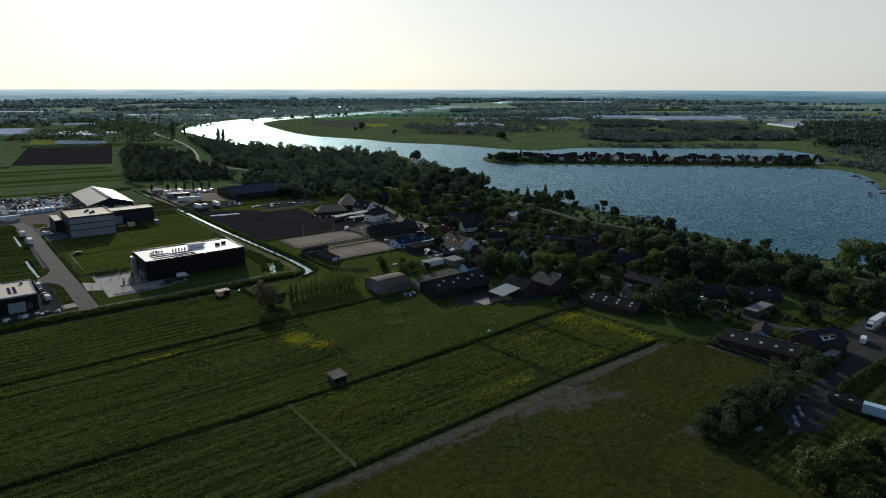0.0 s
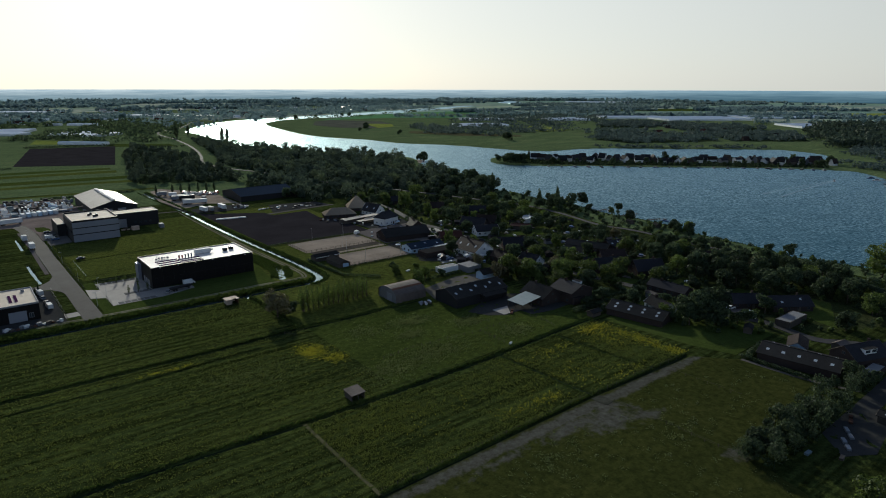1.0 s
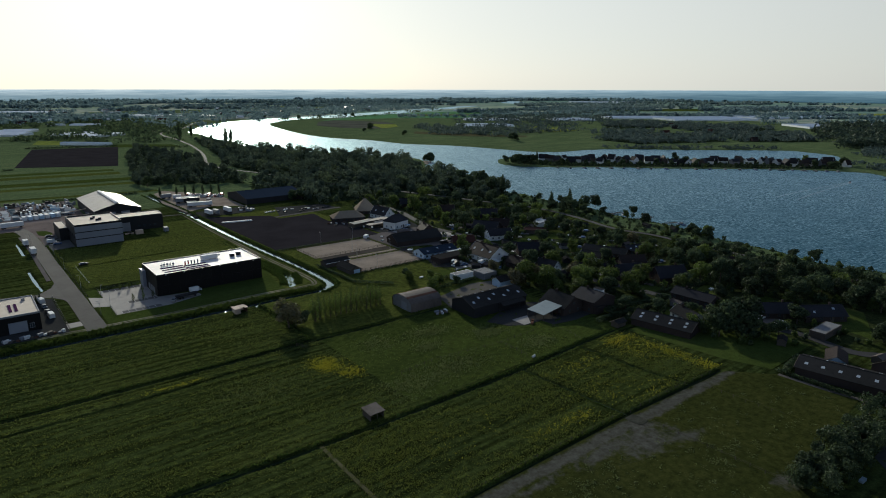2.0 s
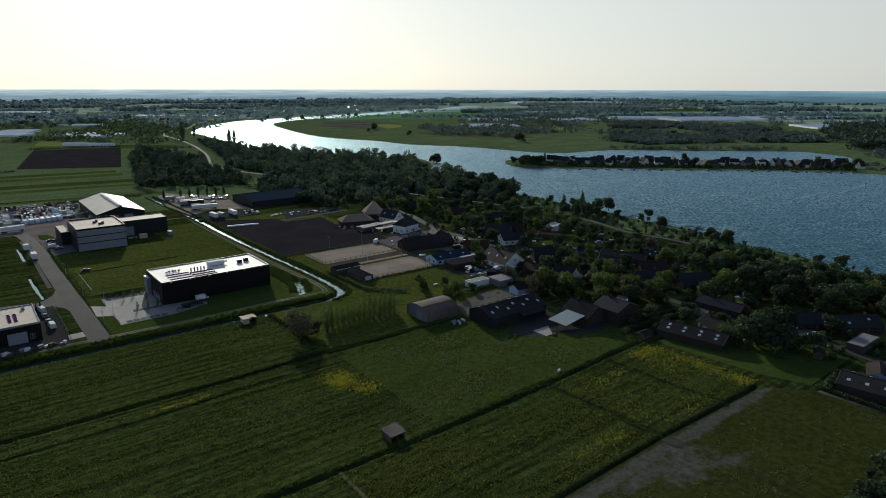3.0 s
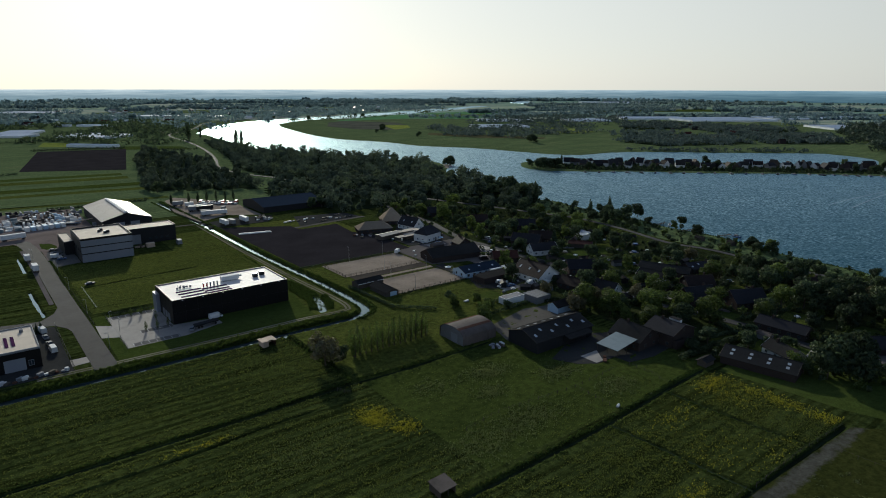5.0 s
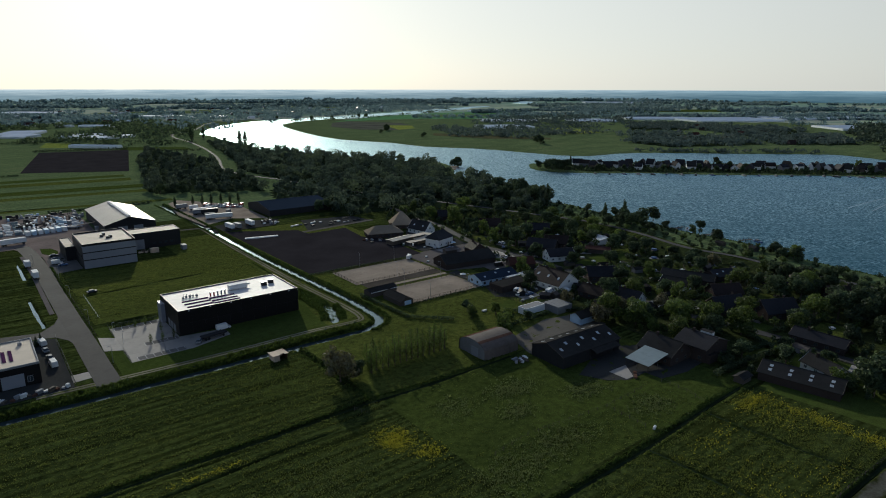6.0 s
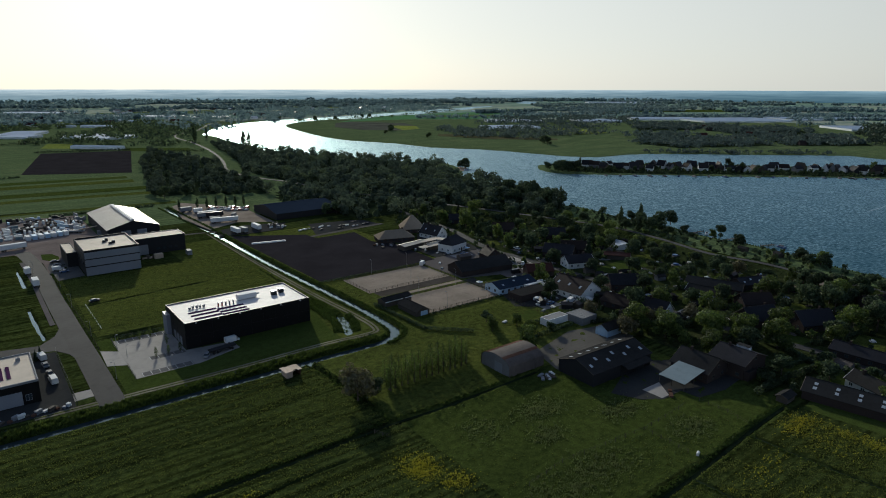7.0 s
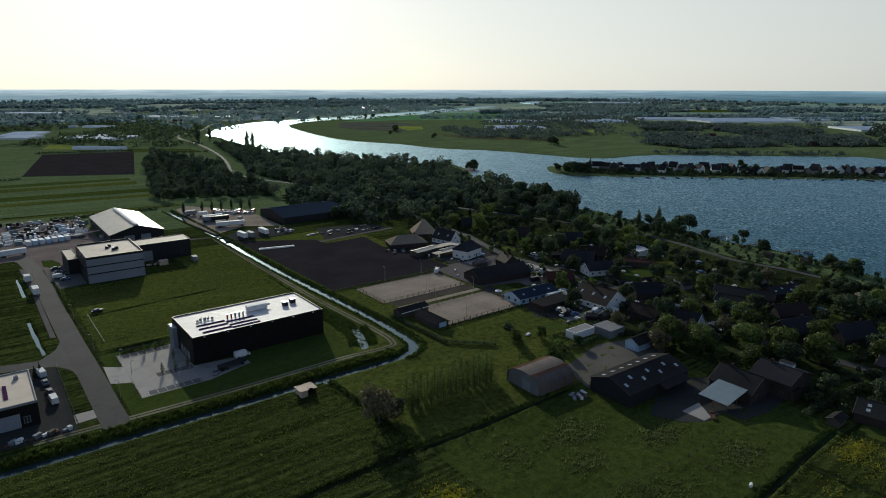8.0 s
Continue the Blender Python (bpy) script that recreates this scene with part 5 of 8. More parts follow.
# farm
BLOCKED.append((139, 222, 162, 240))
q = thing("quonset_barn", 152.2, 231.5, 0, 0, "arched barn with a dull, partly rusty metal roof", "barn")
arc = [(7.0 * math.cos(math.pi * k / 14), 0.2 + 3.0 * (1 if 0 < k < 14 else 0) * 0.9 + 3.1 * math.sin(math.pi * k / 14)) for k in range(15)]
f = Form()
f.extrude_x([(-6.9, -0.3), (6.9, -0.3)] + [(y * 0.98, z * 0.985) for y, z in arc], -7.6, 7.6)
part("wall", f, GREY_WALL, q)
for k in range(14):
    (ya, za), (yb, zb) = arc[k], arc[k + 1]
    f = Form()
    f.slab([(-7.9, yb, zb), (-7.9, ya, za), (7.9, ya, za), (7.9, yb, zb)], 0.08)
    part("roof_sheet", f, RUST if k in (3, 4, 9) else OLD_METAL, q)
f = Form()
f.box(-7.7, -1.5, 0, 0.12, 3.6, 3.4)
part("door", f, GREY_PAINT, q)
v = house(175.2, 211, 28.5, 14.8, 4.4, 7.1, -1.5, ROOF_DARK, CLAD_DARK, "large dark barn with rows of skylights", windows=False, chim=False, name="barn", category="barn", lights=7)
# black panel on the solid wall, standing for the shade inside an open bay
f = Form()
f.box(5, -7.42, 0, 12, 0.12, 3.6)
part("open_bay", f, BLACK_PAINT, v)
f = Form()
f.slab([(-1, -10.4, 3.3), (11.5, -10.4, 3.3), (11.5, -7.4, 4.2), (-1, -7.4, 4.2)], 0.1)
part("canopy", f, ROOF_DARK, v)
v = house(202, 229.6, 11, 5.6, 3.0, 4.6, 0, ROOF_DARK, PALE_BLUE, "small gabled garage with a pale blue door", windows=False, chim=False, name="garage", category="garage")
f = Form()
f.box(-5.55, 0, 0, 0.1, 3.4, 2.8)
part("door", f, PALE_BLUE, v)
flat_block(187, 247.6, 198, 252.2, 2.9, WHITE_WALL, GREY_WALL, "low white park home with a flat roof", "park_home", "cabin", rim=0.38)
v = flat_block(198.4, 240.4, 206.8, 249, 3.2, GREY_WALL, GREY_WALL, "low cabin with a ribbed pale roof", "cabin", "cabin", rim=0.38)
for k in range(5):
    f = Form()
    f.box(-3.4 + 1.7 * k, 0, 2.98, 0.16, 8.2, 0.12)
    part("roof_rib", f, GREY_PAINT, v)
v = house(197, 190, 13, 12.5, 3.6, 7.2, 90, ROOF_DARK, BRICK, "old brick farmhouse with a dark roof", dormer=False)
sheet = thing("lean_to", 186.5, 189.5, 0, 0, "lean-to with a pale weathered sheet roof", "lean-to")
f = Form()
f.slab([(-6.0, -4.6, 2.5), (5.0, -4.6, 4.1), (5.0, 4.6, 4.1), (-6.0, 4.6, 2.5)], 0.09)
part("roof_sheet", f, TARP, sheet)
for px, py, hh in ((-5.7, -4.3, 2.4), (-5.7, 0, 2.4), (-5.7, 4.3, 2.4), (-0.5, -4.3, 3.1), (-0.5, 4.3, 3.1)):
    f = Form()
    f.box(px, py, 0, 0.18, 0.18, hh)
    part("post", f, WOOD, sheet)
BLOCKED.append((180, 184, 192, 195))
house(209.5, 184, 12, 14, 5.0, 7.6, 90, TILE_BLACK, BRICK, "two-storey brick house with a dark tiled roof", dormer=True)
flat_block(203, 176.5, 208, 182, 2.9, BRICK, ROOF_DARK, "single-storey brick extension beside the house", "extension", "building", rim=0.6)
house(200, 163.6, 5, 3.2, 2.0, 2.7, 0, ROOF_DARK, WOOD, "small wooden field shed", windows=False, chim=False, name="shed", category="shed")
house(212.6, 151, 23, 11, 2.9, 5.2, 101, ROOF_DARK, BRICK, "long low barn with a dark roof and small skylights", windows=False, chim=False, name="barn", category="barn", lights=4, paired=True)

# village
house(241, 419, 15, 14, 3.0, 10.5, -25, THATCH, BRICK, "large house under a steep pale thatched roof", hip=7.2, chim=True)
house(217.5, 404, 22, 12, 2.9, 6.6, -18, THATCH, BRICK, "long farmhouse with a hipped pale roof", hip=6.0)
house(241, 396, 15, 9, 3.2, 8.0, 100, TILE_BLACK, WHITE_WALL, "dark-roofed house with skylights", lights=2)
house(231, 364, 13.5, 10, 5.0, 8.8, 15, TILE_BLACK, WHITE_WALL, "white two-storey house with a dark hipped roof", hip=3.2)
house(216, 383, 18, 6, 2.6, 3.2, 10, ROOF_METAL, WOOD, "low stable with a pale metal roof", windows=False, chim=False, name="stable", category="stable")
house(226, 375, 12, 5, 2.6, 3.3, 10, ROOF_METAL, WOOD, "low stable with a pale metal roof", windows=False, chim=False, name="stable", category="stable")
house(217.5, 324, 30, 14, 3.0, 6.4, -8, ROOF_DARK, BRICK, "broad dark-roofed brick barn in the village", windows=False, chim=False, name="barn", category="barn")
house(234, 335, 9, 8, 4.0, 7.2, 80, TILE_BROWN, BRICK, "brick house with a brown tiled roof")
house(209, 292.3, 22, 10.6, 3.0, 4.9, -3, ROOF_BLUE, PALE_BLUE, "stable block with pale blue walls and dark blue roof", chim=False, lights=3, name="stable", category="stable")
v = flat_block(198.5, 274.5, 217, 283, 3.2, BRICK, ROOF_DARK, "low flat-roofed brick outbuilding", "outbuilding", "building", rim=0.38)
v = flat_block(212, 284.5, 224, 287, 3.0, WHITE_WALL, SKYLIGHT, "narrow white outbuilding with a glazed roof", "outbuilding", "building", rim=0.38)
house(226.5, 269, 18, 14, 3.2, 8.0, 92, TILE_BROWN, WHITE_WALL, "white house with a large brown tiled roof", lights=3)
house(263, 299, 15, 9, 3.2, 6.2, -20, TILE_BLACK, WHITE_WALL, "white cottage with a dark tiled roof")
house(235.5, 300.5, 13, 9, 3.0, 5.6, -28, TILE_RED, BRICK, "brick shed with a red tiled roof", windows=False, chim=False, name="shed", category="shed")
house(291.5, 295.5, 13, 6, 2.6, 3.6, -55, TILE_RED, WOOD, "low shed with a red roof", windows=False, chim=False, name="shed", category="shed")
house(312.5, 309.5, 11, 9, 2.4, 3.6, 60, SKYLIGHT, WHITE_PAINT, "small white garden greenhouse", windows=False, chim=False, name="greenhouse", category="greenhouse")
house(270, 318, 16, 11, 3.2, 7.0, -60, TILE_BLACK, BRICK, "brick house with a dark tiled roof")
house(284, 319, 15, 10, 3.0, 6.6, -48, TILE_BROWN, BRICK, "brick house with a dark tiled roof")
house(252, 262, 14, 11, 3.2, 6.6, -35, TILE_BLACK, BRICK, "dark-tiled house among gardens")
house(233, 231, 11, 8, 3.0, 6.6, 95, TILE_BLACK, WHITE_WALL, "cottage with a white gable end")
house(228, 246, 12, 8, 2.8, 5.6, 95, TILE_BROWN, BRICK, "low brown-roofed brick cottage")
house(283, 234, 24, 9.5, 2.9, 5.0, -70, ROOF_DARK, BRICK, "long dark-roofed brick bungalow")
house(270, 232, 13, 8, 2.8, 4.8, -80, ROOF_DARK, WHITE_WALL, "low white dark-roofed bungalow", chim=False)
house(301, 226, 17, 8.5, 2.8, 5.0, -20, TILE_BLACK, BRICK, "house with a glazed gable", lights=4)
house(257, 201, 14, 10, 3.0, 7.0, -20, TILE_BLACK, BRICK, "dark house with pale bargeboards")
house(269, 186, 15, 10, 3.0, 7.2, -25, TILE_BLACK, BRICK, "dark house with pale bargeboards")
house(274, 211, 13, 9, 3.0, 6.4, -32, TILE_BROWN, BRICK, "brown-roofed house among trees")
house(250, 161, 18, 8, 2.9, 5.0, 92, TILE_BLACK, BRICK, "dark bungalow beside the street")
house(226, 150, 12, 7, 2.8, 5.2, 70, ROOF_DARK, WHITE_WALL, "low white-walled bungalow by the street")
house(260, 132, 14, 9, 2.6, 5.4, -38, TILE_BLACK, BRICK, "brick house with a dark gabled roof")
house(271, 119, 17, 9.5, 2.6, 5.6, -35, TILE_BLACK, BRICK, "brick house with a long dark roof", lights=2)
flat_block(247, 107.5, 262, 113, 2.8, WOOD, GREY_WALL, "open carport with a pale flat roof", "carport", "carport", rim=0.38)
house(217.5, 91, 24, 13, 3.0, 4.9, 100, ROOF_DARK, BRICK, "low barn with pale roof panels", windows=False, chim=False, lights=5, name="barn", category="barn")
house(229, 97, 10, 6, 2.8, 4.4, 20, TILE_BROWN, PALE_BLUE, "small shed with a reddish roof", windows=False, chim=False, name="shed", category="shed")
house(233, 79, 15, 10, 4.2, 7.6, -20, TILE_BLACK, BRICK, "brick house with a long white dormer", dormer=True)
flat_block(221, 70.5, 231, 74.5, 2.8, BRICK, GREY_WALL, "low extension with a pale flat roof", "extension", "building", rim=0.38)
house(196.5, 50, 22, 4.5, 2.4, 3.2, 92, ROOF_DARK, WOOD, "long low shed with clear roof panels", windows=False, chim=False, lights=6, name="shed", category="shed")
house(312, 178, 12, 9, 3.0, 6.2, -40, TILE_BROWN, BRICK, "brown-roofed house below the dike")
house(300, 350, 13, 9, 3.0, 6.6, -40, TILE_BLACK, BRICK, "dark-roofed house in the trees")
house(285, 380, 13, 9, 3.0, 6.6, -35, TILE_BROWN, BRICK, "brown-roofed house in the trees")
house(280, 420, 12, 8, 3.0, 6.4, -30, TILE_BLACK, BRICK, "dark-roofed house in the trees")
# arena sheds
v = house(155, 308, 14, 5.5, 2.5, 3.6, 3, ROOF_DARK, WOOD, "tack shed with a pale roof edge", windows=False, chim=False, name="shed", category="shed")
f = Form()
f.box(0, -3.22, 2.2, 14.4, 0.1, 0.24)
part("fascia", f, WHITE_WALL, v, "white fascia board")
v = house(155.5, 294.5, 13.5, 6.6, 2.2, 3.9, 90, ROOF_DARK, WOOD, "low dark wooden stable with a pale door", windows=False, chim=False, name="stable", category="stable")
f = Form()
f.box(-6.8, -0.6, 0.1, 0.1, 3.4, 1.9)
part("door", f, PALE_BLUE, v, "pale blue boarded door")
# sheds in the fields
v = thing("field_shelter", 89.4, 269.2, 0, 0, "small pale wooden field shelter with a flat board roof", "shed")
for wx, wy, sx, sy, hh in ((-2.35, 0, 0.12, 4.2, 2.2), (0, 2.05, 4.6, 0.12, 2.3), (2.35, 0, 0.12, 4.2, 2.3), (-1.3, -2.05, 2.0, 0.12, 2.2)):
    f = Form()
    f.box(wx, wy, -0.1, sx, sy, hh)
    part("wall", f, RUST if wx > 0 else NEW_WOOD, v)
for k, (a, b, zz) in enumerate(((-2.9, -1.5, 2.3), (-1.46, -0.1, 2.32), (-0.06, 1.3, 2.3), (1.34, 2.75, 2.31))):
    f = Form()
    f.slab([(a, -2.5 + 0.9 * (k == 2), zz), (b, -2.5 + 0.9 * (k == 2), zz), (b, 2.5 - 0.5 * (k == 1), zz - 0.16), (a, 2.5 - 0.5 * (k == 1), zz - 0.16)], 0.09)
    part("roof_board", f, NEW_WOOD, v)
v = thing("field_shelter", 87.6, 163.4, 0, 0, "small field shelter with one sloping grey sheet roof", "shed")
f = Form()
f.slab([(-2.5, -2.6, 1.9), (2.4, -2.6, 2.1), (2.4, 2.3, 2.6), (-2.5, 2.3, 2.4)], 0.1)
part("roof_sheet", f, OLD_METAL, v)
for wx, wy, sx, sy, hh in ((0, 2.0, 4.4, 0.12, 2.3), (-2.15, -0.1, 0.12, 4.1, 1.85), (2.15, -0.1, 0.12, 4.1, 2.0)):
    f = Form()
    f.box(wx, wy, -0.1, sx, sy, hh)
    part("wall", f, WOOD, v)
for px in (-2.1, 0.0, 2.1):
    f = Form()
    f.box(px, -2.2, -0.1, 0.14, 0.14, 2.0)
    part("post", f, WOOD, v)
BLOCKED += [(44, 284, 134, 340), (141, 350, 240, 452), (150, 285, 200, 351), (261, 96, 293, 127), (262, 276, 300, 292), (236, 56, 300, 80), (158, 256, 197, 286), (161, 186, 206, 238)]

# drives, terraces and lawns between the village houses
DRIVES = [(218, 262, 12, 7, 5), (222, 281, 14, 4.5, -4), (232, 283, 8, 9, 10), (206, 265, 10, 6, 0), (238, 258, 7, 5, 15), (256, 275, 8, 5, -20), (244, 224, 6, 7, 0), (262, 208, 8, 5, -20), (252, 164, 9, 5, 0), (238, 144, 7, 5, 10), (253, 130, 9, 8, -12), (258, 316, 9, 7, 20), (240, 312, 9, 12, 10), (226, 308, 12, 6, -8), (238, 372, 10, 7, 10), (228, 352, 12, 6, 0), (262, 340, 7, 10, 5), (208, 301, 14, 5, -3), (276, 305, 9, 6, -20), (290, 324, 8, 6, 30)]
LAWNS = [(246, 272, 10, 7, 10), (238, 219, 9, 7, 0), (263, 252, 12, 8, 10), (264, 240, 10, 8, -10), (280, 268, 14, 8, 15), (286, 200, 14, 9, 20), (251, 184, 9, 9, 0), (270, 165, 14, 10, 10), (296, 246, 14, 9, -20), (300, 262, 12, 8, 20), (274, 142, 14, 9, -10), (226, 172, 12, 6, 10), (300, 330, 12, 9, 20), (262, 362, 10, 10, 0), (190, 262, 12, 8, 0), (307, 288, 14, 8, -15)]
for items, z, m, nm, lab, cat in ((DRIVES, 0.075, (PAVING, YARD, GRAVEL), "drive", "paved drive beside a village house", "pavement"), (LAWNS, 0.055, (LAWN, PASTURE), "garden_lawn", "mown garden lawn between hedges", "lawn")):
    for k, (x, y, w, d, rz) in enumerate(items):
        c, s = math.cos(radians(rz)), math.sin(radians(rz))
        patch(nm, [(x + px * c - py * s, y + px * s + py * c) for px, py in ((-w / 2, -d / 2), (w / 2, -d / 2), (w / 2, d / 2), (-w / 2, d / 2))], z, m[k % len(m)], lab, cat)
        BLOCKED.append((x - w * 0.4, y - d * 0.4, x + w * 0.4, y + d * 0.4))


# ---- planting ----
VILLAGE = BROAD + BROAD + BROAD + YOUNG + YOUNG
grow([(206, 164), (222, 118), (262, 92), (328, 62), (326, 300), (300, 330), (262, 330), (215, 286), (206, 240)], 12.0, 101, VILLAGE + COPPER, 0.55, 1.0, 1.6, 7.0)
grow([(250, 310), (330, 300), (340, 380), (315, 440), (270, 470), (250, 440), (256, 400), (246, 350)], 11.0, 102, BROAD + FIR + YOUNG, 0.65, 1.1, 1.5, 6.5)
grow([(345, 90), (366, 110), (362, 190), (374, 230), (378, 330), (392, 450), (408, 550), (300, 560), (322, 450), (348, 350), (341, 240)], 10.0, 103, BUSH + BUSH + BUSH + BROAD[:1], 0.5, 0.95, 1.0, 4.0)
grow([(306, 80), (328, 66), (328, 200), (300, 200)], 8.0, 104, BROAD, 0.7, 1.1, 1.0)
grow([(276, 96), (305, 82), (306, 205), (286, 195), (280, 150)], 10.0, 118, BROAD, 0.85, 1.2, 0.5)
near_wood("river_wood", RIVER_WOOD, 9.0, 105, 11.5, "dense dark green wood along the river", 290, 0.76)
near_wood("west_copse", WEST_COPSE, 9.5, 106, 9.5, "dense dark green copse beside the lane", 330, 0.7)
for x, y, s, proto in ((384, 480, 1.35, BROAD[2]), (383, 464, 1.3, BROAD[1]), (390, 459, 1.45, BROAD[2]), (371, 423, 1.35, BROAD[2]), (369.5, 408, 1.4, POPLAR[0]), (376, 472, 1.5, FIR[0]), (390, 434, 1.15, BROAD[2]), (393, 329, 1.05, BROAD[0]), (384, 288, 0.75, BROAD[2]), (366, 350, 0.95, POPLAR[0]), (378, 350, 0.9, BROAD[1]), (477, 652, 1.25, BROAD[1]), (473, 656, 0.9, BROAD[0]), (480, 654, 1.0, BROAD[2]), (475, 648, 0.5, BROAD[0]), (479, 658, 0.5, BROAD[1]), (472, 650, 0.45, BROAD[2]), (481, 651, 0.42, BROAD[0]), (362, 226, 0.7, BROAD[1]), (363, 219, 0.85, BROAD[1]), (369, 235, 0.6, BROAD[0]),
                       (353, 110, 1.5, YOUNG[0]), (350, 98, 1.4, BROAD[0]), (372, 105, 1.2, BROAD[2]), (355, 166, 0.7, BROAD[1]), (358, 156, 0.85, BROAD[1]), (146, 646, 1.2, BROAD[1]), (164, 646, 1.2, BROAD[1]), (105, 598, 0.6, BROAD[0]), (222, 502, 0.9, BROAD[0]), (229, 499, 1.0, BROAD[1]), (235, 503, 0.9, BROAD[2]), 
                       (167, 258, 0.7, YOUNG[1]), (211, 204, 0.75, YOUNG[1]), (215, 196, 0.8, YOUNG[0]), (236, 206, 0.7, YOUNG[0]), (235.7, 217.5, 0.85, COPPER[0]), (222, 214, 0.8, BROAD[1]), (246.8, 213, 0.8, YOUNG[0]), (289.5, 213, 0.95, YOUNG[0]), (269, 223.5, 0.8, YOUNG[1]), (320, 211, 0.8, BROAD[2]), (311, 192, 0.9, YOUNG[0]), (255.4, 191, 0.85, YOUNG[0]), (257, 172, 0.7, YOUNG[0]),
                       (178, 256, 0.65, YOUNG[1]), (171, 266, 0.55, BROAD[1]), (184, 243.5, 0.5, BROAD[1]), (176, 246, 0.75, YOUNG[1]), (206, 172, 0.5, BROAD[1]), (221, 160, 0.75, BROAD[2]), (218.5, 140, 0.55, BROAD[1]), (238, 233, 0.9, YOUNG[0]), (218, 226, 0.9, COPPER[0]), (210.8, 224.7, 1.0, YOUNG[0]), (214, 214, 0.95, YOUNG[0]), (226, 204, 1.0, YOUNG[0]), (228, 190, 0.9, BROAD[0]), (97.8, 240.5, 1.25, COPPER[0]), (104.5, 241, 0.62, BROAD[1]), (101, 247, 0.5, BROAD[0]), (222, 136, 1.2, BROAD[1]), (227, 134, 1.35, BROAD[0]), (234, 131, 1.3, BROAD[2]), (228, 127, 1.1, BROAD[0]), (238, 120, 0.8, BROAD[1]), (218, 143, 0.8, YOUNG[1]), (146.6, 46, 0.9, YOUNG[0]), (158, 43, 0.8, YOUNG[0]), (172, 40, 0.8, BROAD[0])):
    place(proto, x, y, 0, s, 1.0, x * 7 % 360)
for k in range(8):
    place(BROAD[k % 3], 149 + 5.1 * k, 73.4 + 1.5 * math.sin(k * 1.7), 0, 0.62 + 0.12 * math.sin(k * 2.3), 0.95, k * 47)
    if k % 2:
        place(BUSH[0], 151 + 5.1 * k, 71.0, 0, 1.0, 1.0, k * 31)
near_wood("shore_wood", SHORE_WOOD, 9.0, 114, 12.0, "dark tall trees between dike and lake", 420, 0.7)
for k, (x, y, s, proto) in enumerate(((342.3, 343, 0.95, FIR[0]), (346, 331, 0.9, BROAD[2]), (362, 333, 1.0, BROAD[0]), (357, 321, 1.05, BROAD[2]), (360, 309, 0.8, BROAD[1]), (374, 307, 0.7, BROAD[1]), (366, 318, 0.85, BROAD[1]), (381, 330, 1.1, BROAD[0]), (372, 338, 0.9, BROAD[2]), (352, 326, 0.8, POPLAR[0]), (368, 325, 0.7, YOUNG[1]),
                                    (355, 464, 1.2, BROAD[2]), (358, 446, 1.25, BROAD[2]), (363, 428, 1.1, BROAD[0]), (380, 433, 1.3, BROAD[2]), (372, 445, 1.2, POPLAR[0]), (386, 459, 1.2, BROAD[0]), (370, 456, 1.0, BROAD[1]),
                                    (370.6, 233, 0.75, BROAD[1]), (366, 222, 0.95, YOUNG[1]), (366, 229, 0.6, BROAD[1]), (368, 243, 0.5, YOUNG[1]), (365, 249, 0.45, YOUNG[1]), (377, 289, 0.7, YOUNG[1]))):
    place(proto, x, y, 0, s, 1.0, k * 67 % 360)
near_wood("shelter_belt", [(148, 67), (224, 70), (224, 78), (148, 77)], 3.6, 115, 7.5, "dense dark shelter belt beside the paddock", 720, 0.23, LEAVES, 0.0)
near_wood("corner_grove", [(149, 50), (156, 51), (167, 47), (178, 42), (196, 30), (190, 20), (150, 20), (143, 34), (146, 42)], 6.5, 116, 9.0, "light green grove at the paddock corner", 1300, 0.3, YOUNG_LEAVES, 0.0)
GARDENS = [(206, 168), (222, 118), (262, 92), (328, 62), (328, 300), (338, 380), (315, 440), (270, 470), (240, 440), (246, 345), (215, 286), (206, 240)]
near_wood("garden_shrubs", GARDENS, 6.5, 111, 3.2, "garden shrubs and small trees between the houses", 90, 0.42, LEAVES, 0.8, "bush")
near_wood("garden_shrubs", GARDENS, 8.5, 112, 4.0, "light green garden shrubs between the houses", 110, 0.42, YOUNG_LEAVES, 0.8, "bush")
near_wood("shore_scrub", [(345, 90), (366, 110), (362, 190), (374, 230), (378, 330), (392, 450), (408, 550), (330, 560), (335, 450), (352, 350), (345, 240)], 5.5, 113, 2.6, "low scrub on the lake shore", 80, 0.4, LEAVES, 0.5, "bush")
# rows of slender young trees in the orchard strip
for row, (y0, x0, x1, n) in enumerate(((241, 109, 140, 14), (246.3, 111, 142, 13))):
    for k in range(n):
        place(SAPLING[0], x0 + (x1 - x0) * k / (n - 1), y0 + 0.5 * math.sin(k * 3.1), 0, 0.95 + 0.1 * math.sin(k * 1.9), 1.0, k * 53)
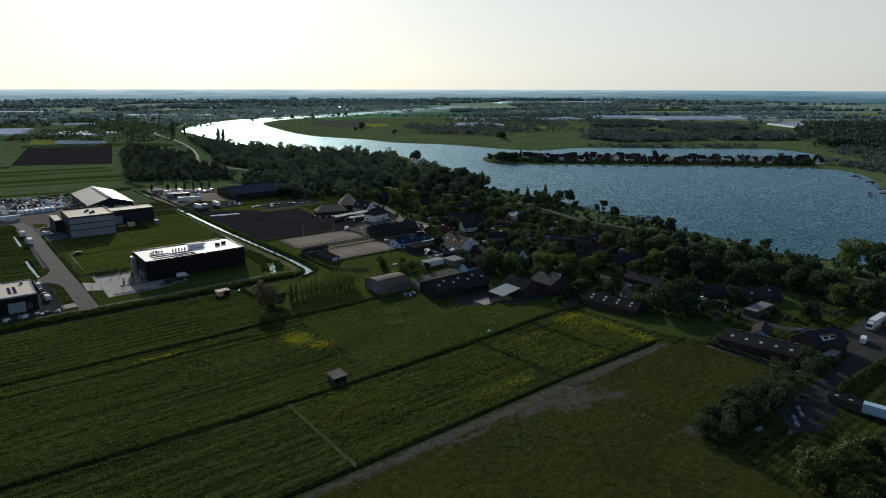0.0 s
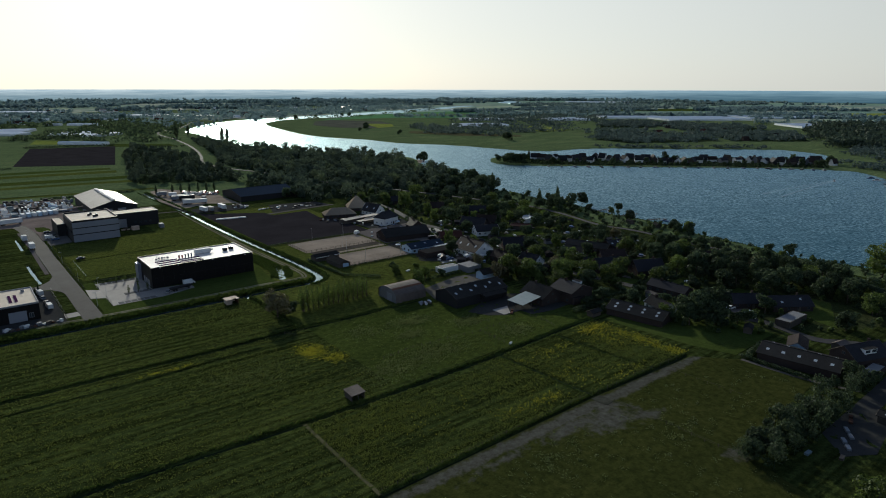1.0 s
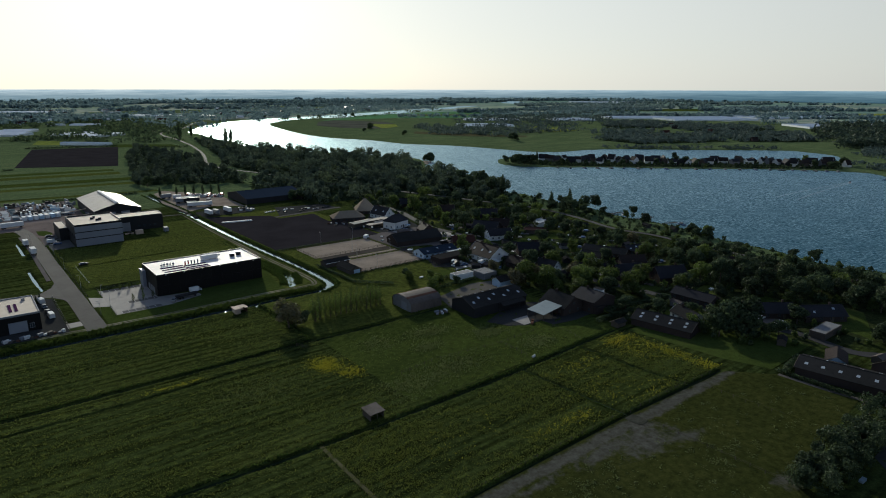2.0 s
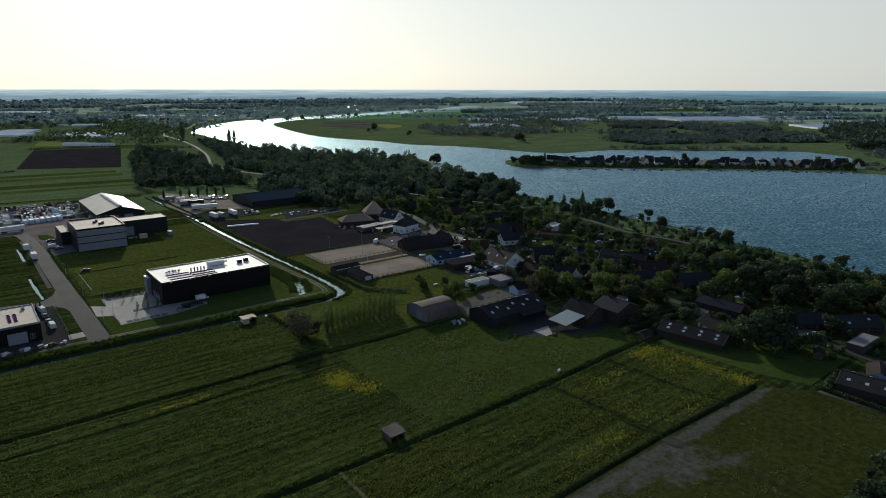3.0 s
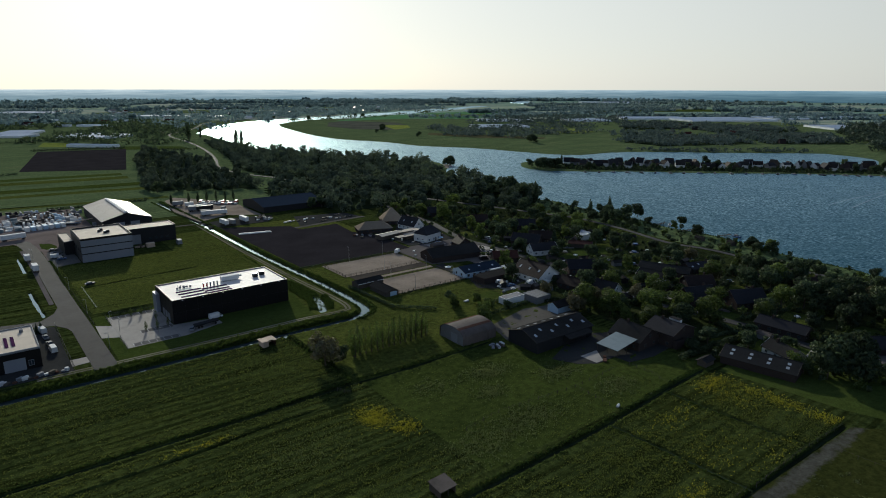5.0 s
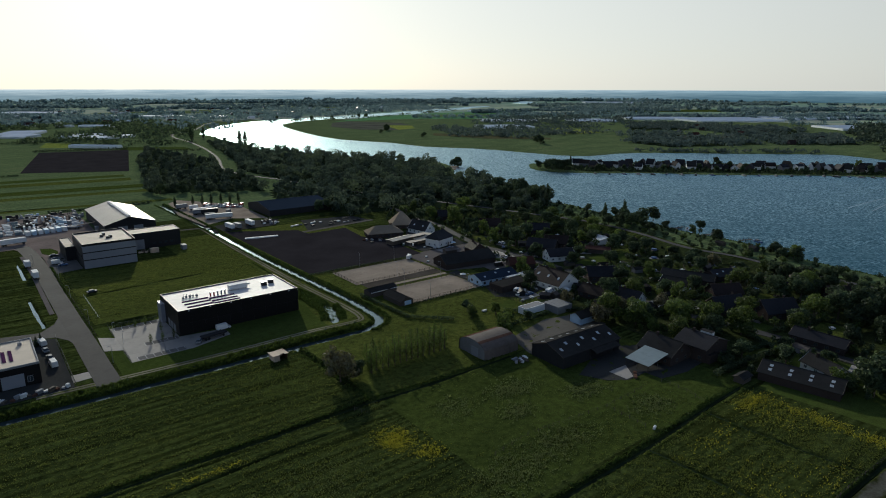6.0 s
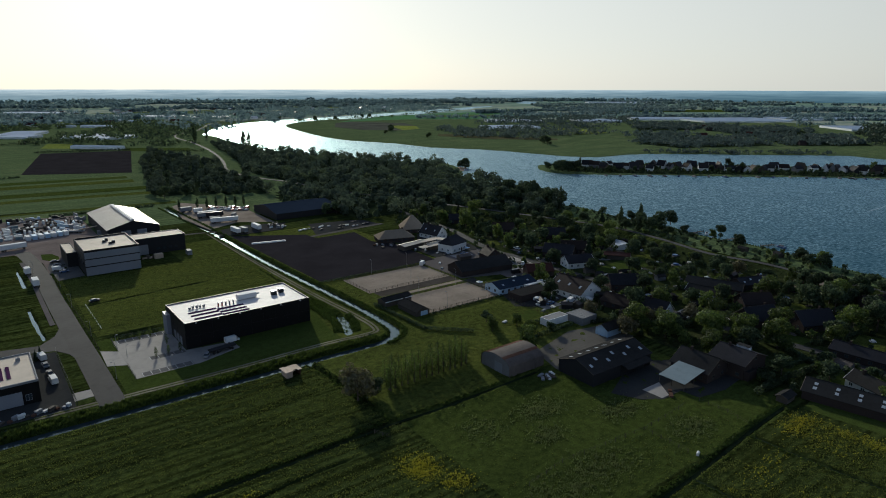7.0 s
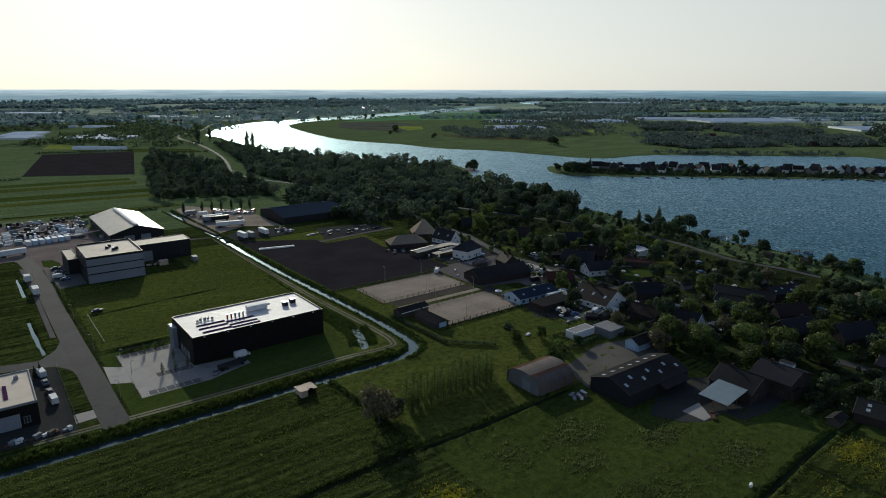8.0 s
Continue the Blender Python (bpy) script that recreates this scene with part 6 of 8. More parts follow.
# trees on the far shores
for x, y, s, proto in ((536, 566, 1.1, BROAD[1]), (542, 562, 1.25, BROAD[2]), (546, 556, 1.3, BROAD[0]), (552, 551, 1.2, BROAD[2]), (572, 522, 1.1, BROAD[1]), (540, 582, 1.1, BROAD[1]), (552, 578, 1.1, BROAD[0]), (565, 574, 1.1, BROAD[1]), (590, 578, 0.9, POPLAR[0]), (600, 552, 0.95, BROAD[0]), (772, 802, 1.7, BROAD[1]), (786, 826, 1.3, BROAD[0]), (698, 1025, 1.2, BROAD[1]), (734, 1208, 1.2, BROAD[0]), (687, 1153, 1.0, BROAD[1]), (750, 1233, 1.5, BROAD[1]), (757, 1240, 1.2, BROAD[0]), (722, 1745, 1.3, BROAD[1]), (873, 1710, 1.2, BROAD[1]), (800, 1690, 1.4, BROAD[0]), (980, 1745, 1.4, BROAD[1]), (1010, 1752, 1.3, BROAD[0]),
                       (373, 1074, 1.9, POPLAR[0]), (380, 1070, 1.8, POPLAR[0]), (330, 1181, 2.2, POPLAR[0]), (367, 1237, 1.6, POPLAR[0]), (830, 358, 1.2, YOUNG[1]), (836, 317, 1.2, BROAD[0])):
    place(proto, x, y, -0.3, s, 1.0, x * 3 % 360)

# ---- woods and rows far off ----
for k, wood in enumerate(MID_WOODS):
    far_wood("mid_wood", wood, 12.5, 201 + 40 * k, 9, "dark woods and gardens behind the far shore", 44, 1.7, MID_HAZED_LEAVES)
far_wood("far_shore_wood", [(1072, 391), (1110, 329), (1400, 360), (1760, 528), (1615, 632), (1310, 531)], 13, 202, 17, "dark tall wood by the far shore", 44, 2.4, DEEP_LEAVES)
far_wood("shore_scrub", [(800, 612), (900, 528), (970, 462), (1000, 470), (905, 552), (810, 640)], 8, 203, 5, "scrub along the far bank", 20, 1.4, MID_HAZED_LEAVES)
far_wood("quay_trees", [(800, 240), (850, 300), (900, 335), (1000, 345), (1080, 385), (1110, 320), (1010, 200), (850, 170), (740, 190), (760, 222)], 13, 220, 7, "trees and scrub along the quay", 44, 1.6, MID_HAZED_LEAVES)
far_wood("foreland_wood", [(760, 1010), (830, 880), (960, 920), (1060, 900), (1000, 1110), (870, 1230)], 16, 204, 9, "trees and hedges round a hamlet", 26, 2.2, MID_HAZED_LEAVES)
far_wood("foreland_wood", [(1000, 1010), (1130, 1020), (1500, 1150), (1700, 1420), (1300, 1500), (1080, 1320)], 26, 205, 10, "scattered trees and hedges", 26, 2.6, MID_HAZED_LEAVES)
far_wood("bank_trees", [(700, 1610), (905, 1722), (1018, 1728), (1280, 1860), (1580, 2050), (1575, 2040), (1280, 1845), (1020, 1715), (900, 1705), (705, 1600)], 22, 206, 8, "row of trees along the river bank", 20, 2.2)
far_wood("north_bank_wood", [(410, 1440), (480, 1560), (610, 1720), (760, 1805), (965, 1885), (1205, 1998), (1430, 2112), (1720, 2260), (1700, 2700), (1000, 2450), (500, 2000), (380, 1650)], 34, 207, 12, "woods and villages beyond the river", 40, 3.2, HAZED_WOOD)
far_wood("west_wood", [(150, 1360), (330, 1260), (390, 1420), (480, 1650), (420, 1750), (260, 1600)], 17, 208, 11, "dense trees west of the river", 28, 2.4)
far_wood("west_hedges", [(100, 1300), (210, 1180), (300, 1130), (310, 1180), (230, 1260), (110, 1370)], 14, 209, 8, "green hedges among greenhouses", 24, 2.0)
far_wood("west_rows", [(-60, 1620), (420, 1780), (430, 1830), (-60, 1690)], 16, 210, 12, "tree rows between greenhouses", 26, 2.6)
far_wood("west_rows", [(-60, 2220), (520, 2080), (530, 2170), (-60, 2330)], 18, 211, 13, "tree rows between greenhouses", 26, 3.0, HAZED_WOOD)


def tree_rows(name, poly, rows, seed, h, label, gap=11.0, lengths=(140, 520), quads=26, size=3.0):
    """Wind-breaks, hedgerows and small woods strewn over far farmland, most of them lying along the field pattern."""
    rng = np.random.default_rng(seed)
    xs, ys = [p[0] for p in poly], [p[1] for p in poly]
    vs, fs, n, done = [], [], 0, 0
    while done < rows:
        x, y = rng.uniform(min(xs), max(xs)), rng.uniform(min(ys), max(ys))
        if not inside(np.array([x]), np.array([y]), poly)[0]:
            continue
        done += 1
        L, a = rng.uniform(*lengths), radians(-36 + rng.normal(0, 14) + (90 if rng.random() < 0.15 else 0))
        deep = rng.choice([1, 1, 1, 2, 2, 4])
        tall = h * rng.uniform(0.55, 1.3)
        for k in range(int(L / gap) * deep):
            if rng.random() < 0.12:
                continue
            u, w = rng.uniform(-L / 2, L / 2), rng.normal(0, 0.4 * deep) * gap
            px, py = x + u * math.cos(a) - w * math.sin(a), y + u * math.sin(a) + w * math.cos(a)
            hh, r = tall * rng.uniform(0.7, 1.2), gap * rng.uniform(0.5, 0.8)
            v, f = leaf_quads(rng, [(px, py, hh * 0.38), (px, py, hh * 0.68)], [(r, r, hh * 0.38), (r * 0.75, r * 0.75, hh * 0.32)], quads, size, 0.9, 0.75, 0.3)
            v[:, 2] = np.maximum(v[:, 2], -0.2)
            vs.append(v)
            fs.append(f + n)
            n += len(v)
    V, F = np.vstack(vs), np.vstack(fs)
    mid = V.reshape(-1, 4, 3).mean(1)
    dry = ~inside(mid[:, 0], mid[:, 1], SHORE)
    tagged(new(name, array_mesh(name, V, F[dry], HAZED_WOOD)), label, "wood", kind="stuff")


tree_rows("far_tree_rows", [(60, 2300), (900, 2500), (2200, 2450), (2300, 3000), (1000, 3300), (60, 3400)], 34, 212, 13, "rows of distant trees between hazy fields", 12, size=3.4)
tree_rows("far_tree_rows", [(2200, 1450), (3900, 1700), (4100, 2300), (2200, 2350)], 26, 213, 13, "rows of distant trees between hazy fields", 12, size=3.4)
tree_rows("far_tree_rows", [(1850, 520), (3800, 500), (4200, 1500), (2100, 1350)], 28, 214, 12, "rows of distant trees between hazy fields", 12, size=3.4)
tree_rows("far_tree_rows", [(60, 3450), (1500, 3150), (3000, 2900), (3300, 2400), (3900, 2200), (3000, 3300), (1500, 4000), (60, 4200)], 40, 215, 15, "rows of distant trees fading in haze", 15, (250, 900), 20, 5.0)
tree_rows("far_tree_rows", [(-60, 1750), (430, 1850), (500, 2050), (900, 2300), (60, 2400), (-60, 2300)], 22, 216, 12, "tree rows between greenhouses", 10, (100, 320), 26, 2.8)
tree_rows("far_tree_rows", [(1350, 1450), (1700, 1250), (1900, 900), (2300, 1300), (2200, 2100), (1600, 1900)], 18, 217, 11, "tree rows between far fields", 10, (120, 420), 26, 2.8)
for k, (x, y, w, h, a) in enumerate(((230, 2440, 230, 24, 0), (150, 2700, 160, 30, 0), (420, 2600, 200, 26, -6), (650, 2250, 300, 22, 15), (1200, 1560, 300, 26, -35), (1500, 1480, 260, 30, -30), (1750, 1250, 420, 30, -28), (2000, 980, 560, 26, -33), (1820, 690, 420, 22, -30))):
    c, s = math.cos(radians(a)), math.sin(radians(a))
    far_wood("tree_row", [(x + px * c - py * s, y + px * s + py * c) for px, py in ((-w / 2, -h / 2), (w / 2, -h / 2), (w / 2, h / 2), (-w / 2, h / 2))], 13, 230 + k, 12, "straight row of distant trees", 24, 2.8, HAZED_WOOD)

# ---- greenhouses and roofs far off ----
def far_greenhouse(x, y, w, d, rz, h=4.5):
    t = thing("greenhouse", x, y, 0, rz, "long low greenhouse with a pale glass roof", "greenhouse", "distant greenhouses")
    f = Form()
    f.box(0, 0, -0.2, w, d, h - 1.0)
    part("wall", f, GREENHOUSE, t)
    n = max(3, int(d / 9))
    g = Form()
    y0, y1 = -d / 2, -d / 2 + d / n
    g.extrude_x([(y0, h - 1.2), (y1, h - 1.2), ((y0 + y1) / 2, h + 0.3)], -w / 2, w / 2)
    span = g.mesh("roof_span", GREENHOUSE)
    for k in range(n):
        ob = part("roof_span", span, None, t)
        ob.matrix_basis = pose(0, d * k / n, 0)


for x, y, w, d, rz in ((245, 2620, 200, 60, -40), (118, 1530, 60, 100, -20), (218, 1370, 110, 70, -55), (180, 1150, 80, 12, -45), (2030, 905, 310, 140, -29), (1730, 1020, 250, 170, -29), (290, 1990, 185, 24, -18), (278, 1700, 80, 22, -35), (217, 1742, 34, 16, -35), (388, 1893, 46, 16, 2), (1628, 1925, 150, 40, 14), (108, 1448, 50, 46, -36), (1640, 1175, 190, 90, -36), (1670, 610, 250, 130, -40), (1390, 1210, 120, 90, -35), (1010, 1145, 120, 80, -25), (3150, 2400, 500, 120, -40), (4100, 2700, 600, 160, -40), (1200, 1330, 150, 60, -35), (2900, 2300, 500, 90, -20), (480, 2150, 220, 40, -40), (620, 2020, 120, 30, -30)):
    far_greenhouse(x, y, w, d, rz)
rng = np.random.default_rng(55)
for k in range(46):
    u = k / 45
    px, py = np.interp(u, [0, 0.3, 0.65, 1.0], [585, 665, 770, 838]), np.interp(u, [0, 0.3, 0.65, 1.0], [562, 482, 385, 318])
    o = rng.uniform(-12, 22)
    L = rng.uniform(7, 12)
    house(px + o * 0.72, py + o * 0.69, L, rng.uniform(5.5, 8), rng.uniform(3.0, 5.0), rng.uniform(6.5, 9.5), rng.uniform(0, 180), (TILE_BLACK, TILE_BROWN, TILE_BLACK, ROOF_DARK)[k % 4], (WHITE_WALL, GREY_WALL, WOOD, WHITE_WALL, CLAD_DARK)[k % 5],
          "small holiday house on the island shore", windows=False, chim=False, name="island_house", category="house", group="houses on the island")
near_wood("island_scrub", [(545, 575), (560, 535), (660, 440), (775, 330), (800, 300), (860, 345), (720, 508), (620, 575), (580, 610)], 6.0, 121, 3.2, "dark scrub and trees along the island", 60, 0.8, LEAVES, 0.0, "bush")
grow([(545, 575), (560, 535), (660, 440), (775, 330), (800, 300), (860, 345), (720, 508), (620, 575), (580, 610)], 11, 120, BUSH + BUSH + BROAD[:1], 0.5, 0.9, 0.5, 0)
for k in range(16):
    x, y = rng.uniform(1000, 1400), rng.uniform(500, 900)
    if inside(np.array([x]), np.array([y]), [(905, 640), (1405, 1080), (1500, 800), (1180, 490)])[0]:
        house(x, y, rng.uniform(9, 14), rng.uniform(7, 9), 3.5, 7.5, rng.uniform(0, 180), (TILE_BROWN, TILE_RED, ROOF_DARK)[k % 3], (BRICK, GREY_WALL)[k % 2], "distant house among trees", windows=False, chim=False, group="houses beyond the lake")
for k in range(60):
    x, y = rng.uniform(150, 1700), rng.uniform(1750, 2700)
    if not inside(np.array([x]), np.array([y]), SHORE)[0] and y > 1500 + 0.45 * x:
        house(x, y, rng.uniform(12, 30), rng.uniform(8, 14), 4, 8.5, rng.uniform(0, 180), (ROOF_METAL, TILE_RED, WHITE_PAINT)[k % 3], (BRICK, WHITE_WALL)[k % 2], "distant building beyond the river", windows=False, chim=False, group="buildings beyond the river")

# hedgerows and dark strips in the fields to the north-west
for k, (x0, y0, x1, y1, h) in enumerate(((60, 612, 130, 612, 1.6), (-40, 840, 60, 860, 2.0), (100, 1130, 215, 1100, 4.0), (40, 1290, 110, 1300, 5.0), (225, 1050, 300, 1010, 5.0))):
    far_wood("hedgerow", [(x0, y0 - 3), (x1, y1 - 3), (x1, y1 + 3), (x0, y0 + 3)], 2.4, 260 + k, h * 0.8, "low hedgerow between fields", 12, 0.7)
ribbon("strip_field", [(-160, 660), (0, 655), (140, 645)], 34, 0.05, FAR_FIELD, "green strip of grassland", "field")
for y, w, m in ((690, 14, PASTURE), (722, 22, GRAZED), (752, 12, FAR_FIELD), (776, 20, PASTURE), (806, 18, LAWN), (628, 10, PASTURE)):
    ribbon("strip_field", [(-160, y + 22), (0, y + 10), (148, y - 8)], w, 0.05, m, "green strip of grassland", "field")


# ---- meadow growth ----
def tufts(name, spots, rng, height, spread, material, label, blades=3, lean=0.35):
    n = len(spots)
    base = np.column_stack([spots, land_height(spots[:, 0], spots[:, 1])[0] - 0.03])
    base = np.repeat(base, blades, 0)
    m = len(base)
    a = rng.uniform(0, 2 * math.pi, m)
    hh = np.repeat(height * rng.uniform(0.5, 1.4, n), blades) * rng.uniform(0.7, 1.2, m)
    hh = hh * (0.8 + 0.45 * np.sin(base[:, 0] * 1.1 + 2 * np.sin(base[:, 1] * 0.8)) * np.sin(base[:, 1] * 1.5 + 1.7 * np.sin(base[:, 0] * 0.6)))
    w = spread * rng.uniform(0.6, 1.3, m)
    side = np.column_stack([np.cos(a), np.sin(a), np.zeros(m)]) * w[:, None]
    tip = np.column_stack([rng.normal(0, lean, m) * hh, rng.normal(0, lean, m) * hh, hh])
    v = np.stack([base - side, base + side, base + tip], 1).reshape(-1, 3)
    f = np.arange(m * 3).reshape(-1, 3)
    return tagged(new(name, array_mesh(name, v, f, material)), label, "grass", kind="stuff")


rng = np.random.default_rng(17)


def meadow_spots(x0, y0, x1, y1, per_m2, patchy, lined=1.1):
    n = int((x1 - x0) * (y1 - y0) * per_m2)
    s = np.column_stack([rng.uniform(x0, x1, n), rng.uniform(y0, y1, n)])
    g = np.sin(s[:, 0] * 0.11 + 1.3 * np.sin(s[:, 1] * 0.07)) + np.sin(s[:, 1] * 0.23 + 0.9 * np.sin(s[:, 0] * 0.05)) + 0.8 * np.sin(s[:, 0] * 0.37 + s[:, 1] * 0.41)
    rowed = 0.8 * np.sin(s[:, 1] * 1.7 + 0.7 * np.sin(s[:, 0] * 0.05) + 0.4 * np.sin(s[:, 0] * 0.19 + s[:, 1] * 0.3))
    keep = (g * patchy + rowed * lined + rng.normal(0, 0.6, len(s))) > -0.3
    for line, half, deep in DITCHES:
        keep &= dist_to_line(s[:, 0], s[:, 1], np.array(line, float)) > half * 0.8
    return s[keep]


def free_ground(p):
    """Where no building, yard or arena stands."""
    ok = np.ones(len(p), bool)
    for a, b, c, d in BLOCKED:
        if not (a == 158 and b == 256):
            ok &= ~((p[:, 0] > a) & (p[:, 0] < c) & (p[:, 1] > b) & (p[:, 1] < d))
    return ok


tufts("meadow_grass", meadow_spots(-60, 120, 100, 273, 4.2, 0.4), rng, 0.3, 0.14, BLADES, "long rough meadow grass in rows", 4)
tufts("meadow_grass", meadow_spots(68, 120, 196, 160, 4.2, 0.55, 0.3), rng, 0.3, 0.14, BLADES, "lush rough meadow grass with weeds", 4)
tufts("meadow_herbs", meadow_spots(69, 120, 196, 159, 3.2, 0.9, 0.25), rng, 0.34, 0.15, ROUGH_BLADES, "bright tufts of tall meadow herbs", 4)
tufts("meadow_herbs", meadow_spots(-40, 165, 98, 221, 1.0, 0.9), rng, 0.3, 0.14, ROUGH_BLADES, "bright tufts of tall meadow herbs")
s = meadow_spots(100, 162, 176, 221, 1.8, 0.9, 0.4)
tufts("meadow_grass", s[((s[:, 0] + s[:, 1] * 0.9) < 345) & (~inside(s[:, 0], s[:, 1], GRAZED_PASTURE) | (rng.random(len(s)) < 0.3)) & ~inside(s[:, 0], s[:, 1], [(158, 200), (200, 200), (200, 175), (165, 188)])], rng, 0.26, 0.2, BLADES, "patchy pasture grass with rushes")
tufts("meadow_grass", meadow_spots(101, 224, 156, 272, 0.8, 0.6), rng, 0.22, 0.2, BLADES, "rough grass below young trees")
s = meadow_spots(101, 243, 197, 350, 1.6, 0.7, 0.2)
tufts("meadow_grass", s[((s[:, 0] < 151) | (s[:, 1] < 286)) & free_ground(s)], rng, 0.3, 0.2, BLADES, "rough lush grass beside the canal and arenas")
tufts("estate_grass", meadow_spots(44, 345, 130, 430, 3.4, 0.6), rng, 0.3, 0.24, BLADES, "rough grass between the halls")
for name, cx, cy, rx, ry, n, h in (("rush_patch", 137, 204, 10, 5, 800, 0.7), ("rush_patch", 129.5, 193, 6, 4, 500, 0.7), ("rush_patch", 156, 190, 8, 5, 700, 0.7), ("rush_patch", 164, 172, 8, 5, 700, 0.7), ("rush_patch", 127, 175, 16, 7, 1500, 0.6), ("rush_patch", 108, 172, 12, 8, 1200, 0.6), ("rush_patch", 116, 206, 8, 7, 500, 0.6), ("rush_patch", 68, 196, 16, 10, 900, 0.5), ("rush_patch", 74, 66, 4, 3, 160, 0.5), ("rush_patch", 95, 70, 5, 3, 200, 0.5)):
    s = np.column_stack([rng.normal(cx, rx * 0.5, n), rng.normal(cy, ry * 0.5, n)])
    tufts(name, s, rng, h * 0.7, 0.16, TUSSOCK, "rough clump of rushes in the pasture", 4)
for cx, cy, rx, ry, n in ((93, 202, 4.5, 5.5, 2600), (97, 192, 4, 4, 900), (160, 150, 14, 4, 500), (189, 155, 7, 3, 1200), (194, 137, 3, 14, 1800), (194, 122, 3, 5, 900), (186, 145, 7, 8, 700), (150, 133, 14, 8, 500), (48, 216.5, 9, 1.2, 420), (133, 127, 6, 3, 420), (122, 127.5, 8, 3, 320), (100, 140, 20, 10, 200), (165, 124, 12, 4, 300)):
    s = np.column_stack([rng.normal(cx, rx * 0.55, n), rng.normal(cy, ry * 0.55, n)])
    tufts("buttercups", s[(s[:, 1] > 120) & (np.abs(s[:, 1] - 160.5) > 1.5)][::2], rng, 0.42, 0.12, FLOWERS, "yellow buttercups in the meadow", 2, 0.6)


def paddock_tufts():
    """Grazed-round clumps of rank grass and thistles on the worn paddock."""
    r = np.random.default_rng(91)
    n = 420
    c = np.column_stack([r.uniform(20, 205, n), r.uniform(46, 113, n)])
    c = np.vstack([c, np.column_stack([r.normal(109, 7, 60), r.normal(104, 2.5, 60)]), np.column_stack([r.normal(147, 6, 40), r.normal(93, 3, 40)])])
    c = c[inside(c[:, 0], c[:, 1], PADDOCK)]
    s = np.repeat(c, 9, 0) + r.normal(0, 0.55, (len(c) * 9, 2))
    tufts("paddock_tussocks", s[inside(s[:, 0], s[:, 1], PADDOCK)], r, 0.3, 0.16, TUSSOCK, "rank tufts in the grazed paddock", 4, 0.5)


paddock_tufts()


def bank_reeds(line, off0, off1, per_m, h, label, seed):
    r = np.random.default_rng(seed)
    p = smooth_line(line, 6)
    seg = np.linalg.norm(np.diff(p, axis=0), axis=1)
    n = int(seg.sum() * per_m)
    i = r.choice(len(seg), n, p=seg / seg.sum())
    u = r.random(n)[:, None]
    q = p[i] * (1 - u) + p[i + 1] * u
    d = (p[i + 1] - p[i]) / seg[i][:, None]
    o = r.uniform(off0, off1, n)[:, None]
    tufts("bank_reeds", q + np.column_stack([-d[:, 1], d[:, 0]]) * o, r, h, 0.3, REEDS, label, 4)


bank_reeds(DITCHES[0][0][:6], 1.9, 6.6, 46, 1.0, "tall dark reeds on the ditch bank", 1)
near_wood("bank_brambles", [(-60, 279.6), (105, 279), (127, 278.8), (127, 282), (105, 282.6), (-60, 283.2)], 3.4, 117, 0.95, "dark brambles among the reeds of the bank", 60, 0.26, DEEP_LEAVES, -200, "bush")
bank_reeds(DITCHES[0][0][5:], 2.0, 4.0, 7, 0.6, "green reeds along the canal", 2)
bank_reeds(DITCHES[0][0][5:], -4.2, -2.1, 8, 0.75, "green reeds along the canal", 3)
bank_reeds(DITCHES[1][0], 1.0, 2.2, 6, 0.5, "rank grass along the ditch", 4)
bank_reeds(DITCHES[1][0], -2.0, -1.1, 3, 0.3, "rank grass along the ditch", 5)
bank_reeds(DITCHES[2][0], 1.0, 2.2, 6, 0.5, "rank grass along the ditch", 6)
bank_reeds(DITCHES[4][0], -1.8, 1.8, 6, 0.6, "rank grass along the ditch", 7)
bank_reeds(DITCHES[5][0], -1.6, -0.7, 5, 0.4, "rank grass along the ditch", 11)
bank_reeds(DITCHES[6][0], -1.6, -0.7, 5, 0.4, "rank grass along the ditch", 12)
bank_reeds(DITCHES[11][0], -5.5, 5.0, 75, 0.8, "reeds round the small pond", 8)
bank_reeds([(124.5, 338), (126.5, 322), (126, 308)], -4.5, 4.0, 40, 0.7, "reeds of the wet hollow", 14)
bank_reeds([(42.6, 392), (42.8, 430), (42.4, 446)], -0.2, 0.9, 9, 0.6, "rank grass on the road verge", 15)
bank_reeds(DITCHES[12][0], -1.3, 2.2, 7, 0.55, "reeds in the wet strip", 13)
bank_reeds(DITCHES[3][0], 0.8, 1.7, 6, 0.5, "rank grass along the ditch", 9)
bank_reeds([tuple(p) for p in SHORE[33:75]], -5, -1.0, 2.5, 0.9, "reeds along the lake shore", 10)


# ---- fences, masts, hedges ----
def fence(name, pts, gap, h, rails, material, label, r=0.06):
    """Posts at even steps along a line, with rails between; every post and rail is a part."""
    x0, y0 = pts[0]
    t = thing(name, x0, y0, 0, 0, label, "fence")
    pf = Form()
    pf.box(0, 0, -0.3, r * 2, r * 2, h + 0.3)
    pm = pf.mesh("post", material)
    for (ax, ay), (bx, by) in zip(pts, pts[1:]):
        L = math.hypot(bx - ax, by - ay)
        n = max(1, round(L / gap))
        for k in range(n):
            u = k / n
            ob = part("post", pm, None, t)
            ob.matrix_basis = pose(ax + (bx - ax) * u - x0, ay + (by - ay) * u - y0, 0)
        for z in rails:
            f = Form()
            f.rod((ax - x0, ay - y0, z), (bx - x0, by - y0, z), r * 0.45, r * 0.45, 4)
            part("rail", f, material, t)
    return t


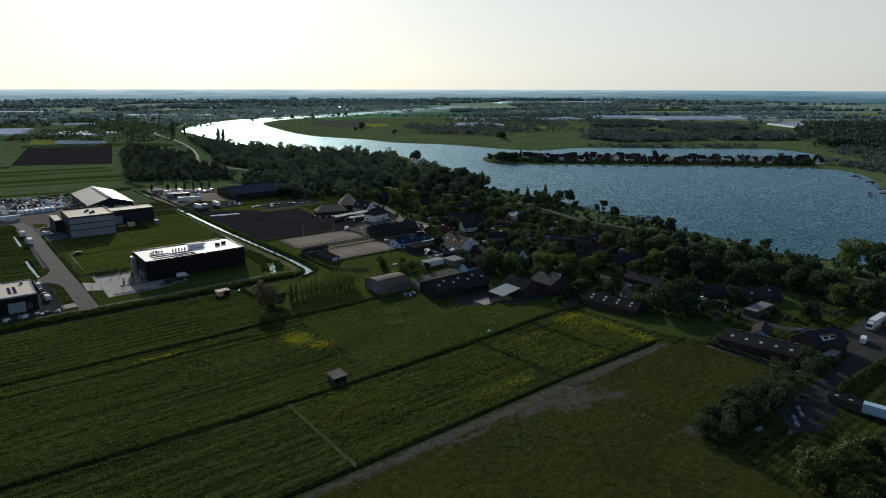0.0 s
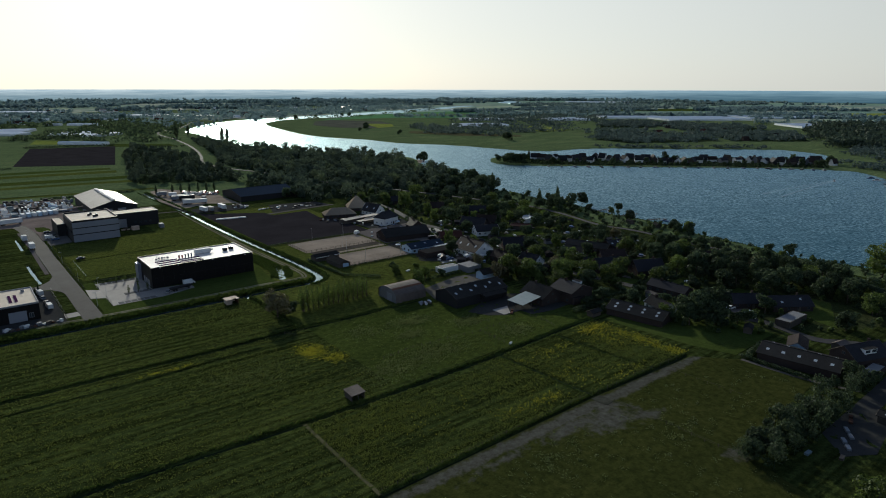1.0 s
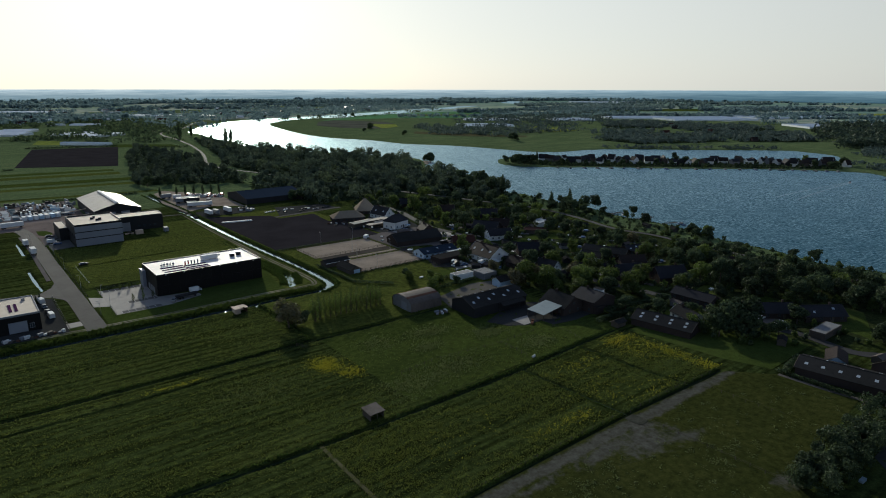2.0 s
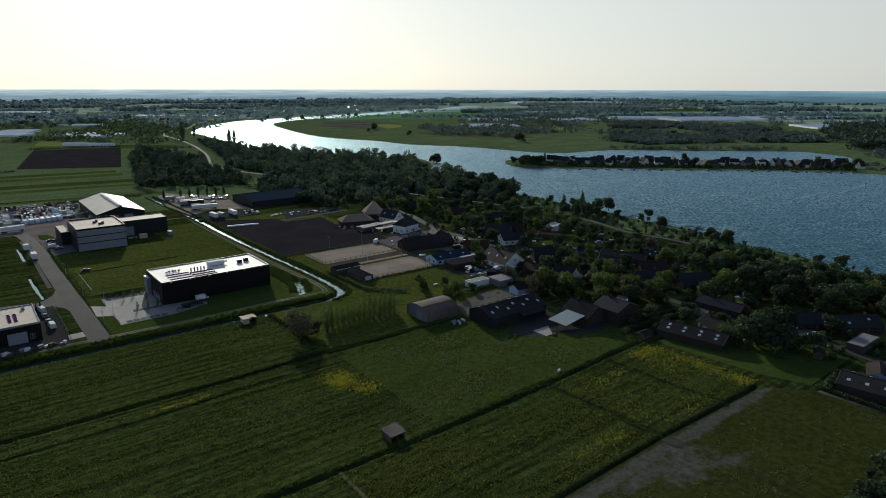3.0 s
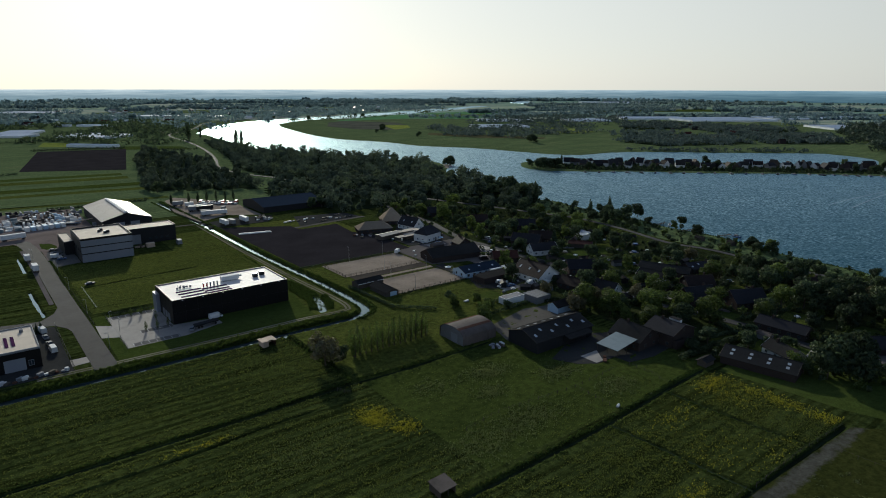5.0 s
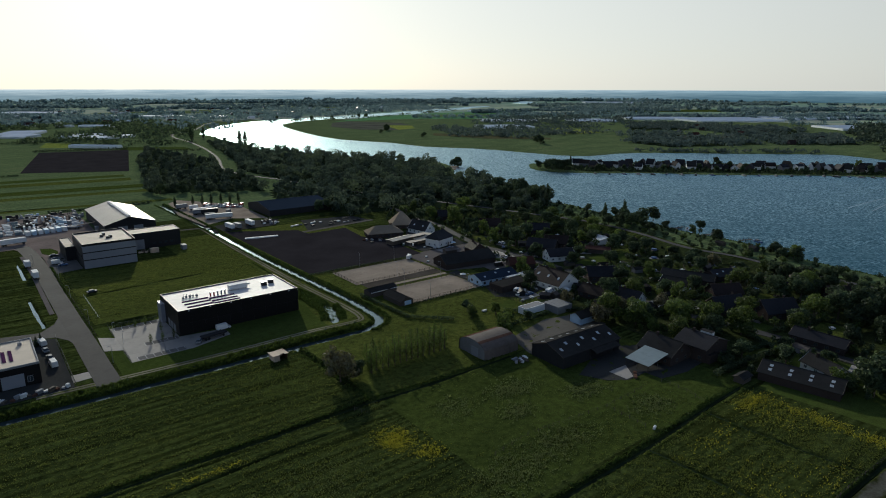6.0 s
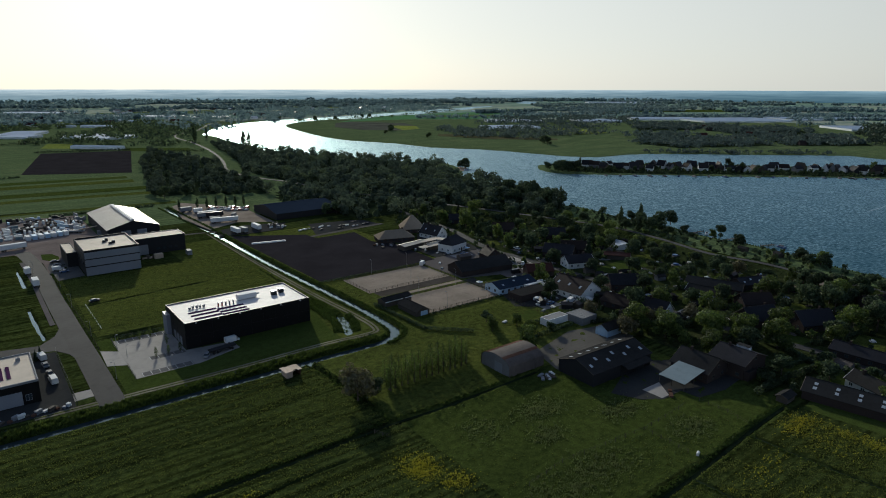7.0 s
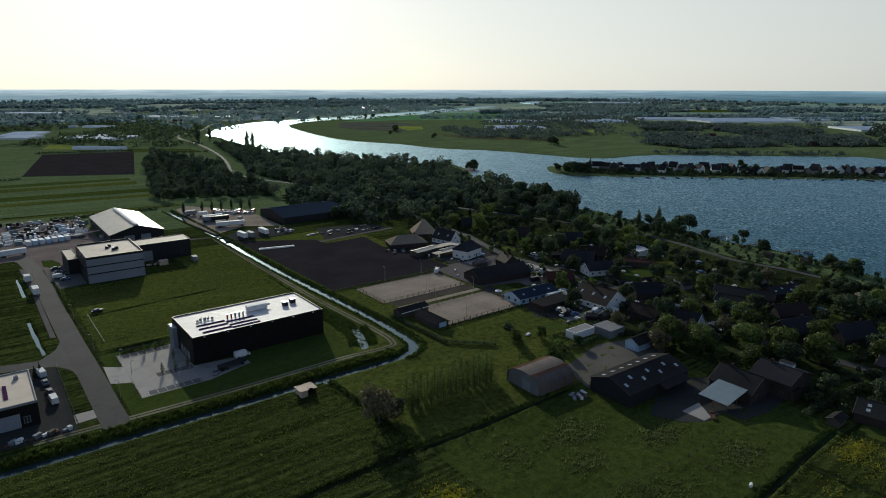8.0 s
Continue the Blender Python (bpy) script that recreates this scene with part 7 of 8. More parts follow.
fence("arena_fence", rect(152.8, 325.3, 198.2, 349.2) + [(152.8, 325.3)], 3.0, 1.3, (0.5, 0.9, 1.3), WOOD, "wooden post and rail fence round the arena", 0.09)
fence("arena_fence", rect(158.3, 288.3, 198.2, 311.2) + [(158.3, 288.3)], 3.0, 1.3, (0.5, 0.9, 1.3), WOOD, "wooden post and rail fence round the arena", 0.09)
fence("yard_fence", [(48.4, 295.6), (48.4, 308.5)], 2.2, 1.8, (0.1, 0.95, 1.75), BLACK_PAINT, "dark metal fence beside the yard", 0.05)
fence("yard_fence", [(48.4, 323), (48.4, 334.2), (60, 334.6)], 2.2, 1.8, (0.1, 0.95, 1.75), BLACK_PAINT, "dark metal fence beside the yard", 0.05)
fence("road_fence", [(43.4, 330), (43.2, 360), (42.4, 406), (42.2, 431)], 3.0, 1.1, (), WOOD, "row of posts beside the estate road", 0.09)
fence("yard_fence", [(30.9, 287.6), (31, 336)], 2.4, 1.8, (0.1, 0.95, 1.75), BLACK_PAINT, "dark metal fence along the side yard", 0.05)
fence("low_rail", [(47.6, 384), (47.8, 348)], 4.0, 0.9, (0.85,), WHITE_PAINT, "low white rail in the grass", 0.08)
fence("field_fence", [(69, 119.8), (100, 120.0), (144, 120.6)], 4.5, 1.1, (0.6, 1.0), WOOD, "wooden field fence along the ditch", 0.05)
fence("field_fence", [(147, 119.8), (170, 120), (193, 118.8)], 4.5, 1.1, (0.6, 1.0), WOOD, "wooden field fence along the ditch", 0.05)
fence("paddock_fence", [(179.2, 179), (179, 170), (177, 163)], 3.5, 1.2, (0.6, 1.1), WOOD, "wooden paddock fence by the farm", 0.05)
fence("paddock_fence", [(151.3, 165.4), (151.8, 178.9)], 3.0, 1.2, (0.6, 1.1), WOOD, "wooden paddock fence in the pasture", 0.06)
fence("paddock_fence", [(109, 180.2), (122.4, 181.9), (151.8, 178.9), (173, 179.9)], 3.5, 1.2, (0.6, 1.1), WOOD, "wooden paddock fence by the farm", 0.05)
fence("field_gate", [(92.2, 222), (94.4, 217.5)], 2.4, 1.2, (0.4, 0.8, 1.15), WOOD, "wooden gate between two meadows", 0.07)
fence("paddock_fence", [(146.4, 113.4), (146.8, 100), (147.4, 78)], 4.0, 1.1, (0.6, 1.0), WOOD, "thin wooden fence across the paddock", 0.05)
fence("paddock_fence", [(178.2, 113.4), (179.2, 91.3)], 4.0, 1.0, (0.9,), WOOD, "thin wire fence across the paddock", 0.04)
fence("paddock_fence", [(207, 104.5), (206.8, 82), (197, 76)], 4, 1.1, (0.6, 1.0), WOOD, "wooden paddock fence at the field edge", 0.05)


def mast(x, y, h, label, arm=0.9, rz=0, name="lamp_post"):
    t = thing(name, x, y, 0, rz, label, "lamp post", "lamp posts")
    f = Form()
    f.rod((0, 0, -0.2), (0, 0, h), 0.09, 0.05, 6)
    part("pole", f, STEEL, t)
    f = Form()
    f.rod((0, 0, h), (arm, 0, h + 0.1), 0.05, 0.04, 5)
    part("arm", f, STEEL, t)
    f = Form()
    f.box(arm, 0, h, 0.7, 0.28, 0.14)
    part("lamp_head", f, GREY_PAINT, t)


for x, y in ((168.9, 350.2), (190.2, 350.4), (175, 324.6), (192, 312), (170.5, 311.8), (190.2, 287.6), (168, 287.6)):
    mast(x, y, 7.5, "tall slim arena floodlight mast", 1.0, 90, "floodlight_mast")
for x, y in ((43.6, 300), (43.6, 345), (42.6, 385), (42.6, 420), (35.2, 455)):
    mast(x, y, 6.0, "slim grey street lamp post", 0.9, 180)
for x, y in ((50, 316), (60, 298), (48.9, 328)):
    mast(x, y, 4.5, "short parking lot lamp post", 0.5, 0)


def hedge(x0, y0, x1, y1, h, w, material, label, seed):
    r = np.random.default_rng(seed)
    L = math.hypot(x1 - x0, y1 - y0)
    t = thing("hedge", x0, y0, 0, math.degrees(math.atan2(y1 - y0, x1 - x0)), label, "hedge")
    f = Form()
    n = max(2, int(L / 3))
    for k in range(n):
        f.rod(((k + 0.5) * L / n, 0, -0.1), ((k + 0.5) * L / n, 0, h * 0.7), 0.08, 0.04, 5)
    part("stems", f, BARK, t)
    cs = [((k + 0.5) * L / n, r.normal(0, 0.08 * w), h * 0.52) for k in range(n)]
    v, q = leaf_quads(r, cs, [(L / n * 0.75, w / 2, h * 0.5)] * n, int(L * h * 26), 0.24, 0.9, 0.6)
    v[:, 2] = np.clip(v[:, 2], 0, h * 1.05)
    part("foliage", array_mesh("foliage", v, q, material), None, t)


for k, (a, b, c, d, h, w, m) in enumerate(((204, 61.5, 239, 60.3, 2.4, 2.0, YOUNG_LEAVES), (207, 106, 206.5, 84, 1.6, 1.2, LEAVES), (141.5, 352.4, 199, 350.8, 1.0, 1.2, LEAVES), (158, 286.6, 198, 286.4, 1.0, 1.0, LEAVES), (196, 170.6, 238, 166.6, 2.6, 2.2, LEAVES), (274, 353, 293, 359.5, 4.5, 4.0, LEAVES), (293, 359.5, 327, 352, 4.5, 4.0, LEAVES), (146, 310, 147.5, 274, 1.5, 1.6, LEAVES), (147.5, 274, 160, 262, 1.5, 1.5, LEAVES), (277, 270, 290, 259.5, 2.4, 2.2, LEAVES), (290, 259.5, 319, 262, 2.6, 2.2, LEAVES), (208, 104, 222, 106, 2.6, 2.4, LEAVES), (240, 186, 232, 168, 2.2, 1.8, LEAVES), (210, 178, 236, 171, 1.8, 1.4, LEAVES),
                                          (180, 253.6, 207, 252.8, 1.8, 1.4, LEAVES), (166, 242.5, 196, 243.5, 1.8, 1.2, LEAVES), (203, 240, 224, 233, 1.8, 1.4, LEAVES), (244, 285, 262, 281, 1.5, 1.2, LEAVES), (254, 244, 276, 244, 1.8, 1.4, LEAVES), (250, 222, 262, 220, 1.6, 1.4, LEAVES), (252, 176, 280, 170, 1.8, 1.4, LEAVES), (51, 335.6, 66, 335.4, 1.4, 1.2, LEAVES))):
    hedge(a, b, c, d, h, w, m, "clipped green garden hedge" if k else "tall clipped light green hedge by the court", 300 + k)


# ---- vehicles ----
def car(x, y, rz, paint, label, van=False, z=0.1):
    t = thing("van" if van else "car", x, y, z, rz, label, "van" if van else "car", "parked vehicles")
    L, W, H = (5.2, 1.95, 2.2) if van else (4.3, 1.75, 1.45)
    f = Form()
    if van:
        f.extrude_x([(-W / 2, 0.35), (W / 2, 0.35), (W / 2, 1.1), (W / 2 - 0.12, H), (-W / 2 + 0.12, H), (-W / 2, 1.1)], -L / 2, L / 2 - 1.2)
        f.extrude_x([(-W / 2, 0.35), (W / 2, 0.35), (W / 2, 1.0), (-W / 2, 1.0)], L / 2 - 1.2, L / 2)
    else:
        f.extrude_x([(-W / 2, 0.28), (W / 2, 0.28), (W / 2, 0.75), (W / 2 - 0.08, 0.92), (-W / 2 + 0.08, 0.92), (-W / 2, 0.75)], -L / 2, L / 2)
        f.box(-0.25, 0, H - 0.08, 1.7, W - 0.5, 0.08)
    body = part("body", f, paint, t)
    g = Form()
    if van:
        n = len(g.v)
        g.slab([(L / 2 - 0.35, -W / 2 + 0.08, 1.05), (L / 2 - 0.35, W / 2 - 0.08, 1.05), (L / 2 - 1.25, W / 2 - 0.2, H - 0.1), (L / 2 - 1.25, -W / 2 + 0.2, H - 0.1)], 0.05)
    else:
        b, c = W / 2 - 0.1, W / 2 - 0.28
        g.v += [(-1.75, -b, 0.9), (1.15, -b, 0.9), (1.15, b, 0.9), (-1.75, b, 0.9), (-1.05, -c, H - 0.08), (0.5, -c, H - 0.08), (0.5, c, H - 0.08), (-1.05, c, H - 0.08)]
        g.f += [(3, 2, 1, 0), (4, 5, 6, 7), (0, 1, 5, 4), (1, 2, 6, 5), (2, 3, 7, 6), (3, 0, 4, 7)]
    part("windscreen" if van else "cabin_glass", g, GLASS, t)
    wf = Form()
    wf.rod((0, -0.11, 0), (0, 0.11, 0), 0.33, 0.33, 10)
    wm = wf.mesh("wheel", RUBBER)
    for px in (-L * 0.31, L * 0.31):
        for py in (-W / 2 + 0.1, W / 2 - 0.1):
            ob = part("wheel", wm, None, t)
            ob.matrix_basis = pose(px, py, 0.33)
    return t


def lorry(x, y, rz, box_mat, cab_mat, length, label, cab=True, z=0.1, tall=2.7):
    t = thing("truck" if cab else "trailer", x, y, z, rz, label, "truck" if cab else "trailer", "parked trucks")
    f = Form()
    f.box(0, 0, 1.1, length, 2.5, tall)
    part("cargo_box", f, box_mat, t)
    f = Form()
    f.box(0, 0, 0.75, length - 0.2, 1.0, 0.35)
    part("chassis", f, BLACK_PAINT, t)
    if cab:
        f = Form()
        f.extrude_x([(-1.2, 0.6), (1.2, 0.6), (1.2, 2.6), (1.0, 3.1), (-1.0, 3.1), (-1.2, 2.6)], length / 2 + 0.4, length / 2 + 2.4)
        c = part("cab", f, cab_mat, t)
        g = Form()
        g.box(length / 2 + 2.43, 0, 1.6, 0.06, 2.1, 0.95)
        part("windscreen", g, GLASS, c)
    wf = Form()
    wf.rod((0, -0.15, 0), (0, 0.15, 0), 0.48, 0.48, 10)
    wm = wf.mesh("wheel", RUBBER)
    for px in ([-length / 2 + 1.2, -length / 2 + 2.5] + ([length / 2 + 1.4] if cab else [length / 2 - 1.5])):
        for py in (-1.05, 1.05):
            ob = part("wheel", wm, None, t)
            ob.matrix_basis = pose(px, py, 0.48)
    return t


for x, y, rz, m, v, lab in ((250.8, 133, -12, WHITE_PAINT, False, "white car parked beside the street"), (251.6, 125.4, -12, WHITE_PAINT, False, "white car parked on a drive"), (246.6, 123, -60, WHITE_PAINT, True, "white van parked beside the street"),
                            (253, 71.5, 10, WHITE_PAINT, True, "white van on the paved court"), (83.6, 307.6, 5, WHITE_PAINT, True, "white van behind the black hall"), (72.2, 300, 60, GREY_PAINT, False, "grey car on the parking yard"), (51.5, 387.3, 12, BLACK_PAINT, False, "dark car in the rough grass"),
                            (26.4, 332, 100, WHITE_PAINT, True, "white van by the fence"), (26.7, 324.3, 95, GREY_PAINT, False, "grey car by the fence"), (27.1, 316.3, 95, BLACK_PAINT, False, "dark car by the fence"), (27.3, 309.3, 95, WHITE_PAINT, True, "white van by the fence"),
                            (45.6, 452, 0, WHITE_PAINT, True, "white van beside the works"), (46, 461, 10, GREY_PAINT, False, "grey car beside the works"), (46.2, 470, 5, BLACK_PAINT, False, "dark car beside the works"), (47.6, 446, 0, BLUE_PAINT, False, "blue car beside the works"),
                            (222.5, 258, 80, WHITE_PAINT, True, "white van on a drive"), (203, 268, 20, WHITE_PAINT, False, "white car on a drive"), (242, 318, 40, WHITE_PAINT, False, "white car on the forecourt"), (240, 323, 30, GREY_PAINT, False, "grey car on the forecourt"), (199, 349, 40, WHITE_PAINT, True, "white van by the arena")):
    car(x, y, rz, m, lab, v)
lorry(276, 74.4, 180, WHITE_PAINT, WHITE_PAINT, 13.2, "long white articulated truck on the court")
lorry(283, 70.5, 180, GREY_PAINT, WHITE_PAINT, 9, "grey box truck on the court")
lorry(78, 301.5, 8, CLAD_DARK, GREY_PAINT, 9.5, "flat dark trailer behind the hall", False, tall=0.5)
lorry(33.8, 428, 92, WHITE_PAINT, BLUE_PAINT, 6.5, "white box truck beside the road")
lorry(32.6, 452, 92, WHITE_PAINT, WHITE_PAINT, 4.5, "small white truck beside the road")
lorry(194.6, 46.5, 100, PALE_BLUE, WHITE_PAINT, 11, "long pale trailer beside the shed", False)
r = np.random.default_rng(41)
for k in range(24):
    u, row = (k % 12) / 11, k // 12
    car(161 + 22.5 * u - 2.6 * row, 574 - 17 * u - 5.4 * row, 52 + r.uniform(-4, 4), (WHITE_PAINT, WHITE_PAINT, GREY_PAINT, RED_PAINT)[r.integers(4)], "parked car in a row on the depot yard", r.random() < 0.2)
for x, y, rz, L, m in ((150, 546, -2, 13, WHITE_PAINT), (146, 541, -2, 9, GREY_PAINT), (153, 539.5, -4, 12, CLAD_DARK), (152.5, 517, -11, 18, WHITE_PAINT), (148, 523, -11, 7, GREY_WALL), (147, 480, 95, 9.5, WHITE_PAINT), (151.5, 478, 95, 7, GREY_PAINT), (161.5, 482.5, 92, 10.5, WHITE_PAINT), (142, 570, 6, 8, GREY_PAINT), (148, 561, -4, 6, WHITE_PAINT), (163, 528, 60, 6, GREY_WALL)):
    lorry(x, y, rz, m, WHITE_PAINT, L, "box trailer parked on the depot yard", False)


# ---- stacks and clutter ----
def stack(x, y, rz, nx, layers, material, label, name="crate_stack", w=1.2, h=0.8):
    t = thing(name, x, y, 0.07, rz, label, "crates", "stacks on the works yard")
    f = Form()
    f.box(0, 0, 0, w - 0.04, 1.0, h - 0.05)
    me = f.mesh("crate", material)
    for k in range(nx):
        for z in range(layers - (k % 3 == 2)):
            ob = part("crate", me, None, t)
            ob.matrix_basis = pose((k - nx / 2) * w, 0, z * h)


PALE, MIXED, DARK = (WHITE_PAINT, WHITE_PAINT, TARP), (WHITE_PAINT, GREY_PAINT, WOOD, WHITE_PAINT, PALE_BLUE, BLACK_PAINT), (CLAD_DARK, BLACK_PAINT, GREY_PAINT, WOOD)
for row in range(8):
    for k in range(12):
        if r.random() < 0.9:
            stack(-18 + 5.0 * k + r.normal(0, 0.3), 543 + 5.4 * row + r.normal(0, 0.3), r.normal(0, 2), 2, r.integers(1, 3), PALE[r.integers(3)], "pale wrapped bundles on the works yard", w=2.0, h=0.9)
for k in range(84):
    stack(r.uniform(36, 74), r.uniform(543, 582), r.choice((0, 90)) + r.normal(0, 4), r.integers(2, 5), r.integers(1, 4), MIXED[r.integers(6)], "mixed stack of goods on the works yard", w=1.7, h=0.9)
for k in range(56):
    stack(r.uniform(5, 76), r.uniform(584, 606), r.choice((0, 90)) + r.normal(0, 6), r.integers(2, 5), r.integers(1, 4), DARK[r.integers(4)] if r.random() < 0.75 else MIXED[r.integers(6)], "dark machinery and stacks at the yard edge", w=1.8, h=0.9)


def container(x, y, rz, L, material, label):
    t = thing("container", x, y, 0.07, rz, label, "container", "containers on the works yard")
    f = Form()
    f.box(0, 0, 0, L, 2.4, 2.55)
    part("shell", f, material, t)
    rf = Form()
    rf.box(0, 0, 0.1, 0.12, 2.5, 2.35)
    rm = rf.mesh("rib", material)
    for k in range(int(L / 1.0)):
        ob = part("rib", rm, None, t)
        ob.matrix_basis = pose(-L / 2 + 0.5 + k, 0, 0)


for k in range(4):
    lorry(-14 + 15 * k, 507 + 2.2 * k, 8, WHITE_PAINT, WHITE_PAINT, 13, "long white trailer beside the works yard", False)
for k in range(7):
    container(40 + 3.4 * k, 538 + 0.5 * k, 96, 6.0, (WHITE_PAINT, PALE_BLUE)[k % 2], "white container in a row on the yard")
container(92.5, 446.5, 4, 4.2, NEW_WOOD, "tan site container beside the dark annex")
for k in range(4):
    stack(86.5 + 1.5 * k, 449.2 + 0.6 * (k % 2), 20 * k, 2, 1 + k % 2, (NEW_WOOD, WOOD)[k % 2], "timber crates beside the dark annex")
for x, y in ((77.5, 528), (66, 560), (108, 445)):
    container(x, y, 90, 4.5, GREY_PAINT, "small grey container beside a hall")
for k in range(14):
    stack(10 + 1.5 * k + r.uniform(-0.4, 0.4), 289.0 + r.uniform(-0.6, 0.6), r.uniform(0, 60), r.integers(1, 4), r.integers(1, 3), (GREY_PAINT, WHITE_PAINT, WOOD, RUST)[k % 4], "heap of scrap and crates by the fence", w=1.0, h=0.6)
for k in range(10):
    stack(170 + r.uniform(0, 12), 482 + r.uniform(-4, 12), r.uniform(0, 90), r.integers(2, 5), r.integers(1, 3), (WHITE_PAINT, GREY_PAINT, WOOD)[k % 3], "pale crates on the dark yard")
for k in range(12):
    stack(184 + 4 * k + r.uniform(-1, 1), 452 + r.uniform(0, 16), r.uniform(0, 30), r.integers(2, 6), 1, (WHITE_PAINT, GREY_PAINT, WOOD, CLAD_DARK)[k % 4], "low pile of building materials")
for k in range(8):
    stack(200 + r.uniform(0, 12), 390 + r.uniform(0, 12), r.uniform(0, 90), r.integers(2, 4), 1, (WOOD, GREY_PAINT, RUST)[k % 3], "low pile of timber by the farmhouse")
for k in range(9):
    stack(153 + r.uniform(0, 5), 219 + r.uniform(-3, 2), r.uniform(0, 90), r.integers(1, 4), 1, (GREY_PAINT, WHITE_PAINT, WOOD)[k % 3], "scattered scrap beside the barn", h=0.5)
for x, y, rz, n, m in ((176.5, 187, 40, 4, RUST), (204, 246, 0, 3, WOOD), (200, 262, 20, 3, GREY_PAINT), (178, 262, 10, 3, WHITE_PAINT), (212, 262, 80, 3, WHITE_PAINT), (175, 62, 35, 5, GREY_PAINT), (182, 64, 35, 6, GREY_PAINT), (168, 60, 10, 3, WOOD), (190, 66, 20, 4, RUST), (163, 66, 0, 2, TARP), (240, 312, 40, 4, RED_PAINT)):
    stack(x, y, rz, n, 1, m, "low heap of garden and yard clutter", h=0.6)
sheet = Form()
sheet.prism([(-10, -1.2), (-4, -1.6), (5, -1.5), (10, -1.1), (10, 1.1), (3, 1.6), (-5, 1.5), (-10, 1.2)], 0, 0.35)
sheet.prism([(-9.6, -0.7), (9.6, -0.7), (9.6, 0.7), (-9.6, 0.7)], 0.35, 0.6)
tagged(new("covered_mound", sheet.mesh("covered_mound", WHITE_PAINT)), "long low heap under white plastic", "heap").matrix_basis = pose(154.3, 444.6, 0.05, 0, 0, -13)
tr = thing("water_trough", 152.6, 163.4, 0, 20, "pale water trough in the pasture", "trough")
f = Form()
f.rod((-0.7, 0, 0.4), (0.7, 0, 0.4), 0.38, 0.38, 10)
part("tank", f, WHITE_PAINT, tr)
f = Form()
f.box(0, 0, -0.1, 1.4, 0.7, 0.2)
part("stand", f, STEEL, tr)

# ---- jetties and boats ----
def jetty(x, y, rz, L, label="wooden jetty on posts in the lake"):
    t = thing("jetty", x, y, -0.9, rz, label, "jetty", "jetties on the lake")
    f = Form()
    for k in range(int(L / 0.8)):
        f.box(k * 0.8 + 0.4, 0, 0.75, 0.74, 1.8, 0.1)
    d = part("deck", f, WOOD, t)
    d["kind"] = "stuff"
    for k in range(int(L / 4) + 1):
        for s in (-0.9, 0.9):
            f = Form()
            f.rod((k * 4, s, -1.5), (k * 4, s, 1.6), 0.13, 0.13, 6)
            part("post", f, WOOD, t)


def boat(x, y, rz, L, hull_mat, label):
    t = thing("boat", x, y, -0.95, rz, label, "boat", "boats on the water")
    f = Form()
    f.prism([(-L / 2, -L * 0.16), (L * 0.2, -L * 0.17), (L / 2, 0), (L * 0.2, L * 0.17), (-L / 2, L * 0.16)], -0.2, 0.9)
    part("hull", f, hull_mat, t)
    f = Form()
    f.box(-L * 0.08, 0, 0.9, L * 0.35, L * 0.22, 0.8)
    part("cabin", f, GREY_WALL, t)
    f = Form()
    f.box(L * 0.1, 0, 1.2, 0.06, L * 0.2, 0.4)
    part("windscreen", f, GLASS, t)


for x, y, rz, L in ((376, 284, -12, 20), (384, 262, -20, 10), (380, 305, 0, 12), (388, 352, -10, 10), (640, 196, 200, 26), (680, 205, 230, 22), (740, 232, 250, 20)):
    jetty(x, y, rz, L)
for k, (x, y, rz, L) in enumerate(((699, 261, 20, 7), (392, 255, 70, 7), (389, 300, 30, 6), (648, 186, 120, 9), (662, 190, 120, 9), (676, 196, 120, 10), (700, 214, 140, 9), (716, 220, 140, 9), (735, 236, 150, 9), (750, 246, 150, 8), (468, 640, 60, 9), (474, 628, 50, 8))):
    boat(x, y, rz, L, (WHITE_PAINT, BLUE_PAINT, WHITE_PAINT, BLACK_PAINT)[k % 4], "small cabin boat on the water")
for k in range(22):
    u = (k + 0.5) / 22
    x, y = np.interp(u, [0, 0.35, 0.7, 1.0], [552, 640, 735, 785]), np.interp(u, [0, 0.35, 0.7, 1.0], [520, 442, 357, 298])
    boat(x, y, 45 + r.uniform(-30, 30), r.uniform(6, 10), (GREY_PAINT, BLACK_PAINT, BLUE_PAINT)[k % 3], "cabin boat moored at the island")

patch("beach", [(458, 632), (466, 640), (476, 647), (481, 655), (477, 664), (469, 660), (460, 648)], -0.5, SAND, "small sandy beach at the river mouth", "beach")
for side in (-1, 1):
    ribbon("wake", [(698, 261.5 + 0.6 * side), (672, 262 + 2.2 * side), (640, 262 + 4.2 * side), (600, 261 + 6.4 * side), (560, 259 + 8.4 * side)], 0.9, -0.86, WAKE, "pale wake behind a small boat", "wake", 4)
ribbon("dry_strip", [(68.2, 119), (68.3, 140), (68.6, 158)], 1.0, 0.07, PALE_EARTH, "pale dry strip between two meadows", "path")


# ---- single things ----
crane = thing("crane_truck", 66, 543, 0.07, -20, "truck with a long tan crane boom", "crane")
f = Form()
f.box(0, 0, 0.7, 8, 2.4, 0.9)
part("chassis", f, GREY_PAINT, crane)
f = Form()
f.box(-4.4, 0, 0.6, 2.0, 2.4, 2.2)
part("cab", f, BLUE_PAINT, crane)
f = Form()
f.rod((2, 0, 1.8), (16, 0, 4.2), 0.45, 0.3, 6)
part("boom", f, NEW_WOOD, crane, "tan crane boom")
wf2 = Form()
wf2.rod((0, -0.15, 0), (0, 0.15, 0), 0.48, 0.48, 10)
wm2 = wf2.mesh("wheel", RUBBER)
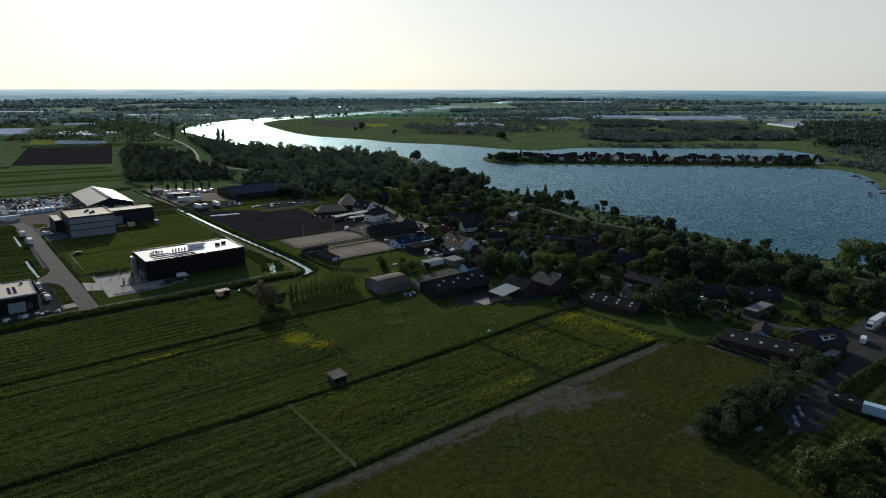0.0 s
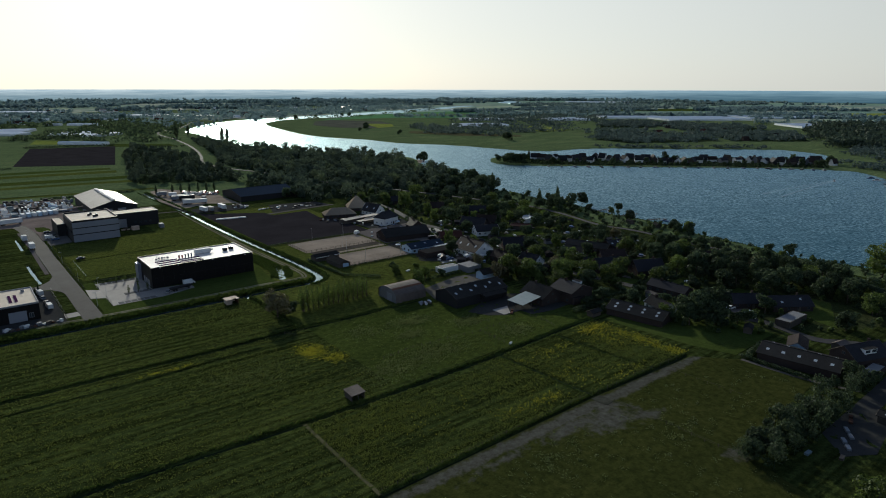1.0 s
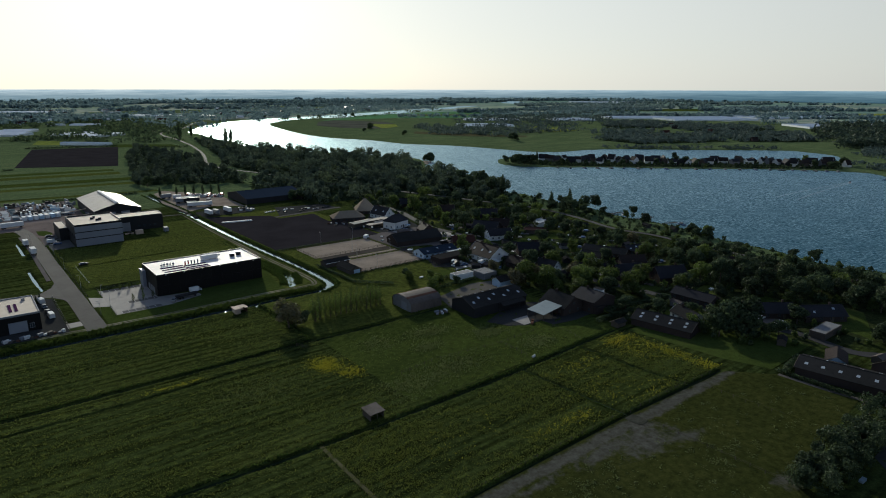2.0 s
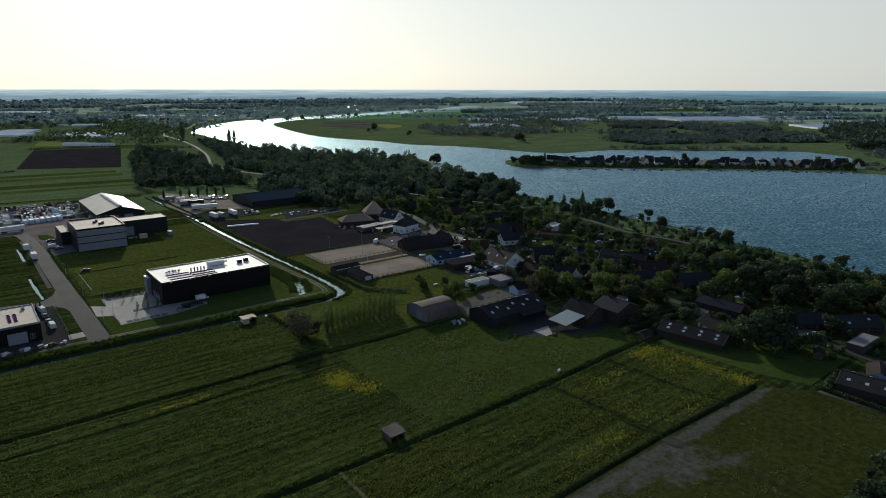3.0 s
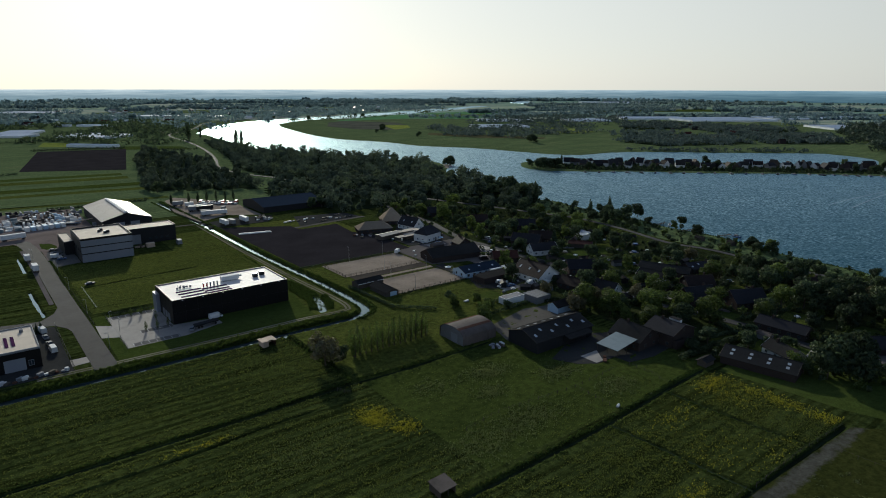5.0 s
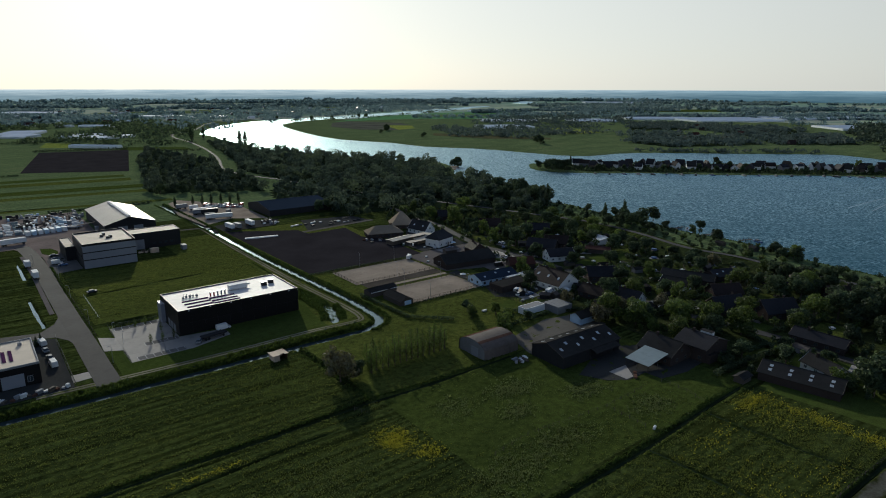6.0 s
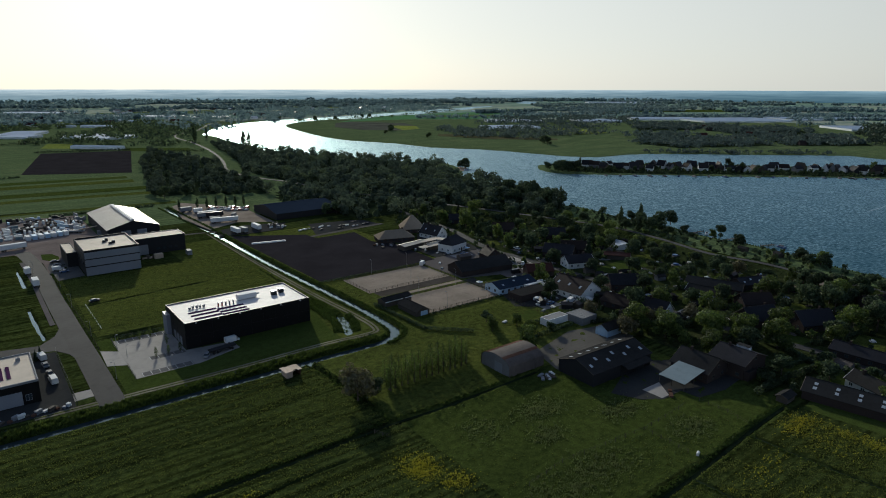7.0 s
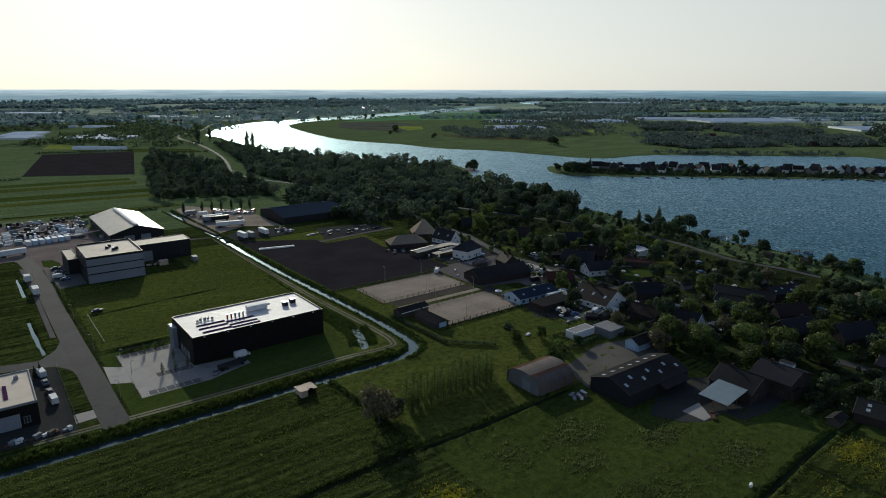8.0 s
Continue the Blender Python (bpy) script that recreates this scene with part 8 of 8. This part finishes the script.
for px in (-3.5, 1.5, 3.0):
    for py in (-1.05, 1.05):
        ob = part("wheel", wm2, None, crane)
        ob.matrix_basis = pose(px, py, 0.48)
for k, (x, y) in enumerate(((140, 580), (153, 579), (159.5, 577), (166.5, 577), (174, 577), (180, 573), (186, 571))):
    place(POPLAR[0], x, y, 0, 0.62, 1.05, k * 40)
for x, y in ((24.6, 331), (26.2, 333.5)):
    place(FIR[0], x, y, 0, 0.34, 1.3, 0)
for x, y in ((57, 330), (61, 331), (64, 320), (58, 310), (66, 310), (62, 309.6)):
    place(SAPLING[0], x, y, 0.1, 0.45, 1.0, x * 9)
for x, y, m in ((199.5, 303.5, WHITE_PAINT), (205, 271, WHITE_PAINT), (236, 357, PALE_BLUE)):
    p = thing("parasol", x, y, 0, 0, "open pale parasol in a garden", "parasol")
    f = Form()
    f.rod((0, 0, 0), (0, 0, 2.4), 0.04, 0.04, 6)
    part("pole", f, WOOD, p)
    f = Form()
    f.rod((0, 0, 2.1), (0, 0, 2.7), 1.6, 0.05, 12)
    part("canopy", f, m, p)
# garden sheds and small outbuildings between the houses
for k, (x, y, L, W, rz, m) in enumerate(((214, 256, 5, 3, 10, OLD_METAL), (240, 249, 5, 3.4, 95, ROOF_DARK), (222, 238, 4.5, 3, 5, ROOF_DARK), (262, 270, 5, 3, 40, OLD_METAL), (276, 258, 4.5, 3, -20, ROOF_DARK), (258, 287, 5, 3, -20, ROOF_DARK), (298, 306, 5, 3.2, 30, OLD_METAL), (240, 344, 6, 3.6, 10, ROOF_DARK), (224, 345, 7, 4, -8, OLD_METAL), (258, 226, 5, 3, 60, ROOF_DARK), (238, 162, 5, 3.2, 80, OLD_METAL), (232, 116, 5, 3, 20, ROOF_DARK), (242, 88, 5, 3.4, -10, OLD_METAL), (206, 230, 4.5, 3, 0, OLD_METAL), (362, 262, 5, 3.4, 80, ROOF_DARK), (366, 244, 5, 3.4, 60, ROOF_DARK))):
    house(x, y, L, W, 2.1, 2.9, rz, m, (WOOD, GREY_WALL, WOOD)[k % 3], "small wooden garden shed", windows=False, chim=False, name="garden_shed", category="shed", over=0.2)
# veranda roofs and stables of the farmhouse by the tilled field
for x, y, L, W, rz, h in ((229, 383, 15, 4.5, 5, 2.9), (222, 372, 17, 4.0, 5, 2.7), (236, 380, 8, 5, -60, 3.0)):
    p = thing("veranda", x, y, 0, rz, "long open veranda with a pale flat roof", "veranda")
    f = Form()
    f.slab([(-L / 2, -W / 2, h - 0.15), (L / 2, -W / 2, h - 0.15), (L / 2, W / 2, h + 0.1), (-L / 2, W / 2, h + 0.1)], 0.12)
    part("roof_sheet", f, ROOF_BEIGE, p)
    for px in (-L / 2 + 0.4, 0, L / 2 - 0.4):
        for py in (-W / 2 + 0.3, W / 2 - 0.3):
            f = Form()
            f.box(px, py, 0, 0.16, 0.16, h - 0.2)
            part("post", f, WOOD, p)

# cars and small garden things in the village
for k, (x, y, rz) in enumerate(((216, 262, 20), (221, 263.5, 20), (233, 285, 80), (231.6, 281, 80), (207, 265.6, 0), (238.6, 258.5, 15), (257, 275, -20), (262.6, 208.4, -20), (253, 164, 0), (259, 316.6, 20), (239, 308, 10), (242.4, 309, 10), (228, 308.6, -8), (239, 371, 10), (230, 352.4, 0), (262, 343, 95), (277, 305, -20))):
    car(x, y, rz, (WHITE_PAINT, GREY_PAINT, BLACK_PAINT, WHITE_PAINT, BLUE_PAINT)[k % 5], ("white", "grey", "black", "white", "blue")[k % 5] + " car parked on a paved drive", k % 6 == 0)


def garden_table(x, y, rz):
    t = thing("garden_table", x, y, 0.05, rz, "pale garden table with two benches", "table", "garden tables")
    f = Form()
    f.box(0, 0, 0.7, 2.0, 1.0, 0.06)
    part("tabletop", f, WHITE_PAINT, t)
    for px in (-0.8, 0.8):
        f = Form()
        f.box(px, 0, 0, 0.1, 0.8, 0.7)
        part("trestle", f, WHITE_PAINT, t)
    for py in (-0.9, 0.9):
        f = Form()
        f.box(0, py, 0.4, 1.9, 0.35, 0.06)
        part("bench", f, WHITE_PAINT, t)


for x, y, rz in ((213, 259, 10), (246, 270, 40), (264, 251, 0), (281, 267, 60), (297, 246, 20), (239, 219.5, 0), (271, 165, 30), (226, 281, 0), (274, 284, 50), (285, 282, 10), (222, 303.4, 0), (205, 262, 70), (300, 329, 0)):
    garden_table(x, y, rz)
for x0, y0, x1, y1 in ((212, 252, 230, 254), (258, 246, 259, 262), (248, 266, 262, 268), (276, 262, 290, 270), (256, 180, 262, 166), (268, 172, 284, 176), (230, 200, 240, 202), (264, 222, 278, 218), (292, 240, 304, 250), (250, 140, 250, 156), (196, 255, 197, 284), (270, 150, 284, 146), (210, 270, 220, 272)):
    fence("garden_fence", [(x0, y0), (x1, y1)], 2.0, 1.7, (0.3, 0.9, 1.5), WOOD, "brown wooden garden fence", 0.06)

# terraces, tubs and odds and ends in the gardens, as dense as the village shows them
r = np.random.default_rng(77)
spots, _ = scatter([(200, 262), (214, 285), (236, 300), (246, 345), (252, 380), (330, 372), (332, 300), (326, 180), (262, 176), (240, 200), (214, 246)], 9.0, 78, 0.5, 5.0)
for k, (x, y) in enumerate(spots):
    w, d, a = r.uniform(2.5, 6.5), r.uniform(2.5, 5.0), r.choice((-38, -30, 4, 52)) + r.normal(0, 6)
    c, q = math.cos(radians(a)), math.sin(radians(a))
    patch("terrace", [(x + px * c - py * q, y + px * q + py * c) for px, py in ((-w / 2, -d / 2), (w / 2, -d / 2), (w / 2, d / 2), (-w / 2, d / 2))], 0.11 + 0.002 * (k % 20), (DARK_PAVING, YARD, GRAVEL, PAVING)[k % 4], "small paved garden terrace", "pavement", 0.3)
    if k % 3 == 0:
        stack(x + r.uniform(-1, 1), y + r.uniform(-1, 1), a, r.integers(1, 4), 1, (WHITE_PAINT, GREY_PAINT, WOOD, TARP)[k % 4], "odds and ends on a garden terrace", "garden_boxes", 0.9, 0.55)
    elif k % 3 == 1:
        house(x, y, r.uniform(3, 5.5), r.uniform(2.4, 3.6), 2.1, 2.8, a, (ROOF_DARK, OLD_METAL, TILE_BLACK, ROOF_DARK)[k % 4], (WOOD, CLAD_DARK, GREY_WALL)[k % 3], "small dark garden shed", windows=False, chim=False, name="garden_shed", category="shed", over=0.2)
    elif k % 6 == 2:
        garden_table(x, y, a)
    else:
        f = Form()
        f.rod((0, 0, 0.05), (0, 0, 0.75), 1.5, 1.5, 14)
        tagged(new("garden_pool", f.mesh("garden_pool", (TARP, BLUE_PAINT)[k % 2])), "round garden tub with a pale cover", "tub").matrix_basis = pose(x, y, 0.1)
for k in range(26):
    x, y = r.uniform(203, 224), r.uniform(267, 284)
    if free_spot(x, y, 0.5) and inside(np.array([x]), np.array([y]), [(204, 264), (219, 268), (227, 281), (222, 284), (199, 284), (195, 273)])[0]:
        stack(x, y, r.uniform(0, 90), r.integers(1, 4), r.integers(1, 3), (WHITE_PAINT, GREY_PAINT, WOOD, TARP, BLACK_PAINT)[k % 5], "clutter on the stable yard", "yard_boxes", 0.9, 0.5)
for k in range(40):
    x, y = r.uniform(201, 246), r.uniform(318, 402)
    if free_spot(x, y, 0.6) or inside(np.array([x]), np.array([y]), [(200, 351), (214, 357), (246, 357), (250, 390), (228, 392), (214, 396)])[0]:
        stack(x, y, r.uniform(0, 90), r.integers(1, 5), r.integers(1, 3), (WHITE_PAINT, GREY_PAINT, WOOD, TARP, BLACK_PAINT, WHITE_PAINT)[k % 6], "odds and ends on the farmyard", "yard_boxes", 1.0, 0.55)
